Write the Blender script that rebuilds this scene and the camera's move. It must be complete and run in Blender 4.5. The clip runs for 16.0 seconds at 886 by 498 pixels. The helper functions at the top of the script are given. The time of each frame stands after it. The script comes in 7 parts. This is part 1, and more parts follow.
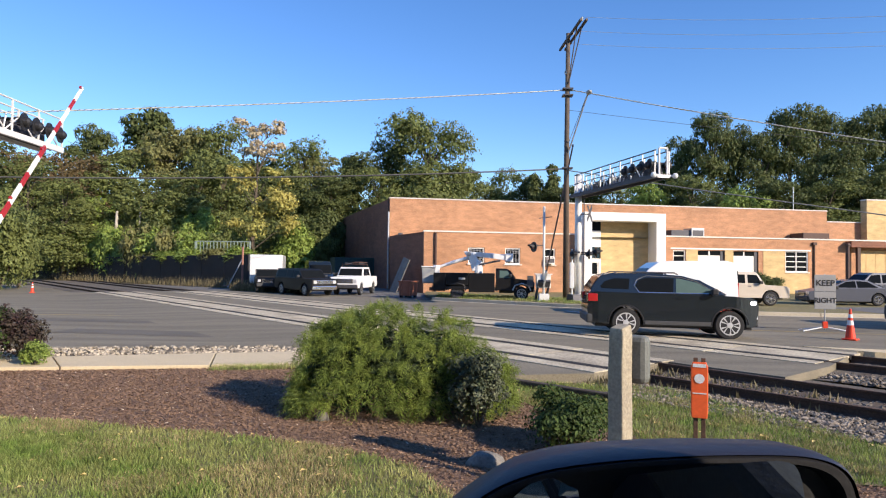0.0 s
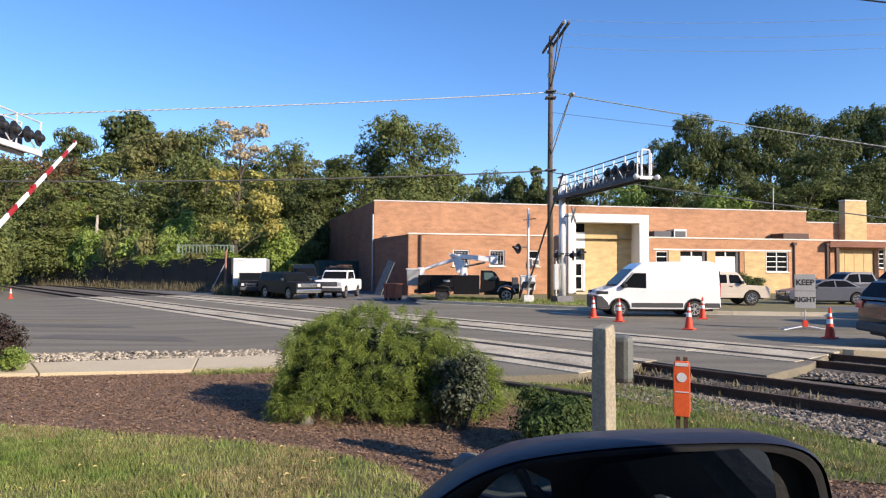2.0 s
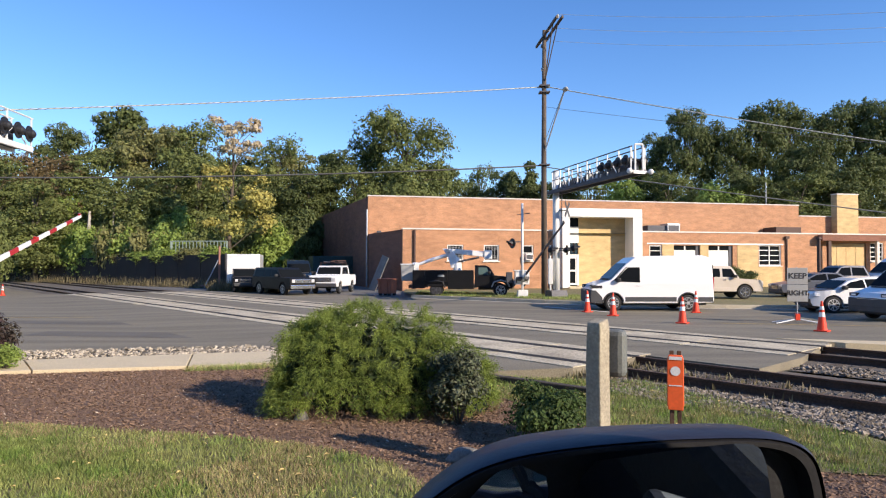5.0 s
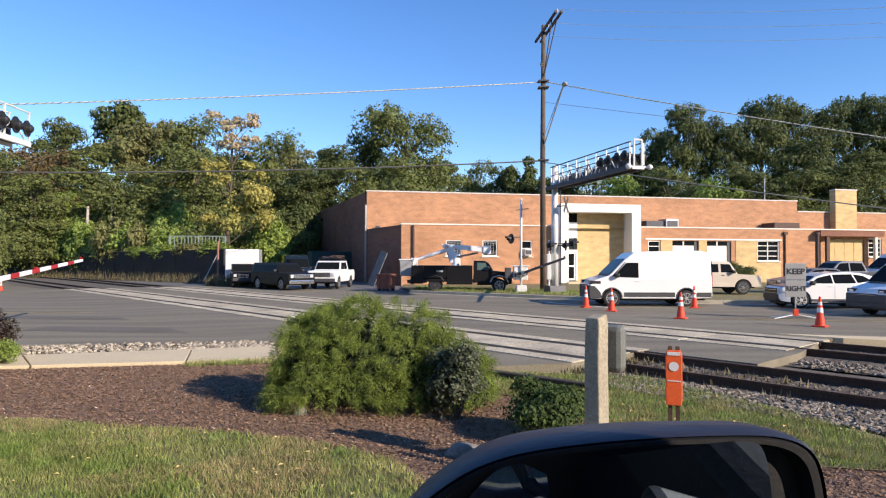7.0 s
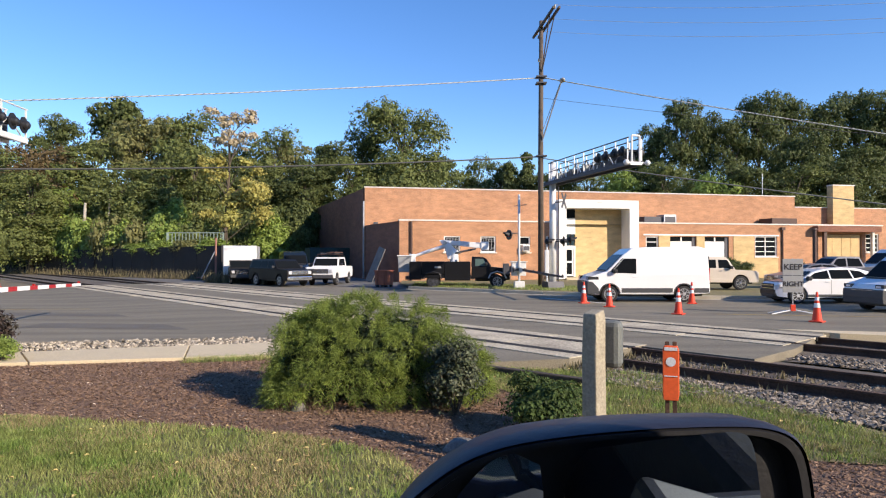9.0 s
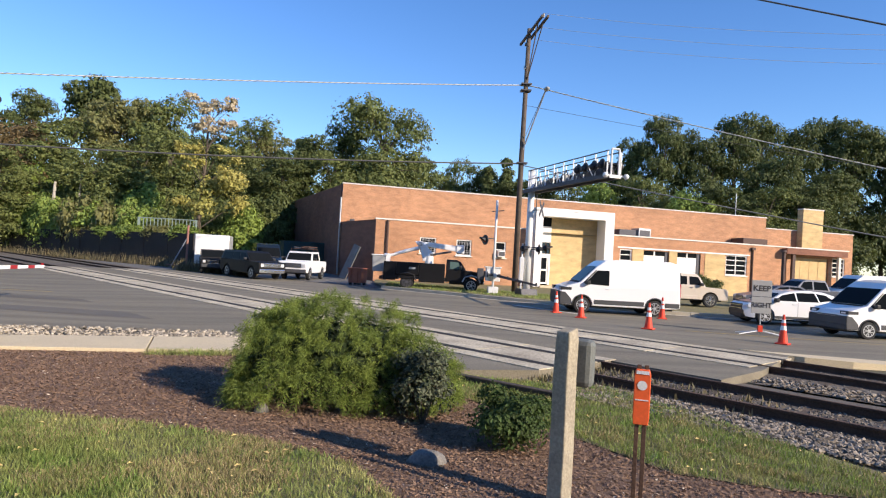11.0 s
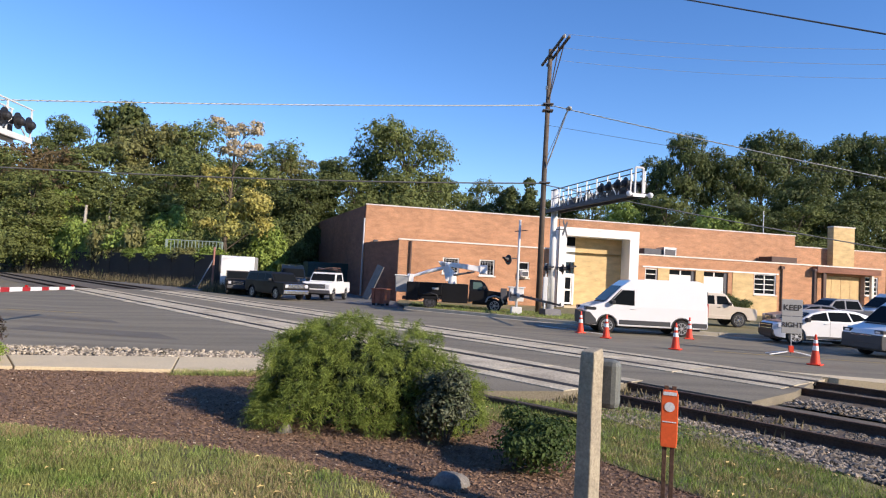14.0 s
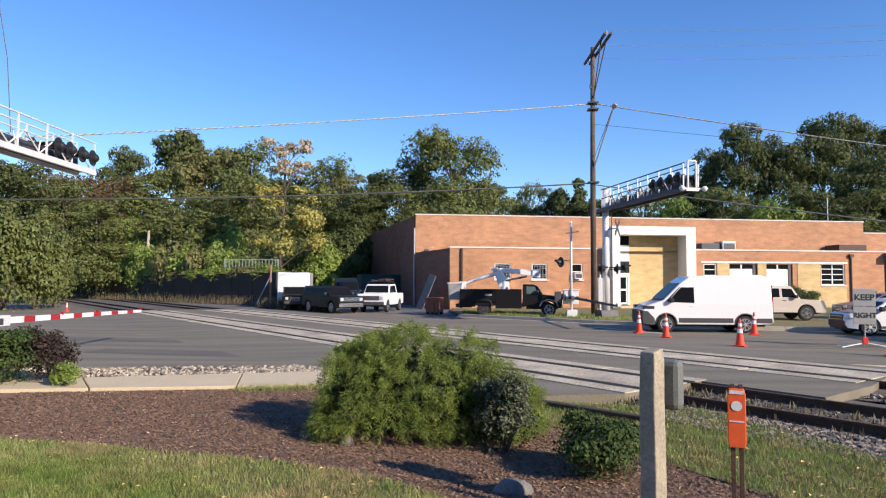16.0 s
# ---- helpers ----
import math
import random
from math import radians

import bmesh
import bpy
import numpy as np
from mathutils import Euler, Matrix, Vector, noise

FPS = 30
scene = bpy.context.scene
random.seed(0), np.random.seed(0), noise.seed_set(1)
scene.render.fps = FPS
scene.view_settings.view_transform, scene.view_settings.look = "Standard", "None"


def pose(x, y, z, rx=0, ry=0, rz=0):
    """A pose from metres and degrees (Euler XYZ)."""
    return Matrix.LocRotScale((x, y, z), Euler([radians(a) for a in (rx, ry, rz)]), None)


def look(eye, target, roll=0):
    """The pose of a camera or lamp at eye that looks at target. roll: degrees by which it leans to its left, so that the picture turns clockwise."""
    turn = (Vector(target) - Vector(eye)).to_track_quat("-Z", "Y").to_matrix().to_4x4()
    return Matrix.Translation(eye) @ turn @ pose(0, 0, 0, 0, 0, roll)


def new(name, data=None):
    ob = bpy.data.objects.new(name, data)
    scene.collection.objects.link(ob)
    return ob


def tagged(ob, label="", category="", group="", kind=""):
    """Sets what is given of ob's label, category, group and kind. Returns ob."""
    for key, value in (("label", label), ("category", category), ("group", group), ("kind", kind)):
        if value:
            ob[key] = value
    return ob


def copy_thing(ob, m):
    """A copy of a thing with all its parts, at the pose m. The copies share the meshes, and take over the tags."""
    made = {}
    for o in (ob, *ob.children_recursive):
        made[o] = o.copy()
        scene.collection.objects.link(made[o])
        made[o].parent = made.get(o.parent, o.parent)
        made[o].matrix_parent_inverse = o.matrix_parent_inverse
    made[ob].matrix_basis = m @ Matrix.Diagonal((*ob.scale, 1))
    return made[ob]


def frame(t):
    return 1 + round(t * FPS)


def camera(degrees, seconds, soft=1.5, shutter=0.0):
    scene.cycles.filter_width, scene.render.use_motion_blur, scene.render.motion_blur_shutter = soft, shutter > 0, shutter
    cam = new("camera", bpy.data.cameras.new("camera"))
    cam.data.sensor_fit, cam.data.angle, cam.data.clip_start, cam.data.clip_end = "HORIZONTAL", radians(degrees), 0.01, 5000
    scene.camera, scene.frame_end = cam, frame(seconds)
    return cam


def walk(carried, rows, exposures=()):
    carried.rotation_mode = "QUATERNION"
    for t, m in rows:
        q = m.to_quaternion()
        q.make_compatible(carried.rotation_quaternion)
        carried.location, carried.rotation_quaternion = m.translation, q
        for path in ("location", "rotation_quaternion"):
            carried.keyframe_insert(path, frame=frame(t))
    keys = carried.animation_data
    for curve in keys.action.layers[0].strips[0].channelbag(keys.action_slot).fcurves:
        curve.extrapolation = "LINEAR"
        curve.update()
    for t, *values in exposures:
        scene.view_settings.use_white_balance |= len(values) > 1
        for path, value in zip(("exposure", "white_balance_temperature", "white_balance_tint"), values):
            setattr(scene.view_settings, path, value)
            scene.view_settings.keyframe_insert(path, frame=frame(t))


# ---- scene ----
cam = camera(68.9, 16.0, soft=1.15)
PATH = [
    (0, (-0.006, -0.051, 2.007), (-0.082, 1.946, 2.065), 0.7),
    (0.5, (0.004, -0.049, 1.999), (-0.055, 1.949, 2.068), 0.6),
    (1, (0.001, -0.047, 2.001), (-0.041, 1.952, 2.07), 0.5),
    (1.5, (0.003, -0.052, 2.001), (-0.033, 1.946, 2.07), 0.4),
    (2, (0.005, -0.047, 1.998), (-0.024, 1.952, 2.064), 0.3),
    (2.5, (0.003, -0.055, 1.998), (-0.021, 1.944, 2.06), 0.2),
    (3, (0.006, -0.047, 1.999), (-0.016, 1.952, 2.061), 0.3),
    (3.5, (0.006, -0.043, 2.0), (-0.011, 1.956, 2.059), 0.2),
    (4, (0.002, -0.047, 2.001), (-0.012, 1.952, 2.057), 0.1),
    (6.5, (0.008, -0.046, 1.998), (0.0, 1.954, 2.038), 0.1),
    (7, (0.003, -0.044, 2.001), (-0.004, 1.956, 2.037), 0.1),
    (7.5, (0.005, -0.04, 1.997), (0.0, 1.959, 2.031), 0.1),
    (8, (0.005, -0.046, 1.995), (0.002, 1.954, 2.026), 0.1),
    (8.5, (0.005, -0.041, 1.999), (0.004, 1.959, 2.026), -0.0),
    (9, (0.005, -0.055, 2.001), (0.004, 1.945, 2.025), -0.0),
    (11.5, (0.0, 0.08, 2.084), (0.079, 2.078, 2.115), 4.4),
    (12, (0.001, 0.079, 2.081), (0.067, 2.077, 2.13), 5.2),
    (12.5, (0.006, 0.077, 2.078), (0.066, 2.075, 2.147), 5.1),
    (13, (0.008, 0.071, 2.077), (0.058, 2.068, 2.157), 4.5),
    (13.5, (0.008, 0.073, 2.072), (0.03, 2.071, 2.158), 3.5),
    (14, (0.01, 0.08, 2.07), (0.01, 2.078, 2.157), 3.0),
    (14.5, (0.013, 0.087, 2.064), (0.001, 2.085, 2.152), 2.7),
    (15, (0.02, 0.082, 2.073), (0.006, 2.08, 2.163), 1.9),
    (15.5, (0.012, 0.057, 2.075), (-0.073, 2.053, 2.17), 0.9),
    (16, (0.017, 0.072, 2.072), (-0.141, 2.063, 2.177), 0.2),
]
walk(cam, [(t, look(eye, target, roll)) for t, eye, target, roll in PATH],
     exposures=[(0, 0.52, 6500, 15), (9, 0.50, 6500, 15), (11.5, 0.49, 6480, 15), (13.5, 0.45, 6420, 16), (16, 0.41, 6360, 17)])

# ---- light ----
world = bpy.data.worlds.new("sky")
scene.world = world
world.use_nodes = True
wn = world.node_tree
sky = wn.nodes.new("ShaderNodeTexSky")
sky.sky_type, sky.sun_disc = "NISHITA", False
sky.sun_elevation, sky.sun_rotation = radians(25), radians(126)
sky.air_density, sky.dust_density, sky.ozone_density = 1.0, 0.0, 4.0
rich = wn.nodes.new("ShaderNodeHueSaturation")
rich.inputs["Hue"].default_value, rich.inputs["Saturation"].default_value = 0.507, 1.18
wn.links.new(sky.outputs[0], rich.inputs["Color"])
wn.links.new(rich.outputs[0], wn.nodes["Background"].inputs[0])
wn.nodes["Background"].inputs[1].default_value = 0.150
sun = new("sun", bpy.data.lights.new("sun", "SUN"))
sun.data.energy, sun.data.angle, sun.data.color = 5.0, radians(0.6), (1.0, 0.87, 0.68)
sun.matrix_basis = look((0.81 * 90, -0.59 * 90, 42), (0, 0, 0))

# ---- materials ----
def mat(name, color, rough=0.7, metal=0.0, vary=0.25, scale=6.0, fine=60.0, bump=0.2, other=None, spec=0.5,
        island=0.0, obj=0.0, emit=None, coat=0.0, glow=1.0):
    """Colour with two scales of variation, roughness variation and a fine relief."""
    m = bpy.data.materials.new(name)
    m.use_nodes = True
    nt = m.node_tree
    b = nt.nodes["Principled BSDF"]
    N, L = nt.nodes.new, nt.links.new
    tc = N("ShaderNodeTexCoord")
    n1, n2 = N("ShaderNodeTexNoise"), N("ShaderNodeTexNoise")
    n1.inputs["Scale"].default_value, n1.inputs["Detail"].default_value = scale, 4
    n2.inputs["Scale"].default_value, n2.inputs["Detail"].default_value = fine, 3
    geo = N("ShaderNodeNewGeometry")
    for n in (n1, n2):
        L(geo.outputs["Position"] if obj == 0 else tc.outputs["Object"], n.inputs["Vector"])
    other = other or tuple(c * 0.55 for c in color)
    mx = N("ShaderNodeMixRGB")
    mx.inputs[1].default_value, mx.inputs[2].default_value = (*color, 1), (*other, 1)
    r1 = N("ShaderNodeMapRange")
    r1.inputs[1].default_value, r1.inputs[2].default_value = 0.35, 0.7
    r1.inputs[4].default_value = min(1.0, vary * 2)
    L(n1.outputs["Fac"], r1.inputs[0])
    L(r1.outputs[0], mx.inputs[0])
    mv = N("ShaderNodeHueSaturation")
    r2 = N("ShaderNodeMapRange")
    r2.inputs[1].default_value, r2.inputs[2].default_value = 0.25, 0.75
    r2.inputs[3].default_value, r2.inputs[4].default_value = 1 - vary, 1 + vary
    L(n2.outputs["Fac"], r2.inputs[0])
    L(mx.outputs[0], mv.inputs["Color"])
    last = r2.outputs[0]
    if island:
        mm = N("ShaderNodeMapRange")
        mm.inputs[3].default_value, mm.inputs[4].default_value = 1 - island, 1 + island
        L(geo.outputs["Random Per Island"], mm.inputs[0])
        mul = N("ShaderNodeMath")
        mul.operation = "MULTIPLY"
        L(last, mul.inputs[0]), L(mm.outputs[0], mul.inputs[1])
        last = mul.outputs[0]
    L(last, mv.inputs["Value"])
    L(mv.outputs[0], b.inputs["Base Color"])
    b.inputs["Roughness"].default_value, b.inputs["Metallic"].default_value = rough, metal
    b.inputs["Specular IOR Level"].default_value = spec
    b.inputs["Coat Weight"].default_value = coat
    b.inputs["Coat Roughness"].default_value = 0.05
    if bump:
        bp = N("ShaderNodeBump")
        bp.inputs["Strength"].default_value, bp.inputs["Distance"].default_value = bump, 0.02
        L(n2.outputs["Fac"], bp.inputs["Height"])
        L(bp.outputs[0], b.inputs["Normal"])
    if emit:
        b.inputs["Emission Color"].default_value = (*emit, 1)
        b.inputs["Emission Strength"].default_value = glow
    return m


def leaf_mat(name, color, other, clump=0.5, island=0.28, thru=0.30):
    m = mat(name, color, 0.6, vary=0.3, scale=clump, fine=4.0, bump=0, other=other, island=island, spec=0.25)
    nt = m.node_tree
    b, out = nt.nodes["Principled BSDF"], nt.nodes["Material Output"]
    t, mix = nt.nodes.new("ShaderNodeBsdfTranslucent"), nt.nodes.new("ShaderNodeMixShader")
    src = b.inputs["Base Color"].links[0].from_socket
    nt.links.new(src, t.inputs["Color"])
    mix.inputs[0].default_value = thru
    nt.links.new(b.outputs[0], mix.inputs[1])
    nt.links.new(t.outputs[0], mix.inputs[2])
    nt.links.new(mix.outputs[0], out.inputs["Surface"])
    return m


def brick_mat(name, c1, c2, mortar, stain=0.3):
    m = mat(name, c1, 0.85, vary=stain, scale=0.35, fine=30, bump=0)
    nt = m.node_tree
    N, L = nt.nodes.new, nt.links.new
    b = nt.nodes["Principled BSDF"]
    tc = N("ShaderNodeTexCoord")
    sep, cmb, add = N("ShaderNodeSeparateXYZ"), N("ShaderNodeCombineXYZ"), N("ShaderNodeMath")
    L(tc.outputs["Object"], sep.inputs[0])
    L(sep.outputs[0], add.inputs[0]), L(sep.outputs[1], add.inputs[1])
    L(add.outputs[0], cmb.inputs[0]), L(sep.outputs[2], cmb.inputs[1])
    br = N("ShaderNodeTexBrick")
    br.inputs["Color1"].default_value, br.inputs["Color2"].default_value = (*c1, 1), (*c2, 1)
    br.inputs["Mortar"].default_value = (*mortar, 1)
    br.inputs["Scale"].default_value = 1.0
    br.inputs["Brick Width"].default_value, br.inputs["Row Height"].default_value = 0.21, 0.075
    br.inputs["Mortar Size"].default_value = 0.008
    L(cmb.outputs[0], br.inputs["Vector"])
    hs = [n for n in nt.nodes if n.type == "HUE_SAT"][0]
    mixes = [n for n in nt.nodes if n.type == "MIX_RGB"][0]
    mul = N("ShaderNodeMixRGB")
    mul.inputs[0].default_value = 0.6
    L(br.outputs["Color"], mul.inputs[1]), L(mixes.outputs[0], mul.inputs[2])
    mp, ns, rg, md = N("ShaderNodeMapping"), N("ShaderNodeTexNoise"), N("ShaderNodeMapRange"), N("ShaderNodeMixRGB")
    mp.inputs["Scale"].default_value = (1.1, 2.6, 1.0)
    ns.inputs["Scale"].default_value, ns.inputs["Detail"].default_value = 1.0, 6
    rg.inputs[1].default_value, rg.inputs[2].default_value, rg.inputs[3].default_value, rg.inputs[4].default_value = 0.3, 0.7, 0.80, 1.14
    L(cmb.outputs[0], mp.inputs[0]), L(mp.outputs[0], ns.inputs["Vector"]), L(ns.outputs["Fac"], rg.inputs[0])
    md.blend_type = "MULTIPLY"
    md.inputs[0].default_value = 1.0
    L(mul.outputs[0], md.inputs[1]), L(rg.outputs[0], md.inputs[2])
    L(md.outputs[0], hs.inputs["Color"])
    bp = N("ShaderNodeBump")
    bp.inputs["Strength"].default_value, bp.inputs["Distance"].default_value = 0.5, 0.01
    bp.invert = True
    L(br.outputs["Fac"], bp.inputs["Height"]), L(bp.outputs[0], b.inputs["Normal"])
    return m


def glass_mat(name, tint=(0.010, 0.012, 0.014), rough=0.05):
    m = mat(name, tint, rough, vary=0.1, bump=0, spec=0.03)
    return m


def clear_glass(name, tint=(0.30, 0.36, 0.42)):
    m = bpy.data.materials.new(name)
    m.use_nodes = True
    nt = m.node_tree
    t, g, mix = nt.nodes.new("ShaderNodeBsdfTransparent"), nt.nodes.new("ShaderNodeBsdfGlossy"), nt.nodes.new("ShaderNodeMixShader")
    t.inputs["Color"].default_value = (*tint, 1)
    g.inputs["Roughness"].default_value = 0.03
    mix.inputs[0].default_value = 0.05
    nt.links.new(t.outputs[0], mix.inputs[1]), nt.links.new(g.outputs[0], mix.inputs[2])
    nt.links.new(mix.outputs[0], nt.nodes["Material Output"].inputs["Surface"])
    return m


M = {}
M["asphalt"] = mat("asphalt", (0.225, 0.196, 0.138), 0.85, vary=0.34, scale=0.8, fine=45, bump=0.4, other=(0.112, 0.098, 0.069))
# wear runs in streaks along the road
_n = [n for n in M["asphalt"].node_tree.nodes if n.type == "TEX_NOISE" and n.inputs["Scale"].default_value < 2][0]
_map = M["asphalt"].node_tree.nodes.new("ShaderNodeMapping")
_map.inputs["Rotation"].default_value = (0, 0, math.radians(19))
_map.inputs["Scale"].default_value = (0.16, 1.5, 1.0)
_src = _n.inputs["Vector"].links[0].from_socket
M["asphalt"].node_tree.links.new(_src, _map.inputs["Vector"])
M["asphalt"].node_tree.links.new(_map.outputs[0], _n.inputs["Vector"])
M["lot"] = mat("lot", (0.16, 0.155, 0.145), 0.9, vary=0.3, scale=0.5, fine=30, bump=0.4, other=(0.10, 0.10, 0.095))
M["patch"] = mat("patch", (0.148, 0.130, 0.098), 0.8, vary=0.2, scale=1.0, fine=50, bump=0.3)
M["earth"] = mat("earth", (0.10, 0.085, 0.05), 0.95, vary=0.35, scale=0.4, fine=20, bump=0.5, other=(0.06, 0.08, 0.025))
M["lawn"] = mat("lawn", (0.175, 0.165, 0.065), 0.95, vary=0.4, scale=1.6, fine=40, bump=0.6, other=(0.225, 0.165, 0.085))
M["mulch"] = mat("mulch", (0.222, 0.138, 0.087), 0.95, vary=0.35, scale=3, fine=90, bump=0.7, other=(0.135, 0.078, 0.056))
M["chip"] = mat("chip", (0.236, 0.147, 0.092), 0.9, vary=0.25, scale=2, fine=40, bump=0.3, island=0.30, other=(0.178, 0.108, 0.067))
M["concrete"] = mat("concrete", (0.62, 0.51, 0.325), 0.9, vary=0.2, scale=1.2, fine=50, bump=0.3, other=(0.50, 0.415, 0.285))
M["panel"] = mat("panel", (0.57, 0.50, 0.36), 0.9, vary=0.4, scale=1.1, fine=16, bump=0.5, other=(0.27, 0.225, 0.16))
M["kerb"] = mat("kerb", (0.48, 0.43, 0.335), 0.9, vary=0.25, scale=1.0, fine=30, bump=0.3)
M["ballast"] = mat("ballast", (0.235, 0.198, 0.152), 0.95, vary=0.3, scale=1.5, fine=25, bump=0.6, island=0.75, other=(0.15, 0.125, 0.10))
M["ballast_dark"] = mat("ballast_dark", (0.17, 0.145, 0.115), 0.95, vary=0.3, scale=1.5, fine=25, bump=0.6, island=0.5, other=(0.09, 0.075, 0.06))
M["pebble"] = mat("pebble", (0.36, 0.31, 0.235), 0.7, vary=0.25, scale=4, fine=30, bump=0.2, island=0.75)
M["stonebed"] = mat("stonebed", (0.17, 0.145, 0.11), 0.95, vary=0.4, scale=6, fine=35, bump=0.6)
M["rock"] = mat("rock", (0.20, 0.185, 0.165), 0.9, vary=0.3, scale=5, fine=40, bump=0.6)
M["rust"] = mat("rust", (0.105, 0.058, 0.036), 0.9, metal=0.0, vary=0.35, scale=3, fine=40, bump=0.3)
M["railtop"] = mat("railtop", (0.12, 0.09, 0.07), 0.6, metal=0.4, vary=0.3, scale=3, fine=40, bump=0.1)
M["tie"] = mat("tie", (0.10, 0.075, 0.055), 0.95, vary=0.4, scale=4, fine=30, bump=0.6)
M["groove"] = mat("groove", (0.018, 0.016, 0.015), 0.9, vary=0.3)
M["brick"] = brick_mat("brick", (0.55, 0.278, 0.142), (0.41, 0.190, 0.096), (0.50, 0.33, 0.23), 0.34)
# darker brick: the shade of the side walls is put into its colour
M["brick_dark"] = brick_mat("brick_dark", (0.27, 0.115, 0.07), (0.20, 0.085, 0.05), (0.22, 0.14, 0.1), 0.4)
M["buff"] = brick_mat("buff", (0.66, 0.47, 0.22), (0.58, 0.40, 0.18), (0.55, 0.43, 0.26), 0.2)
M["white"] = mat("white", (0.78, 0.76, 0.72), 0.6, vary=0.08, scale=1.5, fine=20, bump=0.1, other=(0.62, 0.60, 0.55))
M["coping"] = mat("coping", (0.74, 0.68, 0.60), 0.7, vary=0.15, scale=1.0, fine=20, bump=0.1)
M["roofing"] = mat("roofing", (0.14, 0.13, 0.12), 0.9, vary=0.2, scale=1, fine=20)
M["plywood"] = mat("plywood", (0.62, 0.43, 0.20), 0.8, vary=0.2, scale=2, fine=25, bump=0.2)
M["glass"] = glass_mat("glass")
M["glass_blue"] = glass_mat("glass_blue", (0.03, 0.05, 0.06), 0.03)
# pale teal pane: reflected and see-through light is put into the base colour
M["glass_teal_lit"] = glass_mat("glass_teal_lit", (0.09, 0.14, 0.13), 0.05)
M["rim"] = mat("rim", (0.62, 0.63, 0.64), 0.3, metal=0.3, vary=0.1, bump=0.02)
M["blinds"] = mat("blinds", (0.30, 0.30, 0.30), 0.6, vary=0.2, scale=2, fine=10)
M["pipe"] = mat("pipe", (0.10, 0.055, 0.04), 0.7, vary=0.2)
M["galv"] = mat("galv", (0.45, 0.46, 0.47), 0.45, metal=0.6, vary=0.15, scale=3, fine=30, bump=0.1)
M["boxgrey"] = mat("boxgrey", (0.15, 0.16, 0.145), 0.6, vary=0.2, scale=6, fine=50, bump=0.1)
M["palechip"] = mat("palechip", (0.52, 0.42, 0.31), 0.9, vary=0.2, island=0.4)
M["silver"] = mat("silver", (0.72, 0.72, 0.70), 0.5, metal=0.1, vary=0.1, scale=3, fine=30, bump=0.05)
M["darksteel"] = mat("darksteel", (0.09, 0.09, 0.10), 0.6, metal=0.4, vary=0.2, scale=3, fine=30, bump=0.1)
M["black"] = mat("black", (0.018, 0.018, 0.02), 0.5, vary=0.2, scale=4, fine=40, bump=0.05)
M["rubber"] = mat("rubber", (0.022, 0.022, 0.023), 0.85, vary=0.3, scale=6, fine=60, bump=0.2)
M["wood_pole"] = mat("wood_pole", (0.12, 0.092, 0.07), 0.9, vary=0.35, scale=2, fine=25, bump=0.4)
M["wood_post"] = mat("wood_post", (0.37, 0.325, 0.235), 0.9, vary=0.24, scale=6, fine=38, bump=0.3, other=(0.21, 0.185, 0.145))
M["timber"] = mat("timber", (0.07, 0.055, 0.04), 0.95, vary=0.35, scale=4, fine=30, bump=0.5)
M["orange"] = mat("orange", (0.85, 0.13, 0.03), 0.55, vary=0.1, scale=6, fine=40, bump=0.05)
M["cone"] = mat("cone", (0.80, 0.06, 0.02), 0.55, vary=0.12, scale=5, fine=40, bump=0.05)
M["reflect"] = mat("reflect", (0.80, 0.80, 0.78), 0.4, vary=0.1)
M["red"] = mat("red", (0.40, 0.022, 0.028), 0.5, vary=0.12, scale=4, fine=30, bump=0.05)
M["navy"] = mat("navy", (0.011, 0.016, 0.020), 0.22, vary=0.15, scale=2, fine=60, bump=0.02, coat=0.7)
M["blackpaint"] = mat("blackpaint", (0.010, 0.010, 0.011), 0.45, vary=0.2, scale=2, fine=50, bump=0.02, coat=0.1, spec=0.2)
M["whitepaint"] = mat("whitepaint", (0.80, 0.80, 0.79), 0.35, vary=0.05, scale=1.5, fine=40, bump=0.02, coat=0.6, other=(0.7, 0.7, 0.69))
M["silverpaint"] = mat("silverpaint", (0.26, 0.27, 0.29), 0.35, metal=0.4, vary=0.08, scale=2, fine=40, bump=0.02, coat=0.6)
M["tanpaint"] = mat("tanpaint", (0.60, 0.52, 0.42), 0.4, vary=0.08, scale=2, fine=40, bump=0.02, coat=0.4)
M["greytrim"] = mat("greytrim", (0.05, 0.052, 0.055), 0.6, vary=0.15, scale=4, fine=50, bump=0.05)
M["chrome"] = mat("chrome", (0.75, 0.76, 0.78), 0.18, metal=0.9, vary=0.08, bump=0.02)
M["lamp"] = mat("lamp", (0.75, 0.76, 0.78), 0.15, metal=0.3, vary=0.1, bump=0.02, coat=1.0)
M["headlight_on"] = mat("headlight_on", (0.8, 0.8, 0.8), 0.2, vary=0.05, bump=0, emit=(1.0, 0.98, 0.92), glow=4.0)
M["tail"] = mat("tail", (0.40, 0.015, 0.015), 0.25, vary=0.1, bump=0.02, coat=1.0)
M["wire"] = mat("wire", (0.10, 0.10, 0.095), 0.6, vary=0.2)
M["wire_pale"] = mat("wire_pale", (0.55, 0.55, 0.48), 0.5, vary=0.3, scale=3)
M["wire_grey"] = mat("wire_grey", (0.24, 0.24, 0.22), 0.6, vary=0.3, scale=3)
M["slate"] = mat("slate", (0.105, 0.112, 0.135), 0.35, metal=0.2, vary=0.1, scale=2, fine=40, bump=0.02, coat=0.4)
M["railgreen"] = mat("railgreen", (0.26, 0.33, 0.28), 0.7, vary=0.2, scale=2, fine=30)
M["screen"] = mat("screen", (0.034, 0.029, 0.025), 0.85, vary=0.35, scale=0.6, fine=12, bump=0.3)
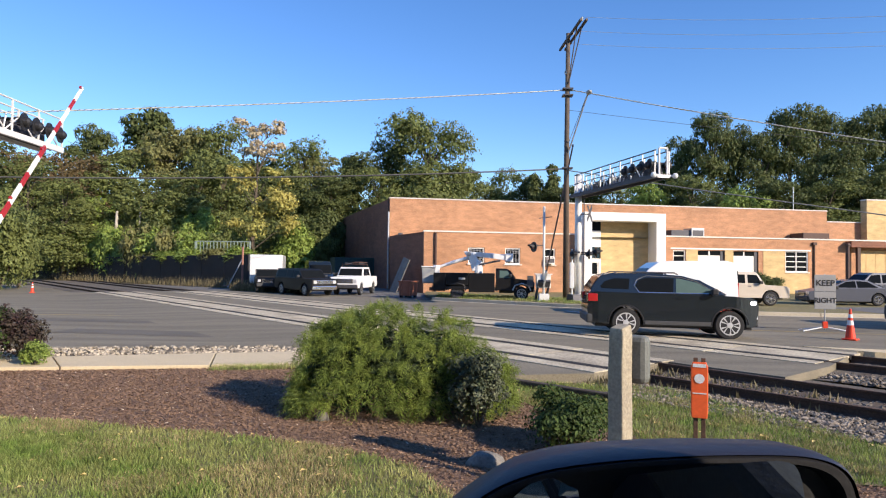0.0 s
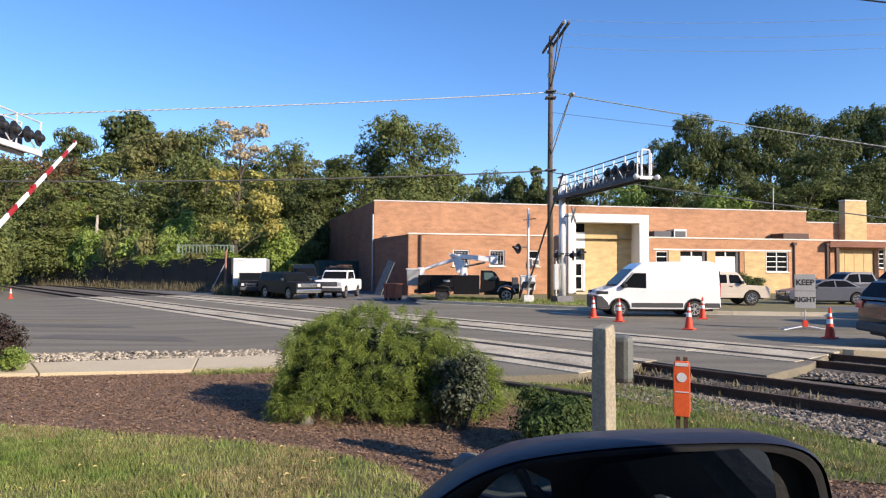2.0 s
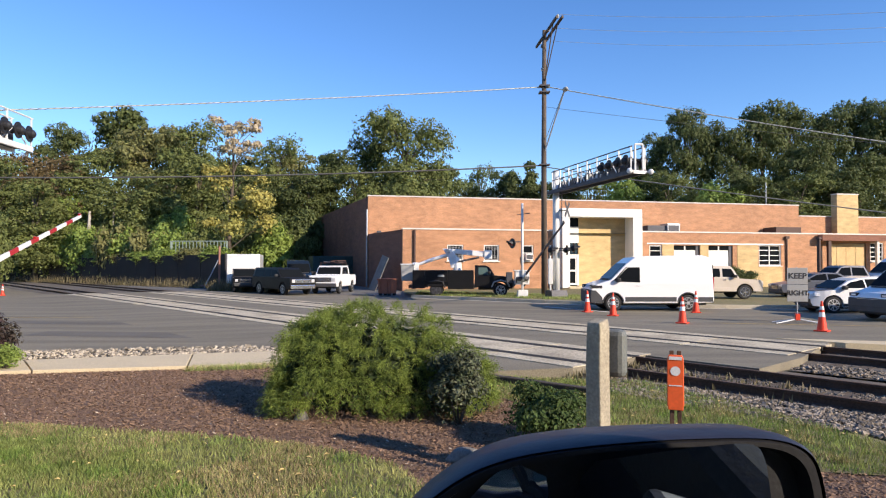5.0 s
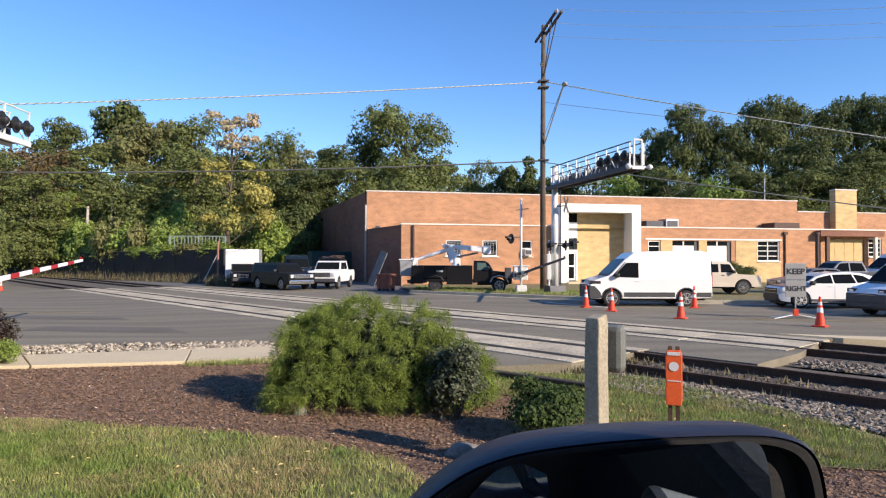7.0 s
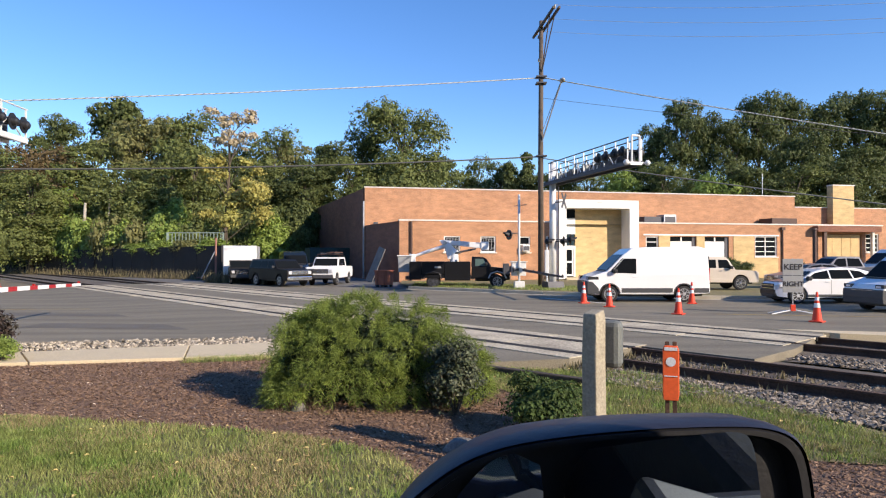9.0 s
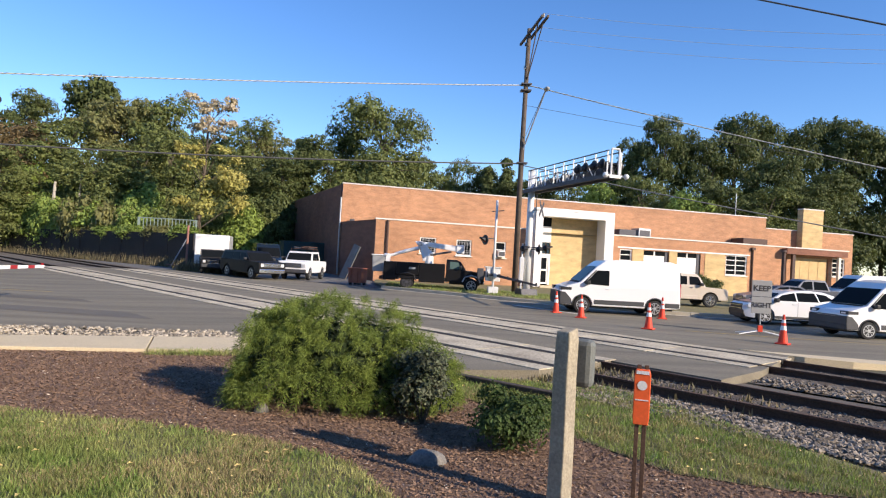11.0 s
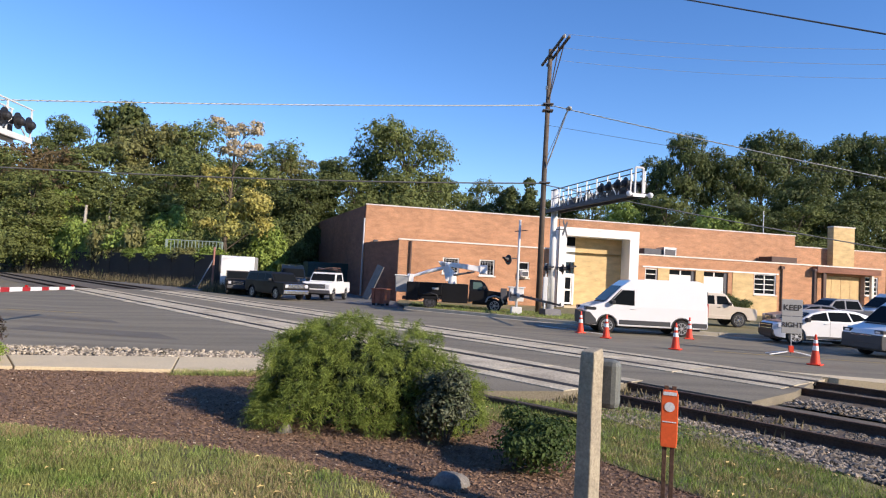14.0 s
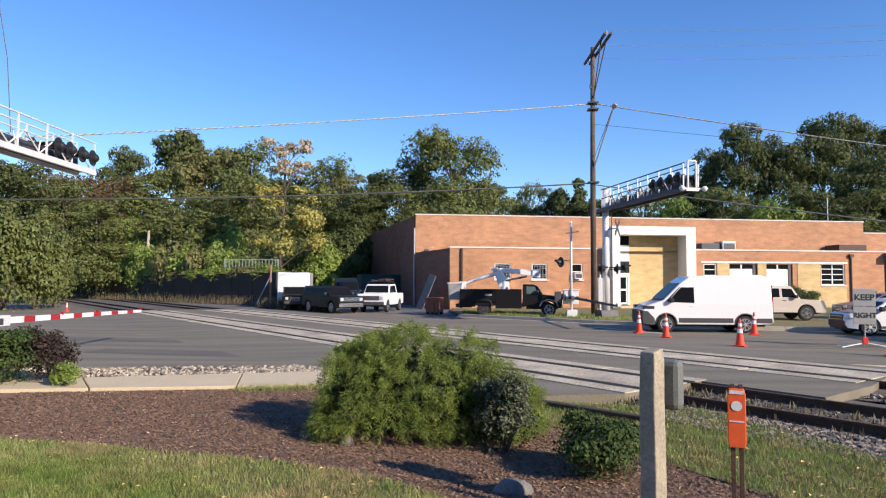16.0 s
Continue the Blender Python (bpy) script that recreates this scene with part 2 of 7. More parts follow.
M["teal"] = mat("teal", (0.03, 0.065, 0.055), 0.6, vary=0.25, scale=1, fine=20, bump=0.1)
M["dumpster"] = mat("dumpster", (0.34, 0.11, 0.06), 0.75, vary=0.3, scale=2, fine=25, bump=0.2)
M["signgrey"] = mat("signgrey", (0.36, 0.36, 0.345), 0.6, vary=0.1, scale=4, fine=30, bump=0.05)
M["ink"] = mat("ink", (0.03, 0.03, 0.032), 0.7, vary=0.1)
M["yellowpaint"] = mat("yellowpaint", (0.45, 0.33, 0.10), 0.8, vary=0.3, scale=2, fine=40)
M["whiteline"] = mat("whiteline", (0.55, 0.54, 0.50), 0.8, vary=0.25, scale=2, fine=40)
M["bark"] = mat("bark", (0.12, 0.095, 0.07), 0.95, vary=0.35, scale=3, fine=20, bump=0.6)
M["deadwood"] = mat("deadwood", (0.42, 0.38, 0.31), 0.9, vary=0.25, scale=3, fine=20, bump=0.4)
M["housing"] = mat("housing", (0.026, 0.025, 0.036), 0.5, vary=0.15, scale=6, fine=90, bump=0.03, coat=0.05, spec=0.35)
M["housing_rim"] = mat("housing_rim", (0.012, 0.012, 0.014), 0.55, vary=0.2, scale=20, fine=200, bump=0.05)
M["mirror"] = mat("mirror", (0.85, 0.87, 0.9), 0.015, metal=1.0, vary=0.02, bump=0)
M["trim_cloth"] = mat("trim_cloth", (0.60, 0.57, 0.47), 0.9, vary=0.15, scale=5, fine=80, bump=0.2)
M["clear_glass"] = clear_glass("clear_glass", (0.62, 0.68, 0.74))
M["gatered"] = mat("gatered", (0.36, 0.17, 0.12), 0.8, vary=0.3, scale=3, fine=25, bump=0.1)
# weathered sheet, darkened: the shade of the yard corner is in its colour
M["oldply_shaded"] = mat("oldply_shaded", (0.24, 0.215, 0.19), 0.9, vary=0.3, scale=3, fine=30, bump=0.2)
M["cabin"] = mat("cabin", (0.016, 0.016, 0.017), 0.8, vary=0.2, scale=4, fine=60, bump=0.1)
M["leaf_dark"] = leaf_mat("leaf_dark", (0.116, 0.140, 0.044), (0.076, 0.096, 0.035))
M["leaf_mid"] = leaf_mat("leaf_mid", (0.178, 0.205, 0.062), (0.112, 0.138, 0.046))
M["leaf_light"] = leaf_mat("leaf_light", (0.265, 0.345, 0.075), (0.170, 0.240, 0.058))
M["leaf_olive"] = leaf_mat("leaf_olive", (0.225, 0.215, 0.080), (0.150, 0.172, 0.058))
M["leaf_yellow"] = leaf_mat("leaf_yellow", (0.45, 0.39, 0.11), (0.29, 0.31, 0.085), clump=0.3)
M["leaf_pale"] = leaf_mat("leaf_pale", (0.52, 0.43, 0.29), (0.40, 0.33, 0.17), clump=0.3)
M["leaf_rust"] = leaf_mat("leaf_rust", (0.195, 0.132, 0.062), (0.120, 0.110, 0.048), clump=0.4)
M["needle"] = leaf_mat("needle", (0.205, 0.260, 0.050), (0.100, 0.155, 0.036), clump=2.2, island=0.35, thru=0.2)
# near-black green: shade inside the shrub put into the leaf colour
M["needle_shade"] = leaf_mat("needle_shade", (0.042, 0.063, 0.022), (0.028, 0.042, 0.017), clump=3.0, island=0.4, thru=0.1)
M["box_leaf"] = leaf_mat("box_leaf", (0.075, 0.115, 0.030), (0.036, 0.062, 0.018), clump=4.0, island=0.45)
# the pale second colour paints glints on the leaves
M["dark_leaf"] = leaf_mat("dark_leaf", (0.062, 0.080, 0.040), (0.16, 0.16, 0.105), clump=9.0, island=0.7, thru=0.15)
M["purple_leaf"] = leaf_mat("purple_leaf", (0.072, 0.042, 0.042), (0.052, 0.065, 0.033), clump=4.0)
M["grass"] = leaf_mat("grass", (0.205, 0.285, 0.072), (0.46, 0.385, 0.17), clump=1.1, island=0.4, thru=0.3)
M["rough_grass"] = leaf_mat("rough_grass", (0.175, 0.265, 0.055), (0.34, 0.285, 0.125), clump=1.9, island=0.45, thru=0.3)
M["straw"] = leaf_mat("straw", (0.385, 0.305, 0.160), (0.230, 0.218, 0.092), clump=1.5, island=0.4, thru=0.2)
M["dryweed"] = leaf_mat("dryweed", (0.20, 0.165, 0.095), (0.11, 0.11, 0.05), clump=1.5, island=0.4, thru=0.2)
M["dry_leaf"] = mat("dry_leaf", (0.55, 0.42, 0.16), 0.8, vary=0.2, scale=5, fine=30, island=0.4)


# ---- building blocks ----
def mesh_of(name, bm, material, smooth=False):
    me = bpy.data.meshes.new(name)
    bmesh.ops.recalc_face_normals(bm, faces=bm.faces[:])
    bm.to_mesh(me)
    bm.free()
    me.materials.append(M[material])
    if smooth:
        me.polygons.foreach_set("use_smooth", [True] * len(me.polygons))
    return me


def soften(ob, width, segs=2, angle=35):
    md = ob.modifiers.new("bevel", "BEVEL")
    md.width, md.segments, md.limit_method, md.angle_limit = width, segs, "ANGLE", radians(angle)
    return ob


def part(name, bm, material, parent, label="", smooth=False, bevel=0.0):
    ob = new(name, mesh_of(name, bm, material, smooth))
    ob.parent = parent
    if label:
        ob["label"] = label
    if bevel:
        soften(ob, bevel)
    return ob


def thing(name, bm, material, label, category, group="", kind="", smooth=False, bevel=0.0, m=None):
    ob = new(name, mesh_of(name, bm, material, smooth))
    if m is not None:
        ob.matrix_basis = m
    if bevel:
        soften(ob, bevel)
    return tagged(ob, label, category, group, kind)


def empty(name, label, category, group="", m=None, kind=""):
    ob = new(name)
    ob.empty_display_size = 0.2
    if m is not None:
        ob.matrix_basis = m
    return tagged(ob, label, category, group, kind)


def box(bm, x0, x1, y0, y1, z0, z1, m=None):
    vs = [bm.verts.new((x, y, z)) for x in (x0, x1) for y in (y0, y1) for z in (z0, z1)]
    if m is not None:
        for v in vs:
            v.co = m @ v.co
    for f in ((0, 1, 3, 2), (4, 6, 7, 5), (0, 4, 5, 1), (2, 3, 7, 6), (0, 2, 6, 4), (1, 5, 7, 3)):
        bm.faces.new([vs[i] for i in f])
    return bm


def B(*a, m=None):
    return box(bmesh.new(), *a, m=m)


def tube(bm, pts, radii, sides=8, cap=True):
    """A tapered tube along points."""
    pts = [Vector(p) for p in pts]
    if not hasattr(radii, "__len__"):
        radii = [radii] * len(pts)
    rings = []
    for i, p in enumerate(pts):
        d = (pts[min(i + 1, len(pts) - 1)] - pts[max(i - 1, 0)]).normalized()
        a = d.orthogonal().normalized() if abs(d.z) > 0.9 else d.cross(Vector((0, 0, 1))).normalized()
        if abs(d.z) > 0.9:
            a = (Vector((1, 0, 0)) - d * d.x).normalized()
        b = d.cross(a)
        rings.append([bm.verts.new(p + (a * math.cos(2 * math.pi * k / sides) + b * math.sin(2 * math.pi * k / sides)) * radii[i]) for k in range(sides)])
    for r0, r1 in zip(rings, rings[1:]):
        for k in range(sides):
            bm.faces.new((r0[k], r0[(k + 1) % sides], r1[(k + 1) % sides], r1[k]))
    if cap:
        bm.faces.new(rings[0][::-1]), bm.faces.new(rings[-1])
    return bm


def T(pts, r, sides=8):
    return tube(bmesh.new(), pts, r, sides)


def prism(bm, poly, y0, y1, tumble=0.0, belt=0.0):
    """A side outline (x, z) drawn out between y0 and y1, leaning in above belt."""
    a = [bm.verts.new((x, y0, z)) for x, z in poly]
    b = [bm.verts.new((x, y1, z)) for x, z in poly]
    n = len(poly)
    for i in range(n):
        bm.faces.new((a[i], a[(i + 1) % n], b[(i + 1) % n], b[i]))
    bm.faces.new(a[::-1]), bm.faces.new(b)
    if tumble:
        bmesh.ops.bisect_plane(bm, geom=bm.verts[:] + bm.edges[:] + bm.faces[:], plane_co=(0, 0, belt), plane_no=(0, 0, 1))
        for v in bm.verts:
            if abs(v.co.y) > 1e-6:
                v.co.y -= math.copysign(max(0.0, v.co.z - belt) * tumble, v.co.y)
    return bm


def flat(name, pts, z, material, label, category, cuts=(), height=None, kind="structure", thick=0.0):
    """A ground sheet over a polygon, cut along lines and given heights."""
    bm = bmesh.new()
    bm.faces.new([bm.verts.new((x, y, z)) for x, y in pts])
    for co, no in cuts:
        bmesh.ops.bisect_plane(bm, geom=bm.verts[:] + bm.edges[:] + bm.faces[:], plane_co=co, plane_no=no)
    if height:
        for v in bm.verts:
            v.co.z = z + height(v.co.x, v.co.y)
    if thick:
        r = bmesh.ops.extrude_face_region(bm, geom=bm.faces[:])
        for v in r["geom"]:
            if isinstance(v, bmesh.types.BMVert):
                v.co.z -= thick
    bmesh.ops.triangulate(bm, faces=bm.faces[:])
    return thing(name, bm, material, label, category, kind=kind)


def quads(name, verts, faces, material, smooth=False):
    me = bpy.data.meshes.new(name)
    me.from_pydata(verts, [], faces)
    me.materials.append(M[material])
    return me


rng = np.random.default_rng(7)

# ---- ground ----
RD, RN = Vector((0.673, -0.739, 0)), Vector((0.739, 0.673, 0))


def along(s, c, z=0.0):
    """A place by its way along the railway and across it."""
    return Vector((RD.x * s + RN.x * c, RD.y * s + RN.y * c, z))


def step(a, b, x):
    x = min(1.0, max(0.0, (x - a) / (b - a)))
    return x * x * (3 - 2 * x)


def hump(x, y):
    c = RN.x * x + RN.y * y
    return 0.12 * step(6.5, 9.4, c) * (1 - step(17.6, 21.0, c)) * step(-51.0, -47.0, RD.x * x + RD.y * y)


flat("ground", [(-900, -300), (900, -300), (900, 1500), (-900, 1500)], -0.05, "earth", "bare earth with thin grass around the crossing", "ground")
KERB = [(-13, 47.5), (-2.2, 40), (5.25, 34.2), (9, 31.6), (13, 30.2), (22, 29.2), (60, 26.5)]
cuts = [(along(0, c), RN) for c in (6.5, 7.2, 8, 8.7, 9.4, 10.35, 11.85, 15, 17.6, 18.4, 19.3, 20.2, 21)] + [(along(s, 0), RD) for s in (-51, -50, -49, -48, -47)]
flat("road", [(-75, 20), (-30, 16.2), (-12, 15.2), (-9.5, 14.9), (-6, 14.9), (-4, 15.0), (-1.6, 13.6), (0.6, 11.6), (2.32, 11.85), (4.17, 13.53), (5.72, 11.83), (7.27, 13.25), (9.4, 15.9), (14, 15.4), (60, 14.5),
     (60, 26.5), (22, 29.2), (13, 30.2), (9, 31.6), (5.25, 34.2), (-2.2, 40), (-13, 47.5), (-26, 55), (-75, 60)],
     0.0, "asphalt", "worn grey asphalt road with patches and tyre marks", "road", cuts, hump, thick=0.3)
flat("parking_lot", [(-34, 50), (-13, 47.5), (-2.2, 40.1), (2, 48), (-7, 70), (-30, 75)], 0.012, "lot", "dusty grey asphalt yard beside the brick building", "yard")
flat("verge", [(-2.2, 40.3), (5.35, 34.5), (9.1, 31.9), (13.1, 30.5), (22, 29.5), (60, 26.8), (60, 75), (-3.5, 60), (-3.0, 45)], 0.15, "lawn", "cut grass verge in front of the brick building", "verge")
flat("drive", [(19, 30.1), (60, 27.4), (60, 33.0), (24, 36), (19, 35)], 0.156, "lot", "asphalt parking strip in front of the building", "yard")


def kerb_run(name, pts, label, w=0.18, h=0.17, z=0.0):
    root = empty(name, label, "kerb", kind="structure")
    n = 0
    for a, b in zip(pts, pts[1:]):
        a, b = Vector((*a, 0)), Vector((*b, 0))
        L = (b - a).length
        k = max(1, round(L / 3.0))
        for i in range(k):
            bm = bmesh.new()
            p, q = a.lerp(b, i / k), a.lerp(b, (i + 1) / k)
            d = (q - p).normalized()
            m = Matrix.Translation(p) @ Vector((1, 0, 0)).rotation_difference(d).to_matrix().to_4x4()
            box(bm, 0.01, (q - p).length - 0.01, 0, w, z - 0.05, z + h, m)
            part("kerb_stone", bm, "kerb", root, bevel=0.02)
            n += 1
    return root


# unseen wall, added to cut sky fill and darken reflections
bm = B(-110, 110, -47.5, -47, -0.1, 22)
thing("sky_blocker", bm, "brick_dark", "unseen plain brick wall added behind the observer to dim the sky light", "wall", kind="structure")
kerb_run("kerb", KERB[1:], "pale worn concrete kerb along the road")
for a, b in zip(KERB[1:], KERB[2:]):
    va, vb = Vector((*a, 0)), Vector((*b, 0))
    nn = (vb - va).cross(Vector((0, 0, 1))).normalized() * 0.5
    flat("gutter", [tuple(p)[:2] for p in (va, va + nn, vb + nn, vb)], 0.005, "kerb", "pale concrete gutter along the kerb", "gutter")
# turning lane lines
flat("lane_line", [(4.6, 31.3), (7.0, 27.5), (7.3, 27.55), (4.9, 31.4)], 0.006, "whiteline", "faded white painted line on the asphalt", "road marking")
flat("lane_line", [(9.5, 22.4), (22, 19.9), (22, 20.03), (9.5, 22.53)], 0.006, "yellowpaint", "worn yellow centre line on the asphalt", "road marking")
flat("lane_line", [(-20, 24.2), (-13.5, 24.6), (-13.5, 24.72), (-20, 24.32)], 0.006, "yellowpaint", "worn yellow line on the asphalt", "road marking")
flat("asphalt_patch", [(-12, 18.2), (-3, 17.2), (-2.0, 17.8), (-6, 18.9), (-12, 19.4)], 0.006, "patch", "darker strip of newer asphalt", "road patch", kind="structure")
flat("asphalt_patch", [(-17, 22.0), (-8, 21.3), (-7, 22.0), (-16, 22.9)], 0.006, "patch", "darker strip of newer asphalt", "road patch", kind="structure")
flat("apron", [(8.5, 16.75), (10.2, 16.55), (16, 15.9), (16, 15.1), (10.7, 15.4), (9.7, 15.75)], 0.01, "concrete", "pale dusty concrete apron at the end of the crossing", "apron", height=hump, thick=0.2)
flat("asphalt_patch", [(9.0, 24.4), (13.5, 22.6), (13.8, 22.75), (9.2, 24.6)], 0.007, "patch", "dark tar seam across the asphalt", "road patch", kind="structure")


# ---- railway ----
def track(name, c0, s_open_a, s_cross_a, s_cross_b, s_open_b, gauge=1.5):
    """Two rails through the concrete crossing, on sleepers and ballast outside it."""
    root = empty(name, "rusty railway track crossing the road in concrete panels", "railway track")
    for c in (c0 - gauge / 2, c0 + gauge / 2):
        bm = bmesh.new()
        m = Matrix.Translation(along(0, c)) @ Matrix.Rotation(math.atan2(RD.y, RD.x), 4, "Z")
        prof = [(-0.07, -0.03), (0.07, -0.03), (0.07, -0.015), (0.012, 0.0), (0.012, 0.09), (0.036, 0.10), (0.036, 0.135), (-0.036, 0.135), (-0.036, 0.10), (-0.012, 0.09), (-0.012, 0.0), (-0.07, -0.015)]
        a = [bm.verts.new(m @ Vector((s_open_a, y, z))) for y, z in prof]
        b = [bm.verts.new(m @ Vector((s_open_b, y, z))) for y, z in prof]
        for i in range(len(prof)):
            bm.faces.new((a[i], a[(i + 1) % len(prof)], b[(i + 1) % len(prof)], b[i]))
        part("rail", bm, "rust", root, "rusty steel rail")
        # raised black strip stands for the shade down in the open groove
        bm = bmesh.new()
        box(bm, s_cross_a, s_cross_b, -0.14, 0.11, 0.05, 0.143, m)
        part("flangeway", bm, "groove", root, "black strip standing for the dark groove beside the rail")
    n = round((s_cross_b - s_cross_a) / 2.4)
    pitch = (s_cross_b - s_cross_a) / n
    for lane, (ca, cb) in enumerate(((c0 - gauge / 2 - 0.62, c0 - gauge / 2 - 0.13), (c0 - gauge / 2 + 0.10, c0 + gauge / 2 - 0.13), (c0 + gauge / 2 + 0.10, c0 + gauge / 2 + 0.58))):
        bm = B(0.02, pitch - 0.02, 0, cb - ca, 0, 0.05)
        mb = mesh_of("panel", bm, "panel")
        for i in range(n):
            ob = new("crossing_panel", mb)
            ob.parent = root
            ob.matrix_basis = Matrix.Translation(along(s_cross_a + i * pitch, ca, 0.084 + 0.006 * rng.random())) @ Matrix.Rotation(math.atan2(RD.y, RD.x), 4, "Z")
    tm = mesh_of("sleeper", B(-0.11, 0.11, -1.3, 1.3, -0.14, 0.0), "tie")
    spots = [s for s in np.arange(s_cross_b + 0.3, s_open_b, 0.52)] + [s for s in np.arange(s_cross_a - 0.3, s_cross_a - 40, -0.52)]
    for s in spots:
        ob = new("sleeper", tm)
        ob.parent = root
        ob.matrix_basis = Matrix.Translation(along(s, c0, -0.022 + 0.02 * rng.random())) @ Matrix.Rotation(math.atan2(RD.y, RD.x) + rng.normal(0, 0.015), 4, "Z")
    return root


track("railway_track", 11.1, -120, -47, -7.2, 25)
track("railway_track", 15.8, -120, -46, -5.2, 25)


def stones(name, n, area, size, material, label, z=0.0, flatness=0.7):
    """Many small stones as one mesh; area gives a place for two random numbers."""
    base = np.array([(1, 0, 0), (-1, 0, 0), (0, 1, 0), (0, -1, 0), (0, 0, 1), (0, 0, -1)], float)
    tri = [(0, 2, 4), (2, 1, 4), (1, 3, 4), (3, 0, 4), (2, 0, 5), (1, 2, 5), (3, 1, 5), (0, 3, 5)]
    vs, fs = [], []
    for i in range(n):
        x, y, zz = area(rng.random(), rng.random())
        s = size * rng.uniform(0.55, 1.3)
        q = Euler(rng.uniform(0, 6.28, 3)).to_matrix()
        k = base * rng.uniform(0.65, 1.25, (6, 3))
        for p in k:
            v = q @ Vector(p) * s
            vs.append((x + v.x, y + v.y, z + zz + v.z * flatness))
        fs += [tuple(a + 6 * i for a in t) for t in tri]
    ob = new(name, quads(name, vs, fs, material))
    return tagged(ob, label, "stones", kind="stuff")


def band(s0, s1, c0, c1):
    return lambda a, b: tuple(along(s0 + (s1 - s0) * a, c0 + (c1 - c0) * b))


def strip(name, s0, s1, c0, c1, z, material, label, category):
    return flat(name, [tuple(along(s, c))[:2] for s, c in ((s0, c0), (s1, c0), (s1, c1), (s0, c1))], z, material, label, category)


strip("ballast_bed", -7.2, 25, 8.7, 13.2, -0.03, "ballast_dark", "grey crushed stone bed under the track", "ballast")
strip("ballast_bed", -5.1, 25, 14.2, 17.6, -0.016, "ballast_dark", "grey crushed stone bed under the track", "ballast")
# dark bed colour paints the shadowed bands of sleepers and rails
strip("ballast_bed", -120, -46.5, 9.3, 18.3, 0.015, "ballast_dark", "crushed stone bed under the tracks, darkened for their shadows", "ballast")
stones("ballast_stones", 6500, lambda a, b: tuple(along(-6.3 + 12 * a, 8.75 + 1.2 * b)), 0.05, "ballast", "loose grey crushed stones beside the track", z=0.015)
stones("ballast_stones", 5200, lambda a, b: tuple(along(-7.0 + 13.2 * a, 9.85 + 2.3 * b)), 0.045, "ballast_dark", "loose dark crushed stones between the rails", z=-0.03)
strip("ballast_bed", -4.75, 25, 13.2, 14.2, 0.0, "ballast_dark", "grey crushed stone bed between the tracks", "ballast")
stones("ballast_stones", 1500, lambda a, b: tuple(along(-4.75 + 10 * a, 13.2 + 1.0 * b)), 0.05, "ballast", "loose grey crushed stones between the tracks", z=0.02)
stones("ballast_stones", 2600, lambda a, b: tuple(along(-5.0 + 10 * a, 14.2 + 3.2 * b)), 0.045, "ballast_dark", "loose dark crushed stones between the rails", z=-0.03)

# ---- near garden ----
WALK_FAR = [(-13, 12.0), (-10.5, 12.6), (-8.6, 13.1), (-5.52, 14.05), (-3.6, 14.6), (-2.6, 14.6)]
WALK_NEAR = [(-2.6, 13.1), (-3.4, 12.75), (-4.96, 12.35), (-7.6, 11.8), (-9.6, 11.4), (-12.4, 10.9)]
walk_slabs = empty("sidewalk", "pale buff concrete footpath with joints", "footpath", kind="structure")
for i in range(5):
    a, b = WALK_FAR[i], WALK_FAR[i + 1]
    d, c = WALK_NEAR[5 - i], WALK_NEAR[4 - i]
    g = 0.012
    pts = [Vector((*p, 0)) for p in (a, b, c, d)]
    mid = sum(pts, Vector()) / 4
    bm = bmesh.new()
    lo = [bm.verts.new(p.lerp(mid, g) + Vector((0, 0, -0.08))) for p in pts]
    hi = [bm.verts.new(p.lerp(mid, g) + Vector((0, 0, 0.07))) for p in pts]
    for k in range(4):
        bm.faces.new((lo[k], lo[(k + 1) % 4], hi[(k + 1) % 4], hi[k]))
    bm.faces.new(hi)
    part("slab", bm, "concrete", walk_slabs, bevel=0.012)


def on_line(pts, a):
    k = a * (len(pts) - 1)
    i = min(int(k), len(pts) - 2)
    return Vector((*pts[i], 0)).lerp(Vector((*pts[i + 1], 0)), k - i)


STONE_FAR = [(-12.2, 14.2), (-10.4, 14.35), (-9.3, 14.6), (-7.0, 15.25), (-4.6, 15.6), (-2.9, 14.75)]


def pebbles(a, b):
    p, q = on_line(WALK_FAR, a), on_line(STONE_FAR, a)
    k = 0.03 + 0.97 * (b if a < 0.5 else b * b)
    return p.x + (q.x - p.x) * k, p.y + (q.y - p.y) * k, 0.02


flat("stone_bed", WALK_FAR + STONE_FAR[::-1], 0.012, "stonebed", "dark gritty bed of the river stones", "ground")
stones("river_stones", 2700, pebbles, 0.047, "pebble", "rounded pale and grey river stones along the footpath", z=0.03, flatness=0.75)

flat("lawn", [(-16, 1.0), (1.2, 1.0), (0.5, 4.6), (-0.22, 5.78), (-0.47, 6.34), (-1.0, 6.75), (-1.77, 7.13), (-2.6, 7.4), (-3.56, 7.6), (-5.46, 7.95), (-8, 8.4), (-16, 9.5)],
     0.01, "lawn", "cut green lawn with dry patches and fallen leaves", "lawn")
flat("lawn", [(0.55, 10.2), (0.96, 9.5), (1.5, 8.6), (2.03, 7.74), (2.73, 6.61), (3.6, 6.27), (4.4, 6.1), (6.2, 5.7), (6.4, 4.6), (5.6, 6.1), (5.0, 7.3), (4.3, 9.2), (3.5, 11.0), (0.7, 11.5)],
     0.012, "lawn", "thin grass strip between the mulch bed and the track", "lawn")
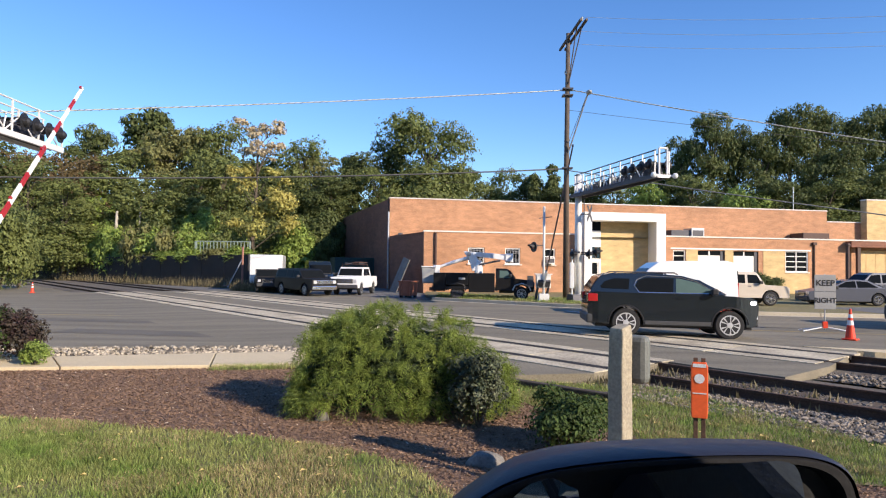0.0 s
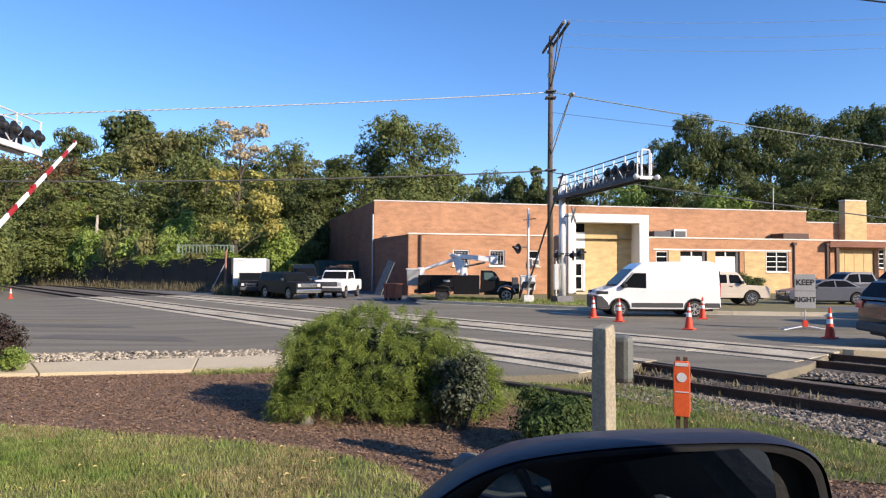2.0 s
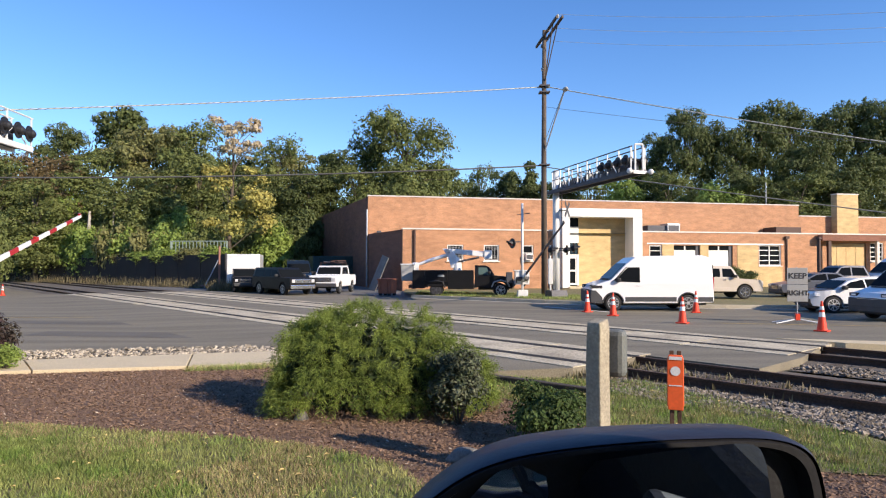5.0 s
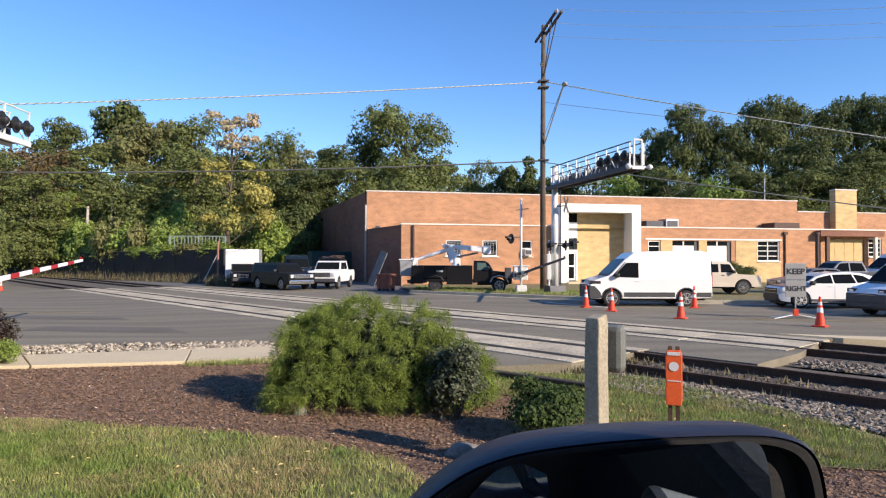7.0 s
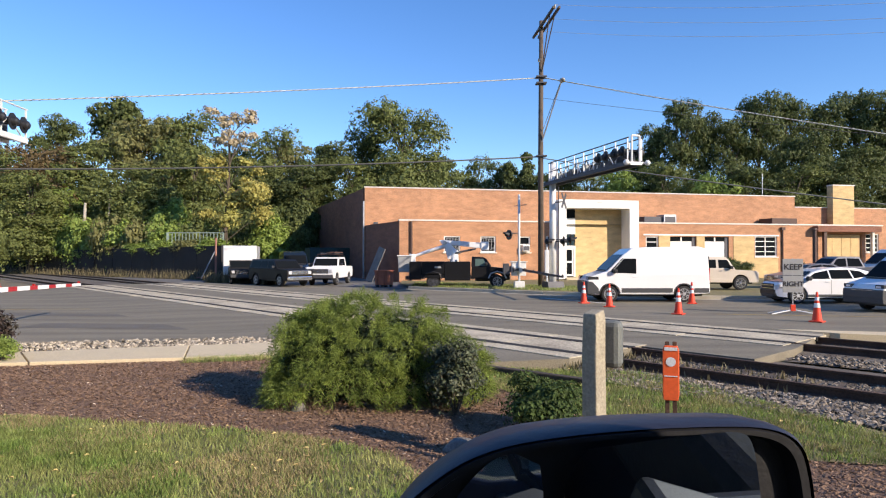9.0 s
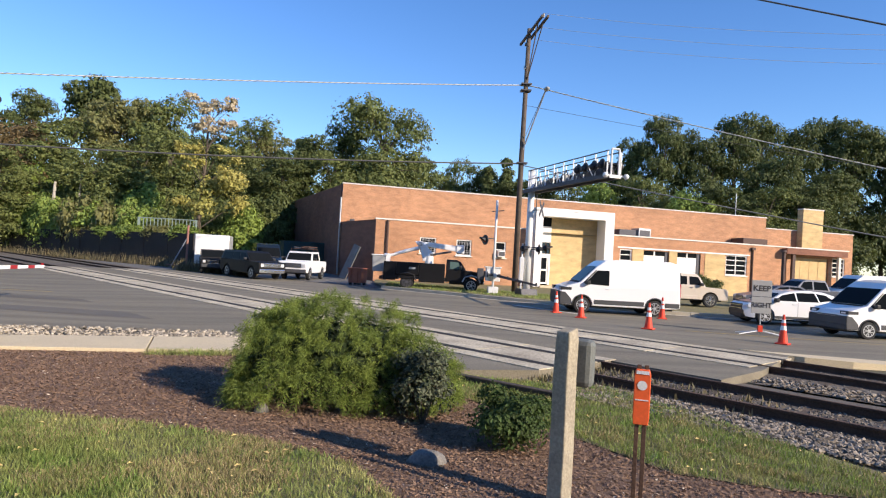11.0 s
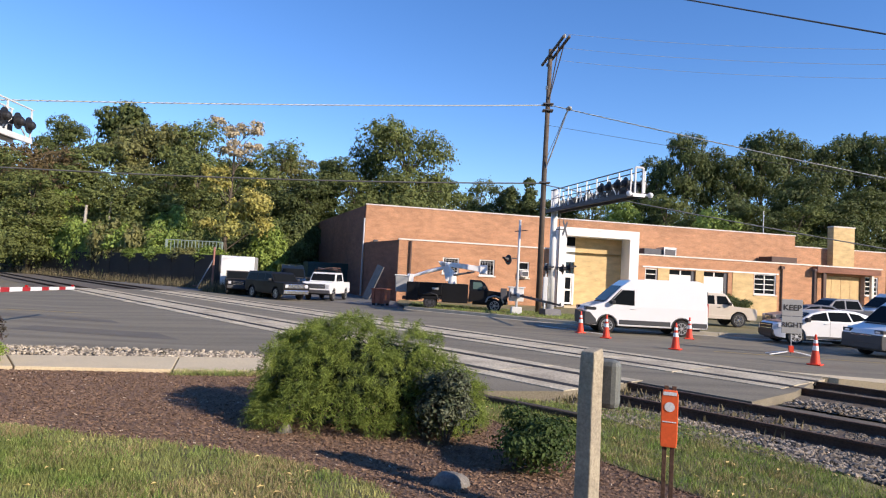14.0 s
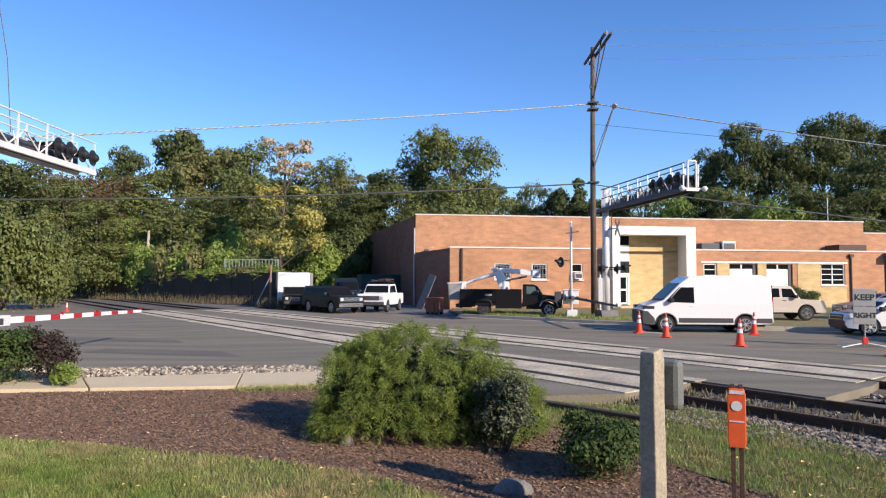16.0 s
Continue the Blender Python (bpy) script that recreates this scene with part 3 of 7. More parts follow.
flat("mulch_bed", [(-16, 9.5), (-8, 8.4), (-5.46, 7.95), (-3.56, 7.6), (-2.6, 7.4), (-1.77, 7.13), (-1.0, 6.75), (-0.47, 6.34), (-0.22, 5.78), (0.5, 4.6), (1.2, 1.0), (16, 1.0), (16, 4.0), (9, 5.2), (4.4, 6.1), (3.6, 6.27), (2.73, 6.61), (2.03, 7.74),
     (1.5, 8.6), (0.96, 9.5), (0.55, 10.2), (-0.6, 11.4), (-2.6, 13.05), (-5.2, 12.85), (-8.4, 12.6), (-12, 13.2), (-16, 14)], 0.0, "mulch", "reddish brown bark mulch bed", "mulch bed")


def inside(x, y, poly):
    r = False
    for (x0, y0), (x1, y1) in zip(poly, poly[1:] + poly[:1]):
        if (y0 > y) != (y1 > y) and x < (x1 - x0) * (y - y0) / (y1 - y0) + x0:
            r = not r
    return r


BED = [(-9, 12.5), (-8.4, 12.6), (-5.2, 12.85), (-2.6, 13.05), (-0.6, 11.4), (0.55, 10.2), (0.96, 9.5), (1.5, 8.6), (2.03, 7.74), (2.73, 6.61), (3.6, 6.27), (6.5, 5.6), (6.5, 4.6), (0.5, 4.6), (-0.22, 5.78), (-0.47, 6.34), (-1.0, 6.75), (-1.77, 7.13),
       (-3.56, 7.6), (-5.46, 7.95), (-8, 8.4)]
LAWN_A = [(-8, 8.45), (-5.46, 8.0), (-3.56, 7.65), (-2.6, 7.45), (-1.77, 7.18), (-1.0, 6.8), (-0.47, 6.38), (-0.2, 5.8), (0.4, 4.7), (-6, 4.2)]
LAWN_B = [(0.55, 10.2), (0.96, 9.5), (1.5, 8.6), (2.03, 7.74), (2.73, 6.61), (3.6, 6.27), (4.4, 6.1), (5.5, 5.9), (4.9, 7.2), (4.25, 9.1), (3.4, 11.0), (0.7, 11.5)]


def scatter(name, n, poly, shape, material, label, category, patch=None):
    """Blades or chips over a polygon as one mesh."""
    xs, ys = [p[0] for p in poly], [p[1] for p in poly]
    vs, fs = [], []
    done = 0
    while done < n:
        x, y = rng.uniform(min(xs), max(xs)), rng.uniform(min(ys), max(ys))
        if not inside(x, y, poly) or (patch and noise.noise((x * patch, y * patch, 3.0)) < 0.05 + 0.25 * rng.random()):
            continue
        done += 1
        pv = shape(x, y)
        k = len(vs)
        vs += pv
        fs.append(tuple(range(k, k + len(pv))))
    ob = new(name, quads(name, vs, fs, material))
    return tagged(ob, label, category, kind="stuff")


def chip(x, y):
    a, l, w = rng.uniform(0, 6.28), rng.uniform(0.007, 0.021), rng.uniform(0.003, 0.007)
    t, z = rng.uniform(-0.4, 0.4), rng.uniform(0.005, 0.018)
    dx, dy = math.cos(a), math.sin(a)
    tw = rng.uniform(-0.005, 0.005)
    return [(x + dx * l - dy * w, y + dy * l + dx * w, z + t * l + tw), (x - dx * l - dy * w, y - dy * l + dx * w, z - t * l + tw),
            (x - dx * l + dy * w, y - dy * l - dx * w, z - t * l - tw), (x + dx * l + dy * w, y + dy * l - dx * w, z + t * l - tw)]


def blade(h=0.06):
    def f(x, y):
        a, b, k = rng.uniform(0, 6.28), rng.uniform(0, 6.28), h * rng.uniform(0.5, 1.4)
        w = rng.uniform(0.003, 0.006)
        lx, ly = math.cos(b) * k * rng.uniform(0.1, 0.9), math.sin(b) * k * rng.uniform(0.1, 0.9)
        dx, dy = math.cos(a) * w, math.sin(a) * w
        return [(x - dx, y - dy, 0.005), (x + dx, y + dy, 0.005), (x + lx + dx * 0.3, y + ly + dy * 0.3, 0.01 + k), (x + lx - dx * 0.3, y + ly - dy * 0.3, 0.01 + k)]
    return f


scatter("mulch_chips", 90000, BED, chip, "chip", "loose shredded bark chips", "mulch")
scatter("wood_bits", 1500, BED, chip, "palechip", "pale wood bits among the mulch", "mulch")
scatter("grass_blades", 46000, LAWN_A, blade(0.05), "grass", "short mixed green and dry grass", "grass")
scatter("grass_blades", 30000, LAWN_A, blade(0.06), "rough_grass", "greener grass tufts in the lawn", "grass", 0.55)
scatter("grass_blades", 24000, LAWN_B, blade(0.055), "rough_grass", "short rough grass beside the track", "grass")
scatter("grass_blades", 1300, [(-4.9, 12.0), (-3.4, 12.35), (-2.7, 12.7), (-2.6, 13.1), (-3.5, 12.75), (-4.9, 12.34)], blade(0.09), "grass", "grass tufts along the footpath edge", "grass")


def dry(x, y):
    a, s = rng.uniform(0, 6.28), rng.uniform(0.02, 0.045)
    z = 0.06
    return [(x + s * math.cos(a), y + s * math.sin(a), z), (x - s * 0.5 * math.sin(a), y + s * 0.5 * math.cos(a), z + 0.015), (x - s * math.cos(a), y - s * math.sin(a), z), (x + s * 0.5 * math.sin(a), y - s * 0.5 * math.cos(a), z + 0.012)]


scatter("dry_grass", 36000, LAWN_A, blade(0.045), "straw", "dry straw blades in the lawn", "grass", 0.9)
scatter("dry_grass", 9000, LAWN_B, blade(0.045), "straw", "dry straw blades in the grass", "grass", 2.6)
scatter("fallen_leaves", 110, LAWN_A, dry, "dry_leaf", "yellow fallen leaves on the lawn", "leaves")
scatter("fallen_leaves", 60, LAWN_B, dry, "dry_leaf", "yellow fallen leaves on the grass", "leaves")


def rock(x, y, sx, sy, sz, seed, label):
    bm = bmesh.new()
    bmesh.ops.create_icosphere(bm, subdivisions=3, radius=1)
    for v in bm.verts:
        k = 1 + 0.22 * noise.noise(v.co * 1.3 + Vector((seed, 0, 0))) + 0.08 * noise.noise(v.co * 4 + Vector((seed, 3, 0)))
        v.co = Vector((v.co.x * sx * k, v.co.y * sy * k, max(-0.3, v.co.z * k) * sz))
    return thing("rock", bm, "rock", label, "rock", smooth=True, m=Matrix.Translation((x, y, 0.02)))


rock(0.2, 6.62, 0.19, 0.13, 0.13, 2, "rough grey landscape rock in the mulch")
rock(-1.87, 8.33, 0.085, 0.07, 0.11, 5, "small pale grey rock in the mulch")
tm = bmesh.new()
box(tm, 0, 2.2, -0.07, 0.07, -0.02, 0.12, Matrix.Translation((0.55, 11.35, 0)) @ Matrix.Rotation(radians(-40), 4, "Z"))
thing("landscape_timber", tm, "timber", "dark weathered timber edging lying in the grass", "timber", bevel=0.02)

# wooden post with its grey box
post = empty("wooden_post", "weathered square wooden post with a grey metal box", "post", m=pose(1.335, 5.66, 0, 0, 0, -48))
bm = bmesh.new()
prof = [(-0.077, -0.077), (0.077, -0.077), (0.077, 0.077), (-0.077, 0.077)]
rings = []
for z, k, sx in ((0, 1.03, 0), (0.5, 1.0, 0.004), (1.12, 0.98, -0.003), (1.44, 0.95, 0.004), (1.50, 0.86, 0.0)):
    rings.append([bm.verts.new((x * k + sx, y * k, z + (0.035 if (y > 0 and z > 1.45) else 0))) for x, y in prof])
for a, b in zip(rings, rings[1:]):
    for i in range(4):
        bm.faces.new((a[i], a[(i + 1) % 4], b[(i + 1) % 4], b[i]))
bm.faces.new(rings[-1]), bm.faces.new(rings[0][::-1])
part("shaft", bm, "wood_post", post, bevel=0.012)
bm = B(-0.04, 0.20, 0.085, 0.25, 1.01, 1.43)
bm.transform(Matrix.Rotation(math.radians(16), 4, "Z"))
part("box", bm, "boxgrey", post, "dull grey metal box with rounded edges", bevel=0.05)
part("bracket", B(-0.03, 0.05, 0.07, 0.12, 1.1, 1.3), "darksteel", post)

# orange cable marker
marker = empty("cable_marker", "bright orange cable marker on two dark stakes", "marker post", m=pose(1.80, 5.05, 0, 0, 0, -20))
bm = prism(bmesh.new(), [(-0.055, 0.87), (0.055, 0.87), (0.062, 0.92), (0.062, 1.26), (0.05, 1.30), (-0.05, 1.30), (-0.062, 1.26), (-0.062, 0.92)], -0.018, 0.018)
part("plate", bm, "orange", marker, bevel=0.006)
bm = bmesh.new()
a = [bm.verts.new((0.037 * math.cos(i * math.pi / 14), -0.0215, 1.175 + 0.037 * math.sin(i * math.pi / 14))) for i in range(28)]
bm.faces.new(a)
part("disc", bm, "reflect", marker, "white round decal")
part("band", B(-0.048, 0.048, -0.022, -0.0185, 1.262, 1.288), "reflect", marker, "white printed band")
part("band", B(-0.050, 0.050, -0.022, -0.0185, 1.058, 1.066), "reflect", marker, "thin white printed line")
for x in (-0.028, 0.028):
    part("stake", B(x - 0.016, x + 0.016, 0.0, 0.03, 0, 1.33), "rust", marker, "dark brown steel stake", bevel=0.003)

# ---- brick building ----
hall = empty("brick_building", "orange-red brick workshop with a white entrance surround and boarded bays", "building", m=pose(-3.4, 50, 0, 0, 0, 12.0))


def hb(name, x0, x1, y0, y1, z0, z1, material, label="", bevel=0.0, parent=None):
    return part(name, B(x0, x1, y0, y1, z0, z1), material, parent or hall, label, bevel=bevel)


W_LO, W_HI, DEEP = 4.80, 8.22, 9.0
OPEN = [(3.52, 4.85, 2.36, 3.64), (6.51, 7.77, 2.36, 3.64), (9.71, 10.67, 2.36, 3.64), (20.93, 22.08, 2.3, 3.72), (23.19, 25.65, 0.15, 3.72), (26.47, 28.82, 0.15, 3.72), (31.39, 33.61, 2.0, 3.80), (38.27, 42.48, 0.15, 4.03), (42.9, 44.35, 2.4, 4.1)]


def wall_with(name, x0, x1, z0, z1, openings, material, y0=0.0, t=0.35):
    """A wall in one mesh with openings through it."""
    bm = bmesh.new()
    xs = sorted({x0, x1, *[v for o in openings for v in o[:2] if x0 < v < x1]})
    for a, b in zip(xs, xs[1:]):
        mid = (a + b) / 2
        zs = [z0]
        for o in sorted(openings, key=lambda o: o[2]):
            if o[0] < mid < o[1]:
                zs += [o[2], o[3]]
        zs.append(z1)
        for c, d in zip(zs[::2], zs[1::2]):
            if d - c > 1e-3:
                box(bm, a, b, y0, y0 + t, c, d)
    bmesh.ops.remove_doubles(bm, verts=bm.verts[:], dist=1e-4)
    return part(name, bm, material, hall)


wall_with("wall", 0, 13.0, 0, W_LO, OPEN, "brick")
wall_with("wall", 19.75, 44.7, 0, W_LO, OPEN, "brick")
hb("end_wall", 44.35, 44.7, 0.352, 8.44, 0, W_LO, "brick_dark")
# left side of the wing runs back on a slant
LX, LY = -1.93, 8.45
bm = bmesh.new()
for z0, z1, mtl in ((0, W_LO, "brick_dark"),):
    v = [bm.verts.new(p) for p in ((0, 0.35, z0), (0.3, 0.36, z0), (LX + 0.3, LY, z0), (LX, LY, z0), (0, 0.35, z1), (0.3, 0.36, z1), (LX + 0.3, LY, z1), (LX, LY, z1))]
    for f in ((0, 1, 5, 4), (1, 2, 6, 5), (2, 3, 7, 6), (3, 0, 4, 7), (4, 5, 6, 7), (3, 2, 1, 0)):
        bm.faces.new([v[i] for i in f])
part("side_wall", bm, "brick_dark", hall)
bm = bmesh.new()
vs = [bm.verts.new(p) for p in ((0, 0.1, W_LO - 0.12), (44.5, 0.1, W_LO - 0.12), (44.5, LY, W_LO - 0.12), (LX, LY, W_LO - 0.12))]
bm.faces.new(vs)
part("low_roof", bm, "roofing", hall)
for x0, x1 in ((-0.04, 12.75), (19.8, 44.75)):
    hb("coping", x0, x1, -0.06, 0.40, W_LO, W_LO + 0.11, "coping", "pale stone coping")
# high hall behind, with its slanting left wall
HB = Vector((-1.93, 8.45, 0))
ux = 44.6
bm = B(HB.x, HB.x + ux, HB.y, HB.y + 0.4, 0, W_HI)
part("high_wall", bm, "brick", hall)
hb("coping", HB.x - 0.05, HB.x + ux + 0.05, HB.y - 0.06, HB.y + 0.46, W_HI, W_HI + 0.10, "coping", "pale stone coping")
hb("high_wall", HB.x + ux, HB.x + 56, HB.y, HB.y + 0.4, 0, 7.12, "brick")
hb("coping", HB.x + ux, HB.x + 56.05, HB.y - 0.06, HB.y + 0.46, 7.12, 7.22, "coping", "pale stone coping")
hb("end_wall", HB.x + ux - 0.4, HB.x + ux, HB.y + 0.4, HB.y + 30, 0, W_HI, "brick_dark")
bk = Vector((-7.9, 49.0, 0))
bm = bmesh.new()
for o, z in ((HB, W_HI), ):
    a, b = HB + Vector((0, 0.4, 0)), bk
    v = [bm.verts.new(p) for p in ((a.x, a.y, 0), (a.x + 0.4, a.y, 0), (b.x + 0.4, b.y, 0), (b.x, b.y, 0), (a.x, a.y, W_HI), (a.x + 0.4, a.y, W_HI), (b.x + 0.4, b.y, W_HI), (b.x, b.y, W_HI))]
    for f in ((0, 1, 5, 4), (1, 2, 6, 5), (2, 3, 7, 6), (3, 0, 4, 7), (4, 5, 6, 7), (3, 2, 1, 0)):
        bm.faces.new([v[i] for i in f])
part("long_side_wall", bm, "brick_dark", hall)
bm = bmesh.new()
bm.faces.new([bm.verts.new(p) for p in ((HB.x, HB.y + 0.3, 8.0), (HB.x + ux, HB.y + 0.3, 8.0), (HB.x + ux, 49, 8.0), (bk.x, 49, 8.0))])
part("high_roof", bm, "roofing", hall)
hb("back_wall", bk.x, HB.x + ux, 49, 49.4, 0, W_HI, "brick_dark")
# downpipes
part("downpipe", T([(0.92, -0.09, 0.1), (0.92, -0.09, W_LO - 0.05)], 0.10, 8), "pipe", hall, "dark red downpipe")
part("downpipe", T([(34.12, -0.09, 0.1), (34.12, -0.09, W_LO - 0.35)], 0.07, 8), "pipe", hall, "dark brown downpipe")
part("hopper", B(33.95, 34.3, -0.22, -0.02, W_LO - 0.45, W_LO - 0.2), "pipe", hall)
part("downpipe", T([(HB.x - 0.12, HB.y - 0.12, 0.1), (HB.x - 0.12, HB.y - 0.12, 7.0)], 0.08, 8), "galv", hall, "grey downpipe at the corner")
part("downpipe", T([(HB.x - 0.12, HB.y + 0.2, 0.1), (HB.x - 0.12, HB.y + 0.2, W_HI)], 0.05, 8), "pipe", hall)


def window(x0, x1, z0, z1, cols=2, rows=3, y=0.12, lower=None, fr=0.09):
    w = part("window", B(x0, x1, y + 0.05, y + 0.07, z0, z1), "glass", hall)
    for a, b, c, d in ((x0, x1, z1 - fr, z1), (x0, x1, z0, z0 + fr), (x0, x0 + fr, z0 + fr, z1 - fr), (x1 - fr, x1, z0 + fr, z1 - fr)):
        part("frame", B(a, b, y - 0.06, y + 0.04, c, d), "white", w, "white painted frame")
    for i in range(1, cols):
        x = x0 + (x1 - x0) * i / cols
        part("mullion", B(x - 0.035, x + 0.035, y - 0.03, y + 0.045, z0 + fr, z1 - fr), "white", w)
    for i in range(1, rows):
        z = z0 + (z1 - z0) * i / rows
        part("glazing_bar", B(x0 + fr, x1 - fr, y - 0.02, y + 0.04, z - 0.035, z + 0.035), "white", w)
    part("sill", B(x0 - 0.08, x1 + 0.08, -0.10, 0.12, z0 - 0.09, z0 - 0.003), "coping", w)
    return w


w1 = window(3.52, 4.85, 2.36, 3.64, 1, 1)
w2 = window(6.51, 7.77, 2.36, 3.64, 1, 1)
for w, x0, x1 in ((w1, 3.65, 4.72), (w2, 6.64, 7.64)):
    for i in range(9):
        x = x0 + (x1 - x0) * (i + 0.5) / 9
        part("grille_bar", T([(x, 0.04, 2.46), (x + 0.08 * (-1) ** i, 0.04, 3.0), (x, 0.04, 3.54)], 0.018, 5), "blinds", w, "pale scrolled window grille")
    for i in range(4):
        z = 2.55 + 0.3 * i
        part("grille_bar", T([(x0, 0.035, z), (x1, 0.035, z + 0.1 * (-1) ** i)], 0.016, 5), "blinds", w)
w3 = window(9.71, 10.67, 2.36, 3.64, 1, 2)
ac = part("air_conditioner", B(9.9, 10.5, -0.45, 0.1, 2.42, 2.92), "white", w3, "white window air conditioner", bevel=0.03)
part("grille", B(9.95, 10.45, -0.462, -0.452, 2.5, 2.85), "darksteel", ac)
window(20.93, 22.08, 2.3, 3.72, 1, 3)
window(31.39, 33.61, 2.0, 3.80, 2, 4)
window(42.9, 44.35, 2.4, 4.1, 2, 4)
# white line over the bays and the buff piers
hb("lintel", 20.7, 33.8, -0.05, 0.02, 3.80, 3.92, "white", "white painted lintel band")
for x0, x1 in ((22.1, 23.17), (25.67, 26.45), (29.25, 31.3)):
    hb("pier", x0, x1, -0.035, -0.003, 0.16, 3.79, "buff", "buff brick panel")
hb("pier", 31.3, 33.7, -0.035, -0.003, 0.16, 1.88, "buff", "buff brick panel")
for x0, x1 in ((23.19, 25.65), (26.47, 28.82)):
    d = hb("bay_door", x0 + 0.1, x1 - 0.35, 0.14, 0.2, 0.16, 3.32, "white", "white sectional bay door")
    for i in range(4):
        part("rib", B(x0 + 0.1, x1 - 0.35, 0.12, 0.139, 0.6 + i * 0.6, 0.64 + i * 0.6), "coping", d)
    part("glazing", B(x0 + 0.1, x1 - 0.35, 0.16, 0.19, 3.33, 3.7), "glass", d)
    xm = (x0 + x1 - 0.25) / 2
    part("mullion", B(xm - 0.06, xm + 0.06, 0.11, 0.158, 3.33, 3.7), "white", d)
    hb("jamb", x1 - 0.33, x1, 0.10, 0.3, 0.16, 3.7, "darksteel", "dark steel door jamb")
# entrance surround
por = hb("entrance_surround", 12.75, 19.75, -1.0, 0.3, 5.93, 6.62, "white", "white painted entrance surround", bevel=0.03)
part("jamb", B(18.92, 19.75, -1.0, 0.45, 0.2, 5.928), "white", por, bevel=0.02)
part("jamb", B(12.75, 13.4, -1.0, 0.3, 0.2, 5.928), "white", por, bevel=0.02)
part("soffit_lamp", B(16.0, 16.5, -1.004, -0.99, 6.40, 6.44), "signgrey", por)
hb("entrance_wall", 14.75, 19.9, 0.45, 0.8, 0.2, 6.4, "buff", "buff brick entrance wall")
dr = hb("door_bay", 13.5, 14.75, 0.45, 0.55, 5.2, 6.04, "glass", "glazed entrance bay")
part("panel", B(13.5, 14.75, 0.40, 0.55, 3.87, 5.198), "white", dr, "white panel")
part("transom", B(13.6, 14.65, 0.45, 0.5, 2.93, 3.868), "glass_blue", dr)
part("frame", B(13.5, 14.75, 0.38, 0.52, 2.72, 2.92), "white", dr)
for x in (13.5, 14.6):
    part("frame", B(x, x + 0.15, 0.38, 0.52, 0.35, 2.718), "white", dr)
door = part("door", B(13.66, 14.59, 0.44, 0.49, 0.4, 2.71), "white", dr, "white door with two dark panes")
part("pane", B(13.8, 14.46, 0.425, 0.438, 1.65, 2.58), "glass", door)
part("pane", B(13.8, 14.46, 0.425, 0.438, 0.55, 1.5), "glass", door)
hb("entrance_step", 13.3, 19.9, -1.2, 0.4, 0.0, 0.3, "concrete", "concrete entrance step")
# boarded porch
hb("canopy", 37.2, 43.9, -0.75, -0.07, 4.22, 4.72, "brick_dark", "brown canopy over the boarded porch")
hb("boarding", 38.4, 42.4, 0.1, 0.16, 0.2, 4.0, "plywood", "weathered plywood boarding")
for i in range(1, 4):
    hb("batten", 38.4 + i, 38.44 + i, 0.08, 0.098, 0.2, 4.0, "buff")
hb("porch_post", 37.9, 38.2, -0.65, -0.40, 0.1, 4.21, "pipe", "dark brown porch post")
hb("porch_post", 43.0, 43.25, -0.65, -0.40, 0.1, 4.21, "coping")
# roof plant
u = hb("roof_unit", 25.6, 26.9, 5.0, 6.4, W_LO - 0.1, W_LO + 1.15, "galv", "grey rooftop ventilation unit", bevel=0.03)
hb("roof_side_box", 23.7, 25.58, 5.2, 6.2, W_LO - 0.1, W_LO + 0.95, "darksteel", "dark box beside the rooftop unit", bevel=0.03)
part("louvre", B(25.72, 26.78, 4.985, 4.998, W_LO + 0.35, W_LO + 0.95), "darksteel", u)
hb("roof_vent", 38.3, 41.2, 6.4, 8.3, W_LO - 0.1, W_LO + 1.05, "pipe", "dark brown rooftop vent box", bevel=0.03)
ch = hb("chimney", 46.6, 49.2, 7.65, 8.44, 0.0, 9.4, "buff", "broad buff brick chimney")
part("cap", B(46.55, 49.25, 7.6, 8.44, 9.4, 9.52), "coping", ch)
part("mast", T([(HB.x + 41, HB.y + 0.3, 8.2), (HB.x + 41, HB.y + 0.3, 10.6)], 0.04, 6), "galv", hall)
part("bracket_lamp", B(-1.2, -0.8, 7.9, 8.3, W_LO - 0.1, W_LO + 0.3), "darksteel", hall, bevel=0.05)

sp = empty("steel_post", "dark brown steel post with a cap near the porch", "post", m=pose(25.9, 45.0, 0.16))
part("shaft", T([(0, 0, 0), (0, 0, 3.7)], 0.13, 10), "pipe", sp)
part("cap", T([(0, 0, 3.7), (0, 0, 3.84)], [0.2, 0.15], 10), "pipe", sp)
# things leaning in the yard corner
for i, (x, a) in enumerate(((-5.9, 19),)):
    bm = B(-0.6, 0.6, -0.03, 0.03, 0, 2.9)
    thing("plywood_sheet", bm, "oldply_shaded", "weathered plywood sheet leaning beside the brick wall", "plywood sheet", m=pose(x, 51.0 - i * 1.2, 0.01, -a, a * 0.6, -60 + 8 * i), bevel=0.01)
dm = empty("dumpster", "rusty red-brown steel dumpster at the edge of the yard", "dumpster", m=pose(-3.9, 42.6, 0.0, 0, 0, -25))
part("body", prism(bmesh.new(), [(-0.42, 0.15), (0.42, 0.15), (0.48, 1.05), (-0.48, 1.05)], -0.45, 0.45), "dumpster", dm, bevel=0.02)
part("rim", B(-0.52, 0.52, -0.5, 0.5, 1.05, 1.12), "dumpster", dm, bevel=0.02)
for x in (-0.33, 0.33):
    for y in (-0.33, 0.33):
        part("foot", B(x - 0.08, x + 0.08, y - 0.08, y + 0.08, 0, 0.16), "rubber", dm)
for x in (-0.25, 0.25):
    part("rib", B(x - 0.03, x + 0.03, -0.5, -0.44, 0.2, 1.04), "dumpster", dm)
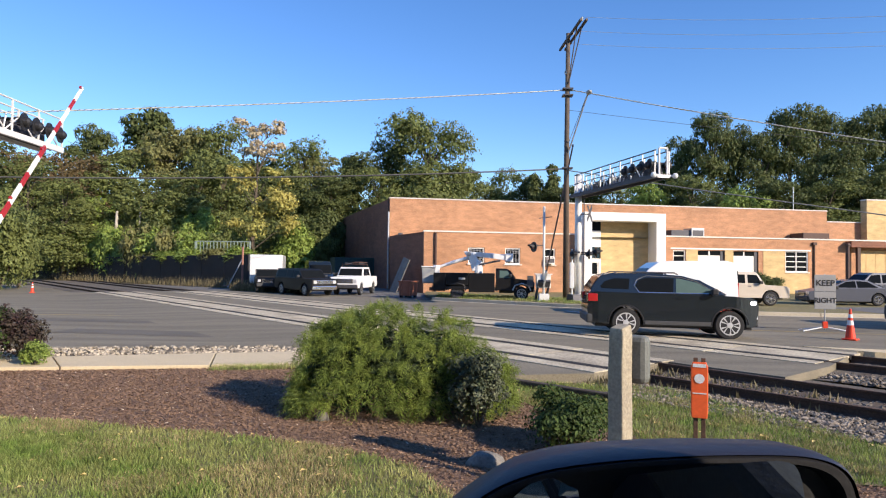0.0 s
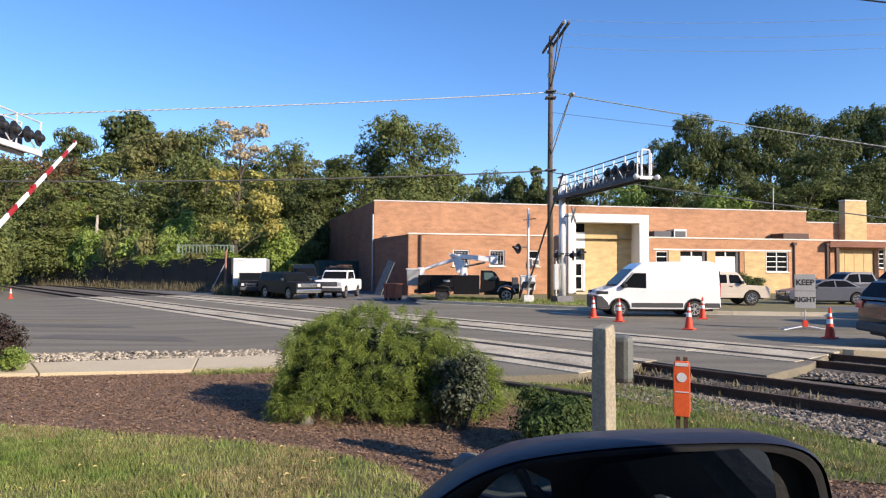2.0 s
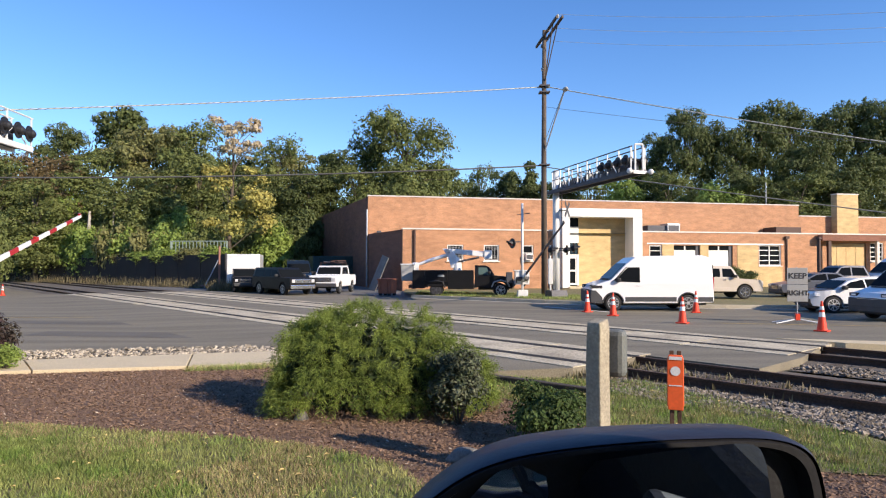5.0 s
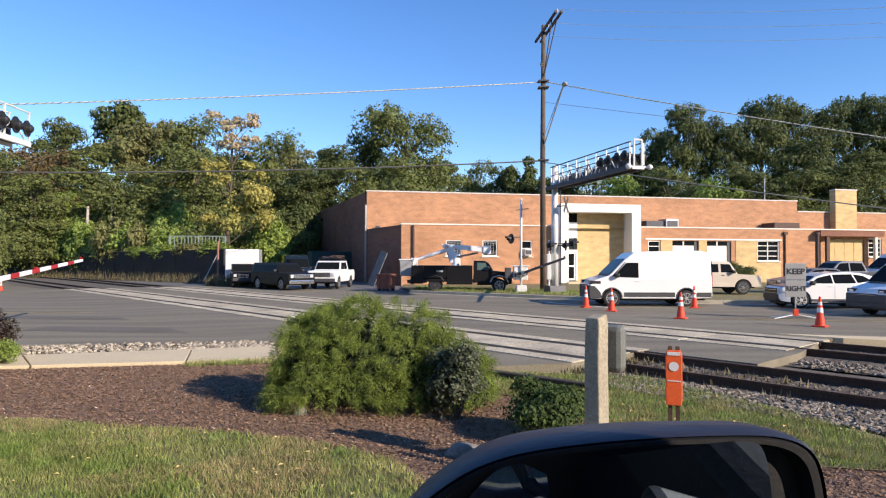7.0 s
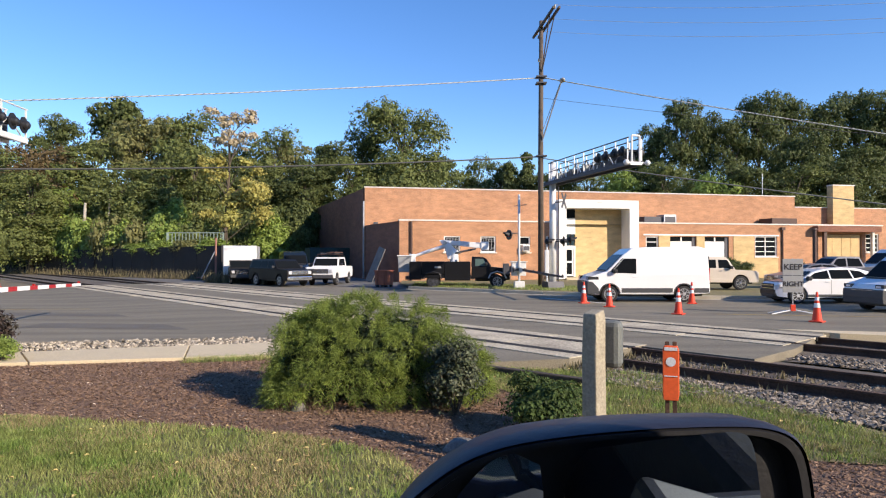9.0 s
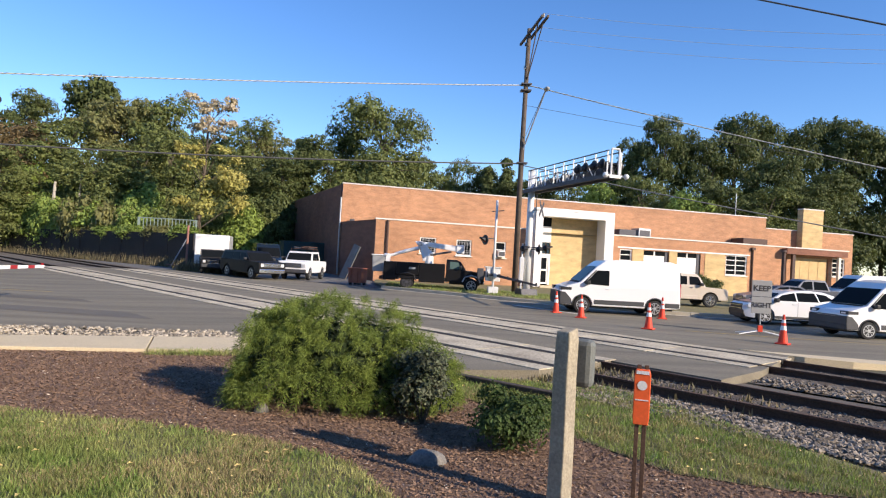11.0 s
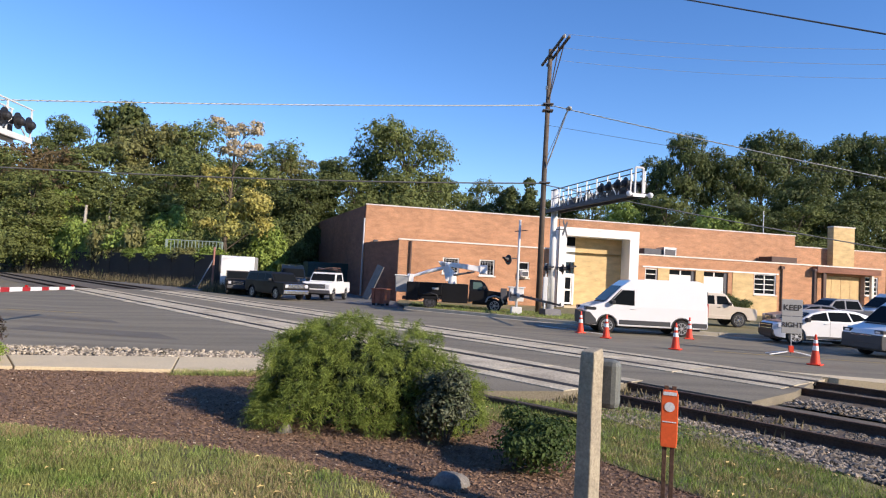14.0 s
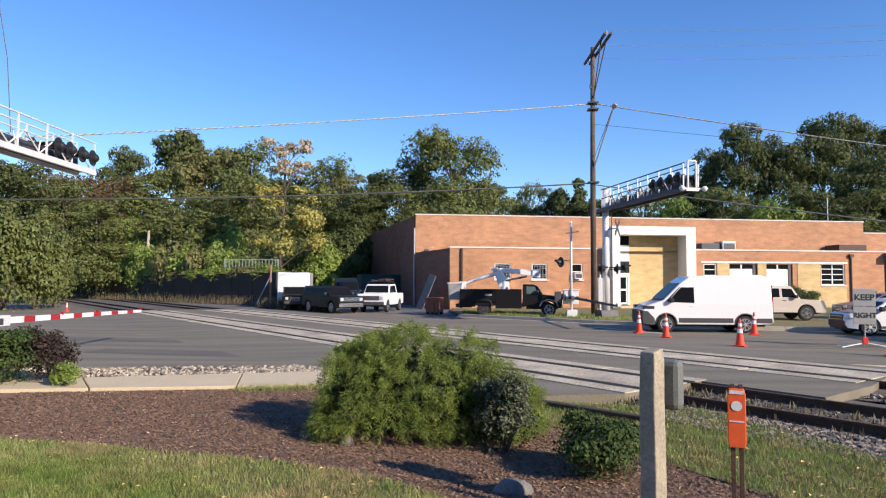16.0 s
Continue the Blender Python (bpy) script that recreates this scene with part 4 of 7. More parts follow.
ct = empty("storage_container", "faded teal steel container beside the long brick wall", "container", m=pose(-11.3, 64.6, 0.0, 0, 0, 23))
part("body", B(-2.3, 2.3, -1.2, 1.2, 0.0, 2.9), "teal", ct, bevel=0.04)
for i in range(11):
    part("rib", B(-2.2 + i * 0.42, -2.05 + i * 0.42, -1.24, -1.2, 0.2, 2.8), "teal", ct)

# dark screened fence along the railway
fence = empty("screen_fence", "tall dark screened fence overgrown with vines along the railway", "fence")
FA, FB = Vector((-19.2, 56, 0)), Vector((-66, 88, 0))
nf = 16
for i in range(nf):
    a, b = FA.lerp(FB, i / nf), FA.lerp(FB, (i + 1) / nf)
    d = (b - a)
    m = Matrix.Translation(a) @ Matrix.Rotation(math.atan2(d.y, d.x), 4, "Z")
    part("fence_panel", B(0.05, d.length - 0.05, -0.03, 0.03, 0.05, 2.95 - 0.03 * i, m=m), "screen", fence)
    part("post", T([a + Vector((0, 0.1, 0)), a + Vector((0, 0.1, 3.05))], 0.06, 6), "darksteel", fence)
bm = T([(-19.25, 54.6, 0), (-19.25, 54.6, 3.6)], 0.09, 8)
gp = thing("gate_post", bm, "gatered", "rust-red steel gate post with a brace", "post")
part("brace", T([(-19.25, 54.6, 2.6), (-20.5, 54.6, 0.1)], 0.05, 6), "galv", gp)
part("brace", T([(-19.25, 54.6, 0.25), (-20.9, 54.6, 0.25)], 0.05, 6), "gatered", gp)
# pale railing beyond the fence
rl = empty("far_railing", "pale green steel railing half hidden in shrubs", "railing")
for i in range(16):
    x = -26.8 + i * 0.34
    part("baluster", B(x, x + 0.07, 62.8, 62.85, 2.9, 4.3), "railgreen", rl)
part("top_rail", B(-26.9, -21.5, 62.77, 62.88, 4.3, 4.38), "railgreen", rl)
part("post", B(-26.95, -26.82, 62.75, 62.9, 0, 4.36), "railgreen", rl)
part("post", B(-21.5, -21.37, 62.75, 62.9, 0, 4.36), "railgreen", rl)

# ---- utility pole and wires ----
pole = empty("utility_pole", "tall brown wooden utility pole with crossarms and a street lamp", "utility pole")
PB, PT = Vector((6.15, 40.6, 0.1)), Vector((6.20, 40.6, 16.9))
part("shaft", T([PB, PB.lerp(PT, 0.5) + Vector((-0.03, 0, 0)), PT], [0.19, 0.165, 0.13], 12), "wood_pole", pole, smooth=True)
CA, CB = Vector((6.02, 42.1, 16.35)), Vector((6.65, 37.9, 16.75))
for dx in (-0.12, 0.22):
    bm = bmesh.new()
    d = (CB - CA)
    m = Matrix.Translation(CA + Vector((dx, 0, 0.0))) @ d.to_track_quat("X", "Z").to_matrix().to_4x4()
    box(bm, 0, d.length, -0.06, 0.06, -0.07, 0.07, m)
    part("crossarm", bm, "wood_pole", pole)
for k in (0.08, 0.5, 0.92):
    p = CA.lerp(CB, k)
    part("insulator", T([p + Vector((0.05, 0, 0.05)), p + Vector((0.05, 0, 0.2)), p + Vector((0.05, 0, 0.3))], [0.04, 0.08, 0.05], 8), "signgrey", pole, "grey porcelain insulator")
for dx in (-0.1, 0.2):
    part("brace", T([CA.lerp(CB, 0.8) + Vector((dx, 0, -0.05)), (6.2, 40.5, 13.6)], 0.035, 6), "wood_pole", pole)
part("lamp_arm", T([(6.2, 40.5, 9.2), (6.75, 39.6, 11.2), (7.1, 38.8, 12.5)], 0.045, 8), "galv", pole, "grey lamp arm")
part("arm_stay", T([(6.2, 40.5, 9.8), (7.05, 38.9, 12.45)], 0.02, 6), "galv", pole)
bm = bmesh.new()
bmesh.ops.create_uvsphere(bm, u_segments=16, v_segments=10, radius=1)
for v in bm.verts:
    v.co = Vector((v.co.x * 0.17, v.co.y * 0.36, v.co.z * 0.13)) + Vector((7.15, 38.6, 12.6))
part("lamp_head", bm, "signgrey", pole, "pale grey cobra-head street lamp", smooth=True)
for z in (13.3, 12.9, 8.3):
    part("bracket", B(5.85, 6.5, 40.3, 40.9, z, z + 0.08), "darksteel", pole)
part("transformer_can", T([(6.0, 40.25, 14.2), (6.0, 40.25, 14.4)], 0.07, 8), "signgrey", pole)


def wire(name, pts, r, material, label):
    cu = bpy.data.curves.new(name, "CURVE")
    cu.dimensions, cu.bevel_depth, cu.bevel_resolution = "3D", r, 1
    sp = cu.splines.new("POLY")
    sp.points.add(len(pts) - 1)
    for p, q in zip(sp.points, pts):
        p.co = (*q, 1)
    cu.materials.append(M[material])
    return tagged(new(name, cu), label, "cable")


def sag(a, b, s, n=24):
    a, b = Vector(a), Vector(b)
    return [a.lerp(b, i / n) - Vector((0, 0, 4 * s * (i / n) * (1 - i / n))) for i in range(n + 1)]


def wrapped(pts, label):
    """A cable with its lashing wire wound round it."""
    c = wire("overhead_cable", pts, 0.030, "wire_pale", label)
    cu = bpy.data.curves.new("lashing", "CURVE")
    cu.dimensions, cu.bevel_depth, cu.bevel_resolution = "3D", 0.014, 0
    out = []
    for p, q in zip(pts, pts[1:]):
        d = q - p
        n = max(2, int(d.length / 0.0625))
        side = d.cross(Vector((0, 0, 1))).normalized()
        up = side.cross(d).normalized()
        out += [p + d * (i / n) + (side * math.cos(i * math.pi / 3) + up * math.sin(i * math.pi / 3)) * 0.034 for i in range(n)]
    sp = cu.splines.new("POLY")
    sp.points.add(len(out) - 1)
    sp.points.foreach_set("co", [v for p in out for v in (*p, 1)])
    cu.materials.append(M["wire"])
    ob = new("lashing", cu)
    ob.parent = c
    ob["label"] = "dark lashing wire wound round the cable"
    return c


def beyond(a, b, k):
    return Vector(a).lerp(Vector(b), k)


wrapped(sag((6.1, 40.6, 13.3), beyond((6.1, 40.6, 13.3), (-20.58, 30, 9.5), 1.5), 0.25), "spiral-wrapped overhead telephone cable")
wrapped(sag((6.2, 40.5, 13.3), beyond((6.2, 40.5, 13.3), (23.3, 34, 8.63), 1.4), 0.15), "spiral-wrapped overhead telephone cable")
wire("overhead_cable", sag((6.1, 40.5, 8.3), beyond((6.1, 40.5, 8.3), (-24.7, 36, 7.35), 1.5), 0.5), 0.045, "wire", "dark sagging overhead cable")
wire("overhead_cable", sag((6.2, 40.5, 8.2), beyond((6.2, 40.5, 8.2), (21.95, 32, 4.74), 1.5), 0.15), 0.034, "wire_grey", "grey sagging overhead cable")
wire("overhead_cable", sag((6.2, 40.5, 12.0), (27.6, 32.4, 7.6), 0.1), 0.012, "wire", "thin dark overhead wire")
for k in (0.08, 0.5, 0.92):
    p = CA.lerp(CB, k) + Vector((0.05, 0, 0.3))
    wire("overhead_wire", sag(p, p + Vector((30, -14, -3.5)), 0.9), 0.009, "wire_pale", "thin pale overhead power wire")
wire("overhead_cable", sag((7.5, 26.9, 14.6), (16, 18.2, 9.2), 0.0), 0.03, "wire", "dark overhead cable near the road")

# second utility pole by the hidden crossing mast
lp = empty("utility_pole", "dark brown wooden utility pole at the edge of the trees", "utility pole")
part("shaft", T([(-23.2, 28.2, 0), (-23.3, 28.1, 8), (-23.4, 28.1, 17)], [0.24, 0.2, 0.15], 12), "wood_pole", lp, smooth=True)
part("guy", T([(-23.2, 28.1, 15), (-22.7, 28.1, 12.5), (-22.4, 28.1, 9)], 0.02, 6), "wire", lp)


# ---- crossing signals ----
def signal_head(parent, p, facing, name="signal_light", r=0.30):
    """Round black backing, hood and lens; facing in degrees about z, 0 looks along -y."""
    m = Matrix.Translation(p) @ Matrix.Rotation(radians(facing), 4, "Z")
    bm = tube(bmesh.new(), [m @ Vector((0, 0.03, 0)), m @ Vector((0, -0.01, 0))], r, 20)
    s = part(name, bm, "black", parent, "black round signal with hood")
    part("housing", tube(bmesh.new(), [m @ Vector((0, 0.22, 0)), m @ Vector((0, 0.16, 0)), m @ Vector((0, 0.03, 0))], [0.08, 0.15, 0.17], 14), "black", s)
    bm = bmesh.new()
    n = 14
    a = [bm.verts.new(m @ Vector((0.16 * math.cos(t), -0.011, 0.16 * math.sin(t)))) for t in np.linspace(-0.5, math.pi + 0.5, n)]
    b = [bm.verts.new(m @ Vector((0.15 * math.cos(t), -0.36 if 0.3 < t < 2.9 else -0.2, 0.15 * math.sin(t)))) for t in np.linspace(-0.5, math.pi + 0.5, n)]
    for i in range(n - 1):
        bm.faces.new((a[i], a[i + 1], b[i + 1], b[i]))
    h = part("hood", bm, "black", s)
    h.modifiers.new("t", "SOLIDIFY").thickness = 0.01
    part("lens", tube(bmesh.new(), [m @ Vector((0, -0.012, 0)), m @ Vector((0, -0.04, 0))], 0.13, 16), "tail", s, "dark red lens")
    return s


def crossbuck(parent, p, facing, L=1.2):
    m = Matrix.Translation(p) @ Matrix.Rotation(radians(facing), 4, "Z")
    for a in (45, -45):
        bm = bmesh.new()
        box(bm, -L / 2, L / 2, -0.012 - 0.006 * (a > 0), 0.0 - 0.006 * (a > 0), -0.11, 0.11, m @ Matrix.Rotation(radians(a), 4, "Y"))
        part("crossbuck_blade", bm, "darksteel", parent, "grey back of a crossbuck blade")


def cantilever(a, b, zb, label, head_facing, steel="darksteel"):
    """Mast at a, walkway truss to b with railing, cabling and signal heads; steel: truss tone, dark, or silver to paint
    a lit side.
    """
    root = empty("signal_cantilever", label, "railway signal")
    a, b = Vector((*a, 0)), Vector((*b, 0))
    d = b - a
    L = d.length
    m = Matrix.Translation(a) @ Matrix.Rotation(math.atan2(d.y, d.x), 4, "Z")
    q = lambda x, y, z: m @ Vector((x, y, z))
    part("mast", T([q(0, 0, 0.3), q(0, 0, 4), q(0, 0, zb + 1.3)], [0.21, 0.2, 0.19], 16), "silver", root, "silver painted steel mast", smooth=True)
    part("footing", prism(bmesh.new(), [(-0.55, 0), (0.55, 0), (0.4, 0.55), (-0.4, 0.55)], -0.5, 0.5), "darksteel", root, "dark base box").matrix_basis = m
    part("mast_cap", T([q(0, 0, zb + 1.3), q(0, 0, zb + 1.42)], [0.22, 0.10], 14), "silver", root)
    for y in (-0.33, 0.33):
        part("chord", B(-0.4, L, y - 0.06, y + 0.06, zb, zb + 0.2, m=m), steel, root, "steel truss chord")
    part("walkway", B(-0.3, L, -0.27, 0.27, zb + 0.12, zb + 0.18, m=m), "darksteel", root, "steel grating walkway")
    n = 8
    for i in range(n + 1):
        x = 0.3 + (L - 0.4) * i / n
        for y in (-0.36, 0.36):
            part("rail_post", B(x - 0.025, x + 0.025, y - 0.025, y + 0.025, zb + 0.2, zb + 1.25, m=m), "silver", root, "silver railing post")
    for y in (-0.36, 0.36):
        part("handrail", T([q(0.2, y, zb + 1.26), q(L, y, zb + 1.26)], 0.03, 6), steel, root, "thin handrail")
        part("midrail", T([q(0.2, y, zb + 0.75), q(L, y, zb + 0.75)], 0.022, 6), steel, root)
    rr = random.Random(4)
    n = 15
    for i in range(n):
        x = 0.4 + (L - 0.7) * i / n
        w = (L - 0.7) / n
        for y in (-0.33, 0.33):
            up = (i + (y > 0)) % 2
            part("lattice", T([q(x, y, zb + (0.2 if up else 0.8)), q(x + w, y, zb + (0.8 if up else 0.2))], 0.028, 5), steel if i % 3 else "silver", root, "steel lattice bar")
    for i in range(9):
        x = 0.5 + (L - 3.0) * i / 9 + rr.uniform(-0.1, 0.1)
        part("conduit", T([q(x, -0.3, zb + 0.2), q(x + rr.uniform(-0.22, 0.26), -0.26, zb + rr.uniform(0.6, 0.95))], rr.uniform(0.022, 0.04), 5), "silver", root, "pale cable conduit")
    part("cable_tray", B(0.3, L - 0.4, 0.1, 0.24, zb + 0.22, zb + 0.62, m=m), "darksteel", root, "dark cable tray", bevel=0.02)
    for i in range(3):
        x = 1.0 + i * 1.6
        part("junction_box", B(x, x + 0.3, -0.2, 0.08, zb + 0.2, zb + 0.6, m=m), "signgrey" if i != 1 else "darksteel", root, bevel=0.02)
    for k, x in enumerate((L - 0.4, L - 1.1, L - 1.9, L - 2.6)):
        for y in (-0.45, 0.45):
            signal_head(root, q(x, y, zb + 0.62), head_facing + (180 if y > 0 else 0))
    return root, q, L


rc, q, L = cantilever((6.46, 38.0), (8.81, 29.45), 6.2, "silver cantilever signal mast with black flashing lights over the road", 100)
part("end_frame", B(L - 0.05, L + 0.05, -0.3, 0.3, 6.2, 6.3, m=Matrix.Translation((6.46, 38.0, 0)) @ Matrix.Rotation(math.atan2(-8.55, 2.35), 4, "Z")), "silver", rc)
for y in (-0.2, 0.2):
    part("end_post", T([q(L, y, 6.2), q(L, y, 7.55)], 0.05, 6), "silver", rc, "white end frame post")
part("end_bar", T([q(L, -0.2, 7.55), q(L, 0.2, 7.55)], 0.05, 6), "silver", rc)
part("end_bar", T([q(L, -0.6, 6.3), q(L, 0.6, 6.3)], 0.05, 6), "silver", rc)
for y in (-0.55, 0.55):
    bm = bmesh.new()
    bmesh.ops.create_uvsphere(bm, u_segments=12, v_segments=8, radius=0.13)
    bmesh.ops.translate(bm, verts=bm.verts[:], vec=q(L + 0.1, y, 6.3))
    part("bell", bm, "silver", rc, "white round bell", smooth=True)
crossbuck(rc, (7.0, 37.4, 5.25), 62)
part("sign_arm", T([(6.5, 37.9, 5.2), (7.0, 37.4, 5.2)], 0.03, 6), "darksteel", rc)
for dx, z in ((0.55, 2.9), (-0.35, 2.9), (0.95, 3.0)):
    signal_head(rc, (6.5 + dx, 37.7, z), 90)
    part("signal_arm", T([(6.46, 37.9, z), (6.5 + dx, 37.75, z)], 0.035, 6), "darksteel", rc)
part("cable_box", B(5.95, 6.2, 37.7, 37.95, 0.9, 2.4), "silver", rc, "white cable cabinet", bevel=0.03)
part("conduit", T([(6.08, 37.8, 0.1), (6.08, 37.8, 3.2)], 0.05, 8), "silver", rc)
part("ladder_rail", T([(6.78, 37.9, 0.4), (6.78, 37.9, 6.6)], 0.025, 6), "darksteel", rc)

# silver truss tone: the sunlit look of this side is put into the colour
lc, q, L = cantilever((-14.9, 11.5), (-15.85, 23.9), 6.2, "silver cantilever signal mast with black flashing lights beside the road", -80, "silver")


def gate(x, y, base_z, ox, oy, label, zp):
    """Crossing gate: fixed mast and mechanism; the boom is keyed as a part."""
    g = empty("crossing_gate", label, "crossing gate", m=pose(x, y, base_z, 0, 0, 0))
    g.rotation_mode = "QUATERNION"
    part("mast", T([(ox, oy + 0.25, 0), (ox, oy + 0.25, 5.6)], 0.07, 12), "silver", g, "silver signal mast", smooth=True)
    part("footing", B(ox - 0.3, ox + 0.3, oy - 0.05, oy + 0.55, 0, 0.45), "silver", g, bevel=0.03)
    part("mechanism", B(ox - 0.42, ox + 0.42, oy + 0.3, oy + 0.85, zp - 0.38, zp + 0.42), "silver", g, "silver gate mechanism box", bevel=0.03)
    part("cover", B(ox - 0.50, ox + 0.50, oy + 0.25, oy + 0.9, zp + 0.42, zp + 0.48), "silver", g)
    part("top_arm", T([(ox - 0.3, oy + 0.25, 4.9), (ox + 0.45, oy + 0.25, 5.0)], 0.03, 6), "darksteel", g)
    boom = new("boom_pivot")
    boom.parent = g
    boom["label"] = "striped red and white gate boom"
    return g, boom


def boom_parts(boom, L, light="reflect", dark="red", lamp="tail"):
    n = 13
    for i in range(n):
        a, b = 0.9 + (L - 0.9) * max(0, i - (0.2 if i % 2 == 0 else 0)) / n, 0.9 + (L - 0.9) * (i + 1 - (0.2 if i % 2 and i < n - 1 else 0)) / n
        h0, h1 = 0.075 - 0.03 * i / n, 0.075 - 0.03 * (i + 1) / n
        bm = bmesh.new()
        vs = [bm.verts.new(p) for p in ((a, -0.025, -h0), (a, 0.025, -h0), (a, 0.025, h0), (a, -0.025, h0), (b, -0.025, -h1), (b, 0.025, -h1), (b, 0.025, h1), (b, -0.025, h1))]
        for f in ((0, 1, 2, 3), (4, 7, 6, 5), (0, 4, 5, 1), (1, 5, 6, 2), (2, 6, 7, 3), (3, 7, 4, 0)):
            bm.faces.new([vs[k] for k in f])
        part("stripe", bm, dark if i % 2 else light, boom)
    part("arm_bracket", B(-0.3, 0.9, -0.05, 0.05, -0.12, 0.12), "silver", boom)
    part("counterweight", B(-1.5, -0.3, -0.35, -0.28, -0.18, 0.18), "darksteel", boom, bevel=0.03)
    part("counterweight", B(-1.5, -0.3, 0.28, 0.35, -0.18, 0.18), "darksteel", boom, bevel=0.03)
    part("hub", B(-0.35, 0.1, -0.36, 0.36, -0.07, 0.07), "darksteel", boom)
    for x in (L - 0.1, L * 0.62, L * 0.38):
        part("boom_lamp", B(x - 0.035, x + 0.035, -0.03, 0.03, 0.045, 0.11), lamp, boom, "small red boom lamp")


gate_l, boom_l = gate(-10.93, 13.19, 0.0, -0.45, -1.25, "silver crossing gate with a striped red and white boom", 1.2)
boom_parts(boom_l, 8.6)
gate_r, boom_r = gate(4.5, 38.0, 0.1, 0, 0, "silver crossing gate with black lights and a striped boom", 1.15)
# dark stripes and lamps: the backlit look of this boom is put into colour
boom_parts(boom_r, 9.5, "darksteel", "pipe", "black")
signal_head(gate_r, Vector((-0.62, 0.1, 3.2)), -60)
part("signal_arm", T([(0, 0.25, 3.3), (-0.6, 0.2, 3.3)], 0.035, 6), "darksteel", gate_r)
part("side_box", B(-0.95, -0.6, 0.2, 0.5, 0.85, 1.5), "darksteel", gate_r, bevel=0.02)


# ---- vehicles ----
def wheel(parent, x, y, r, side, rim="chrome", w=0.22):
    bm = tube(bmesh.new(), [(x, y - w / 2, r), (x, y - w / 2 + 0.03, r), (x, y + w / 2 - 0.03, r), (x, y + w / 2, r)], [r * 0.93, r, r, r * 0.93], 24)
    t = part("wheel", bm, "rubber", parent, "black tyre")
    yo = y + side * (w / 2 + 0.004)
    bm = bmesh.new()
    n, k = 20, 5
    c = bm.verts.new((x, yo + side * 0.02, r))
    pts = [bm.verts.new((x + r * 0.20 * math.cos(a), yo + side * 0.012, r + r * 0.20 * math.sin(a))) for a in np.linspace(0, 2 * math.pi, n, endpoint=False)]
    for i in range(n):
        bm.faces.new((c, pts[i], pts[(i + 1) % n]))
    for j in range(k):
        a = 2 * math.pi * j / k
        for da in (-0.17, 0.17):
            q0, q1 = a + da * 0.6 - 0.09, a + da * 0.6 + 0.09
            b0, b1 = a + da * 1.5 - 0.09, a + da * 1.5 + 0.09
            vs = [bm.verts.new((x + rr * math.cos(t_), yo + side * 0.008, r + rr * math.sin(t_))) for rr, t_ in ((r * 0.18, q0), (r * 0.18, q1), (r * 0.66, b1), (r * 0.66, b0))]
            bm.faces.new(vs)
    ring0 = [bm.verts.new((x + r * 0.62 * math.cos(a), yo + side * 0.008, r + r * 0.62 * math.sin(a))) for a in np.linspace(0, 2 * math.pi, 24, endpoint=False)]
    ring1 = [bm.verts.new((x + r * 0.70 * math.cos(a), yo + side * 0.008, r + r * 0.70 * math.sin(a))) for a in np.linspace(0, 2 * math.pi, 24, endpoint=False)]
    for i in range(24):
        bm.faces.new((ring0[i], ring0[(i + 1) % 24], ring1[(i + 1) % 24], ring1[i]))
    part("rim", bm, rim, t, "bright spoked rim")
    bm = tube(bmesh.new(), [(x, y + side * w * 0.45, r), (x, yo - side * 0.002, r)], r * 0.69, 20)
    part("rim_well", bm, "black", t)
    return t


def arches(outline, wheels, R, clear):
    """Closes a body outline along its underside with wheel arches; outline runs from front bottom over the top to rear bottom."""
    pts = list(outline)
    for xw in sorted(wheels):
        ra = R * 1.20
        h = max(0.0, R - clear)
        a0 = math.asin(min(1, -(clear - R) / ra)) if ra > abs(clear - R) else 0
        t0, t1 = math.pi + a0, -a0
        for i in range(11):
            t = t0 + (t1 - t0) * i / 10
            pts.append((xw + ra * math.cos(t), R + ra * math.sin(t)))
    return pts


def quad_panel(parent, name, pts, material, label="", off=0.006):
    bm = bmesh.new()
    vs = [Vector(p) for p in pts]
    n = (vs[1] - vs[0]).cross(vs[2] - vs[0]).normalized() * off
    lo, hi = [bm.verts.new(v - n) for v in vs], [bm.verts.new(v + n) for v in vs]
    bm.faces.new(lo[::-1]), bm.faces.new(hi)
    for i in range(len(vs)):
        bm.faces.new((lo[i], lo[(i + 1) % len(vs)], hi[(i + 1) % len(vs)], hi[i]))
    return part(name, bm, material, parent, label)


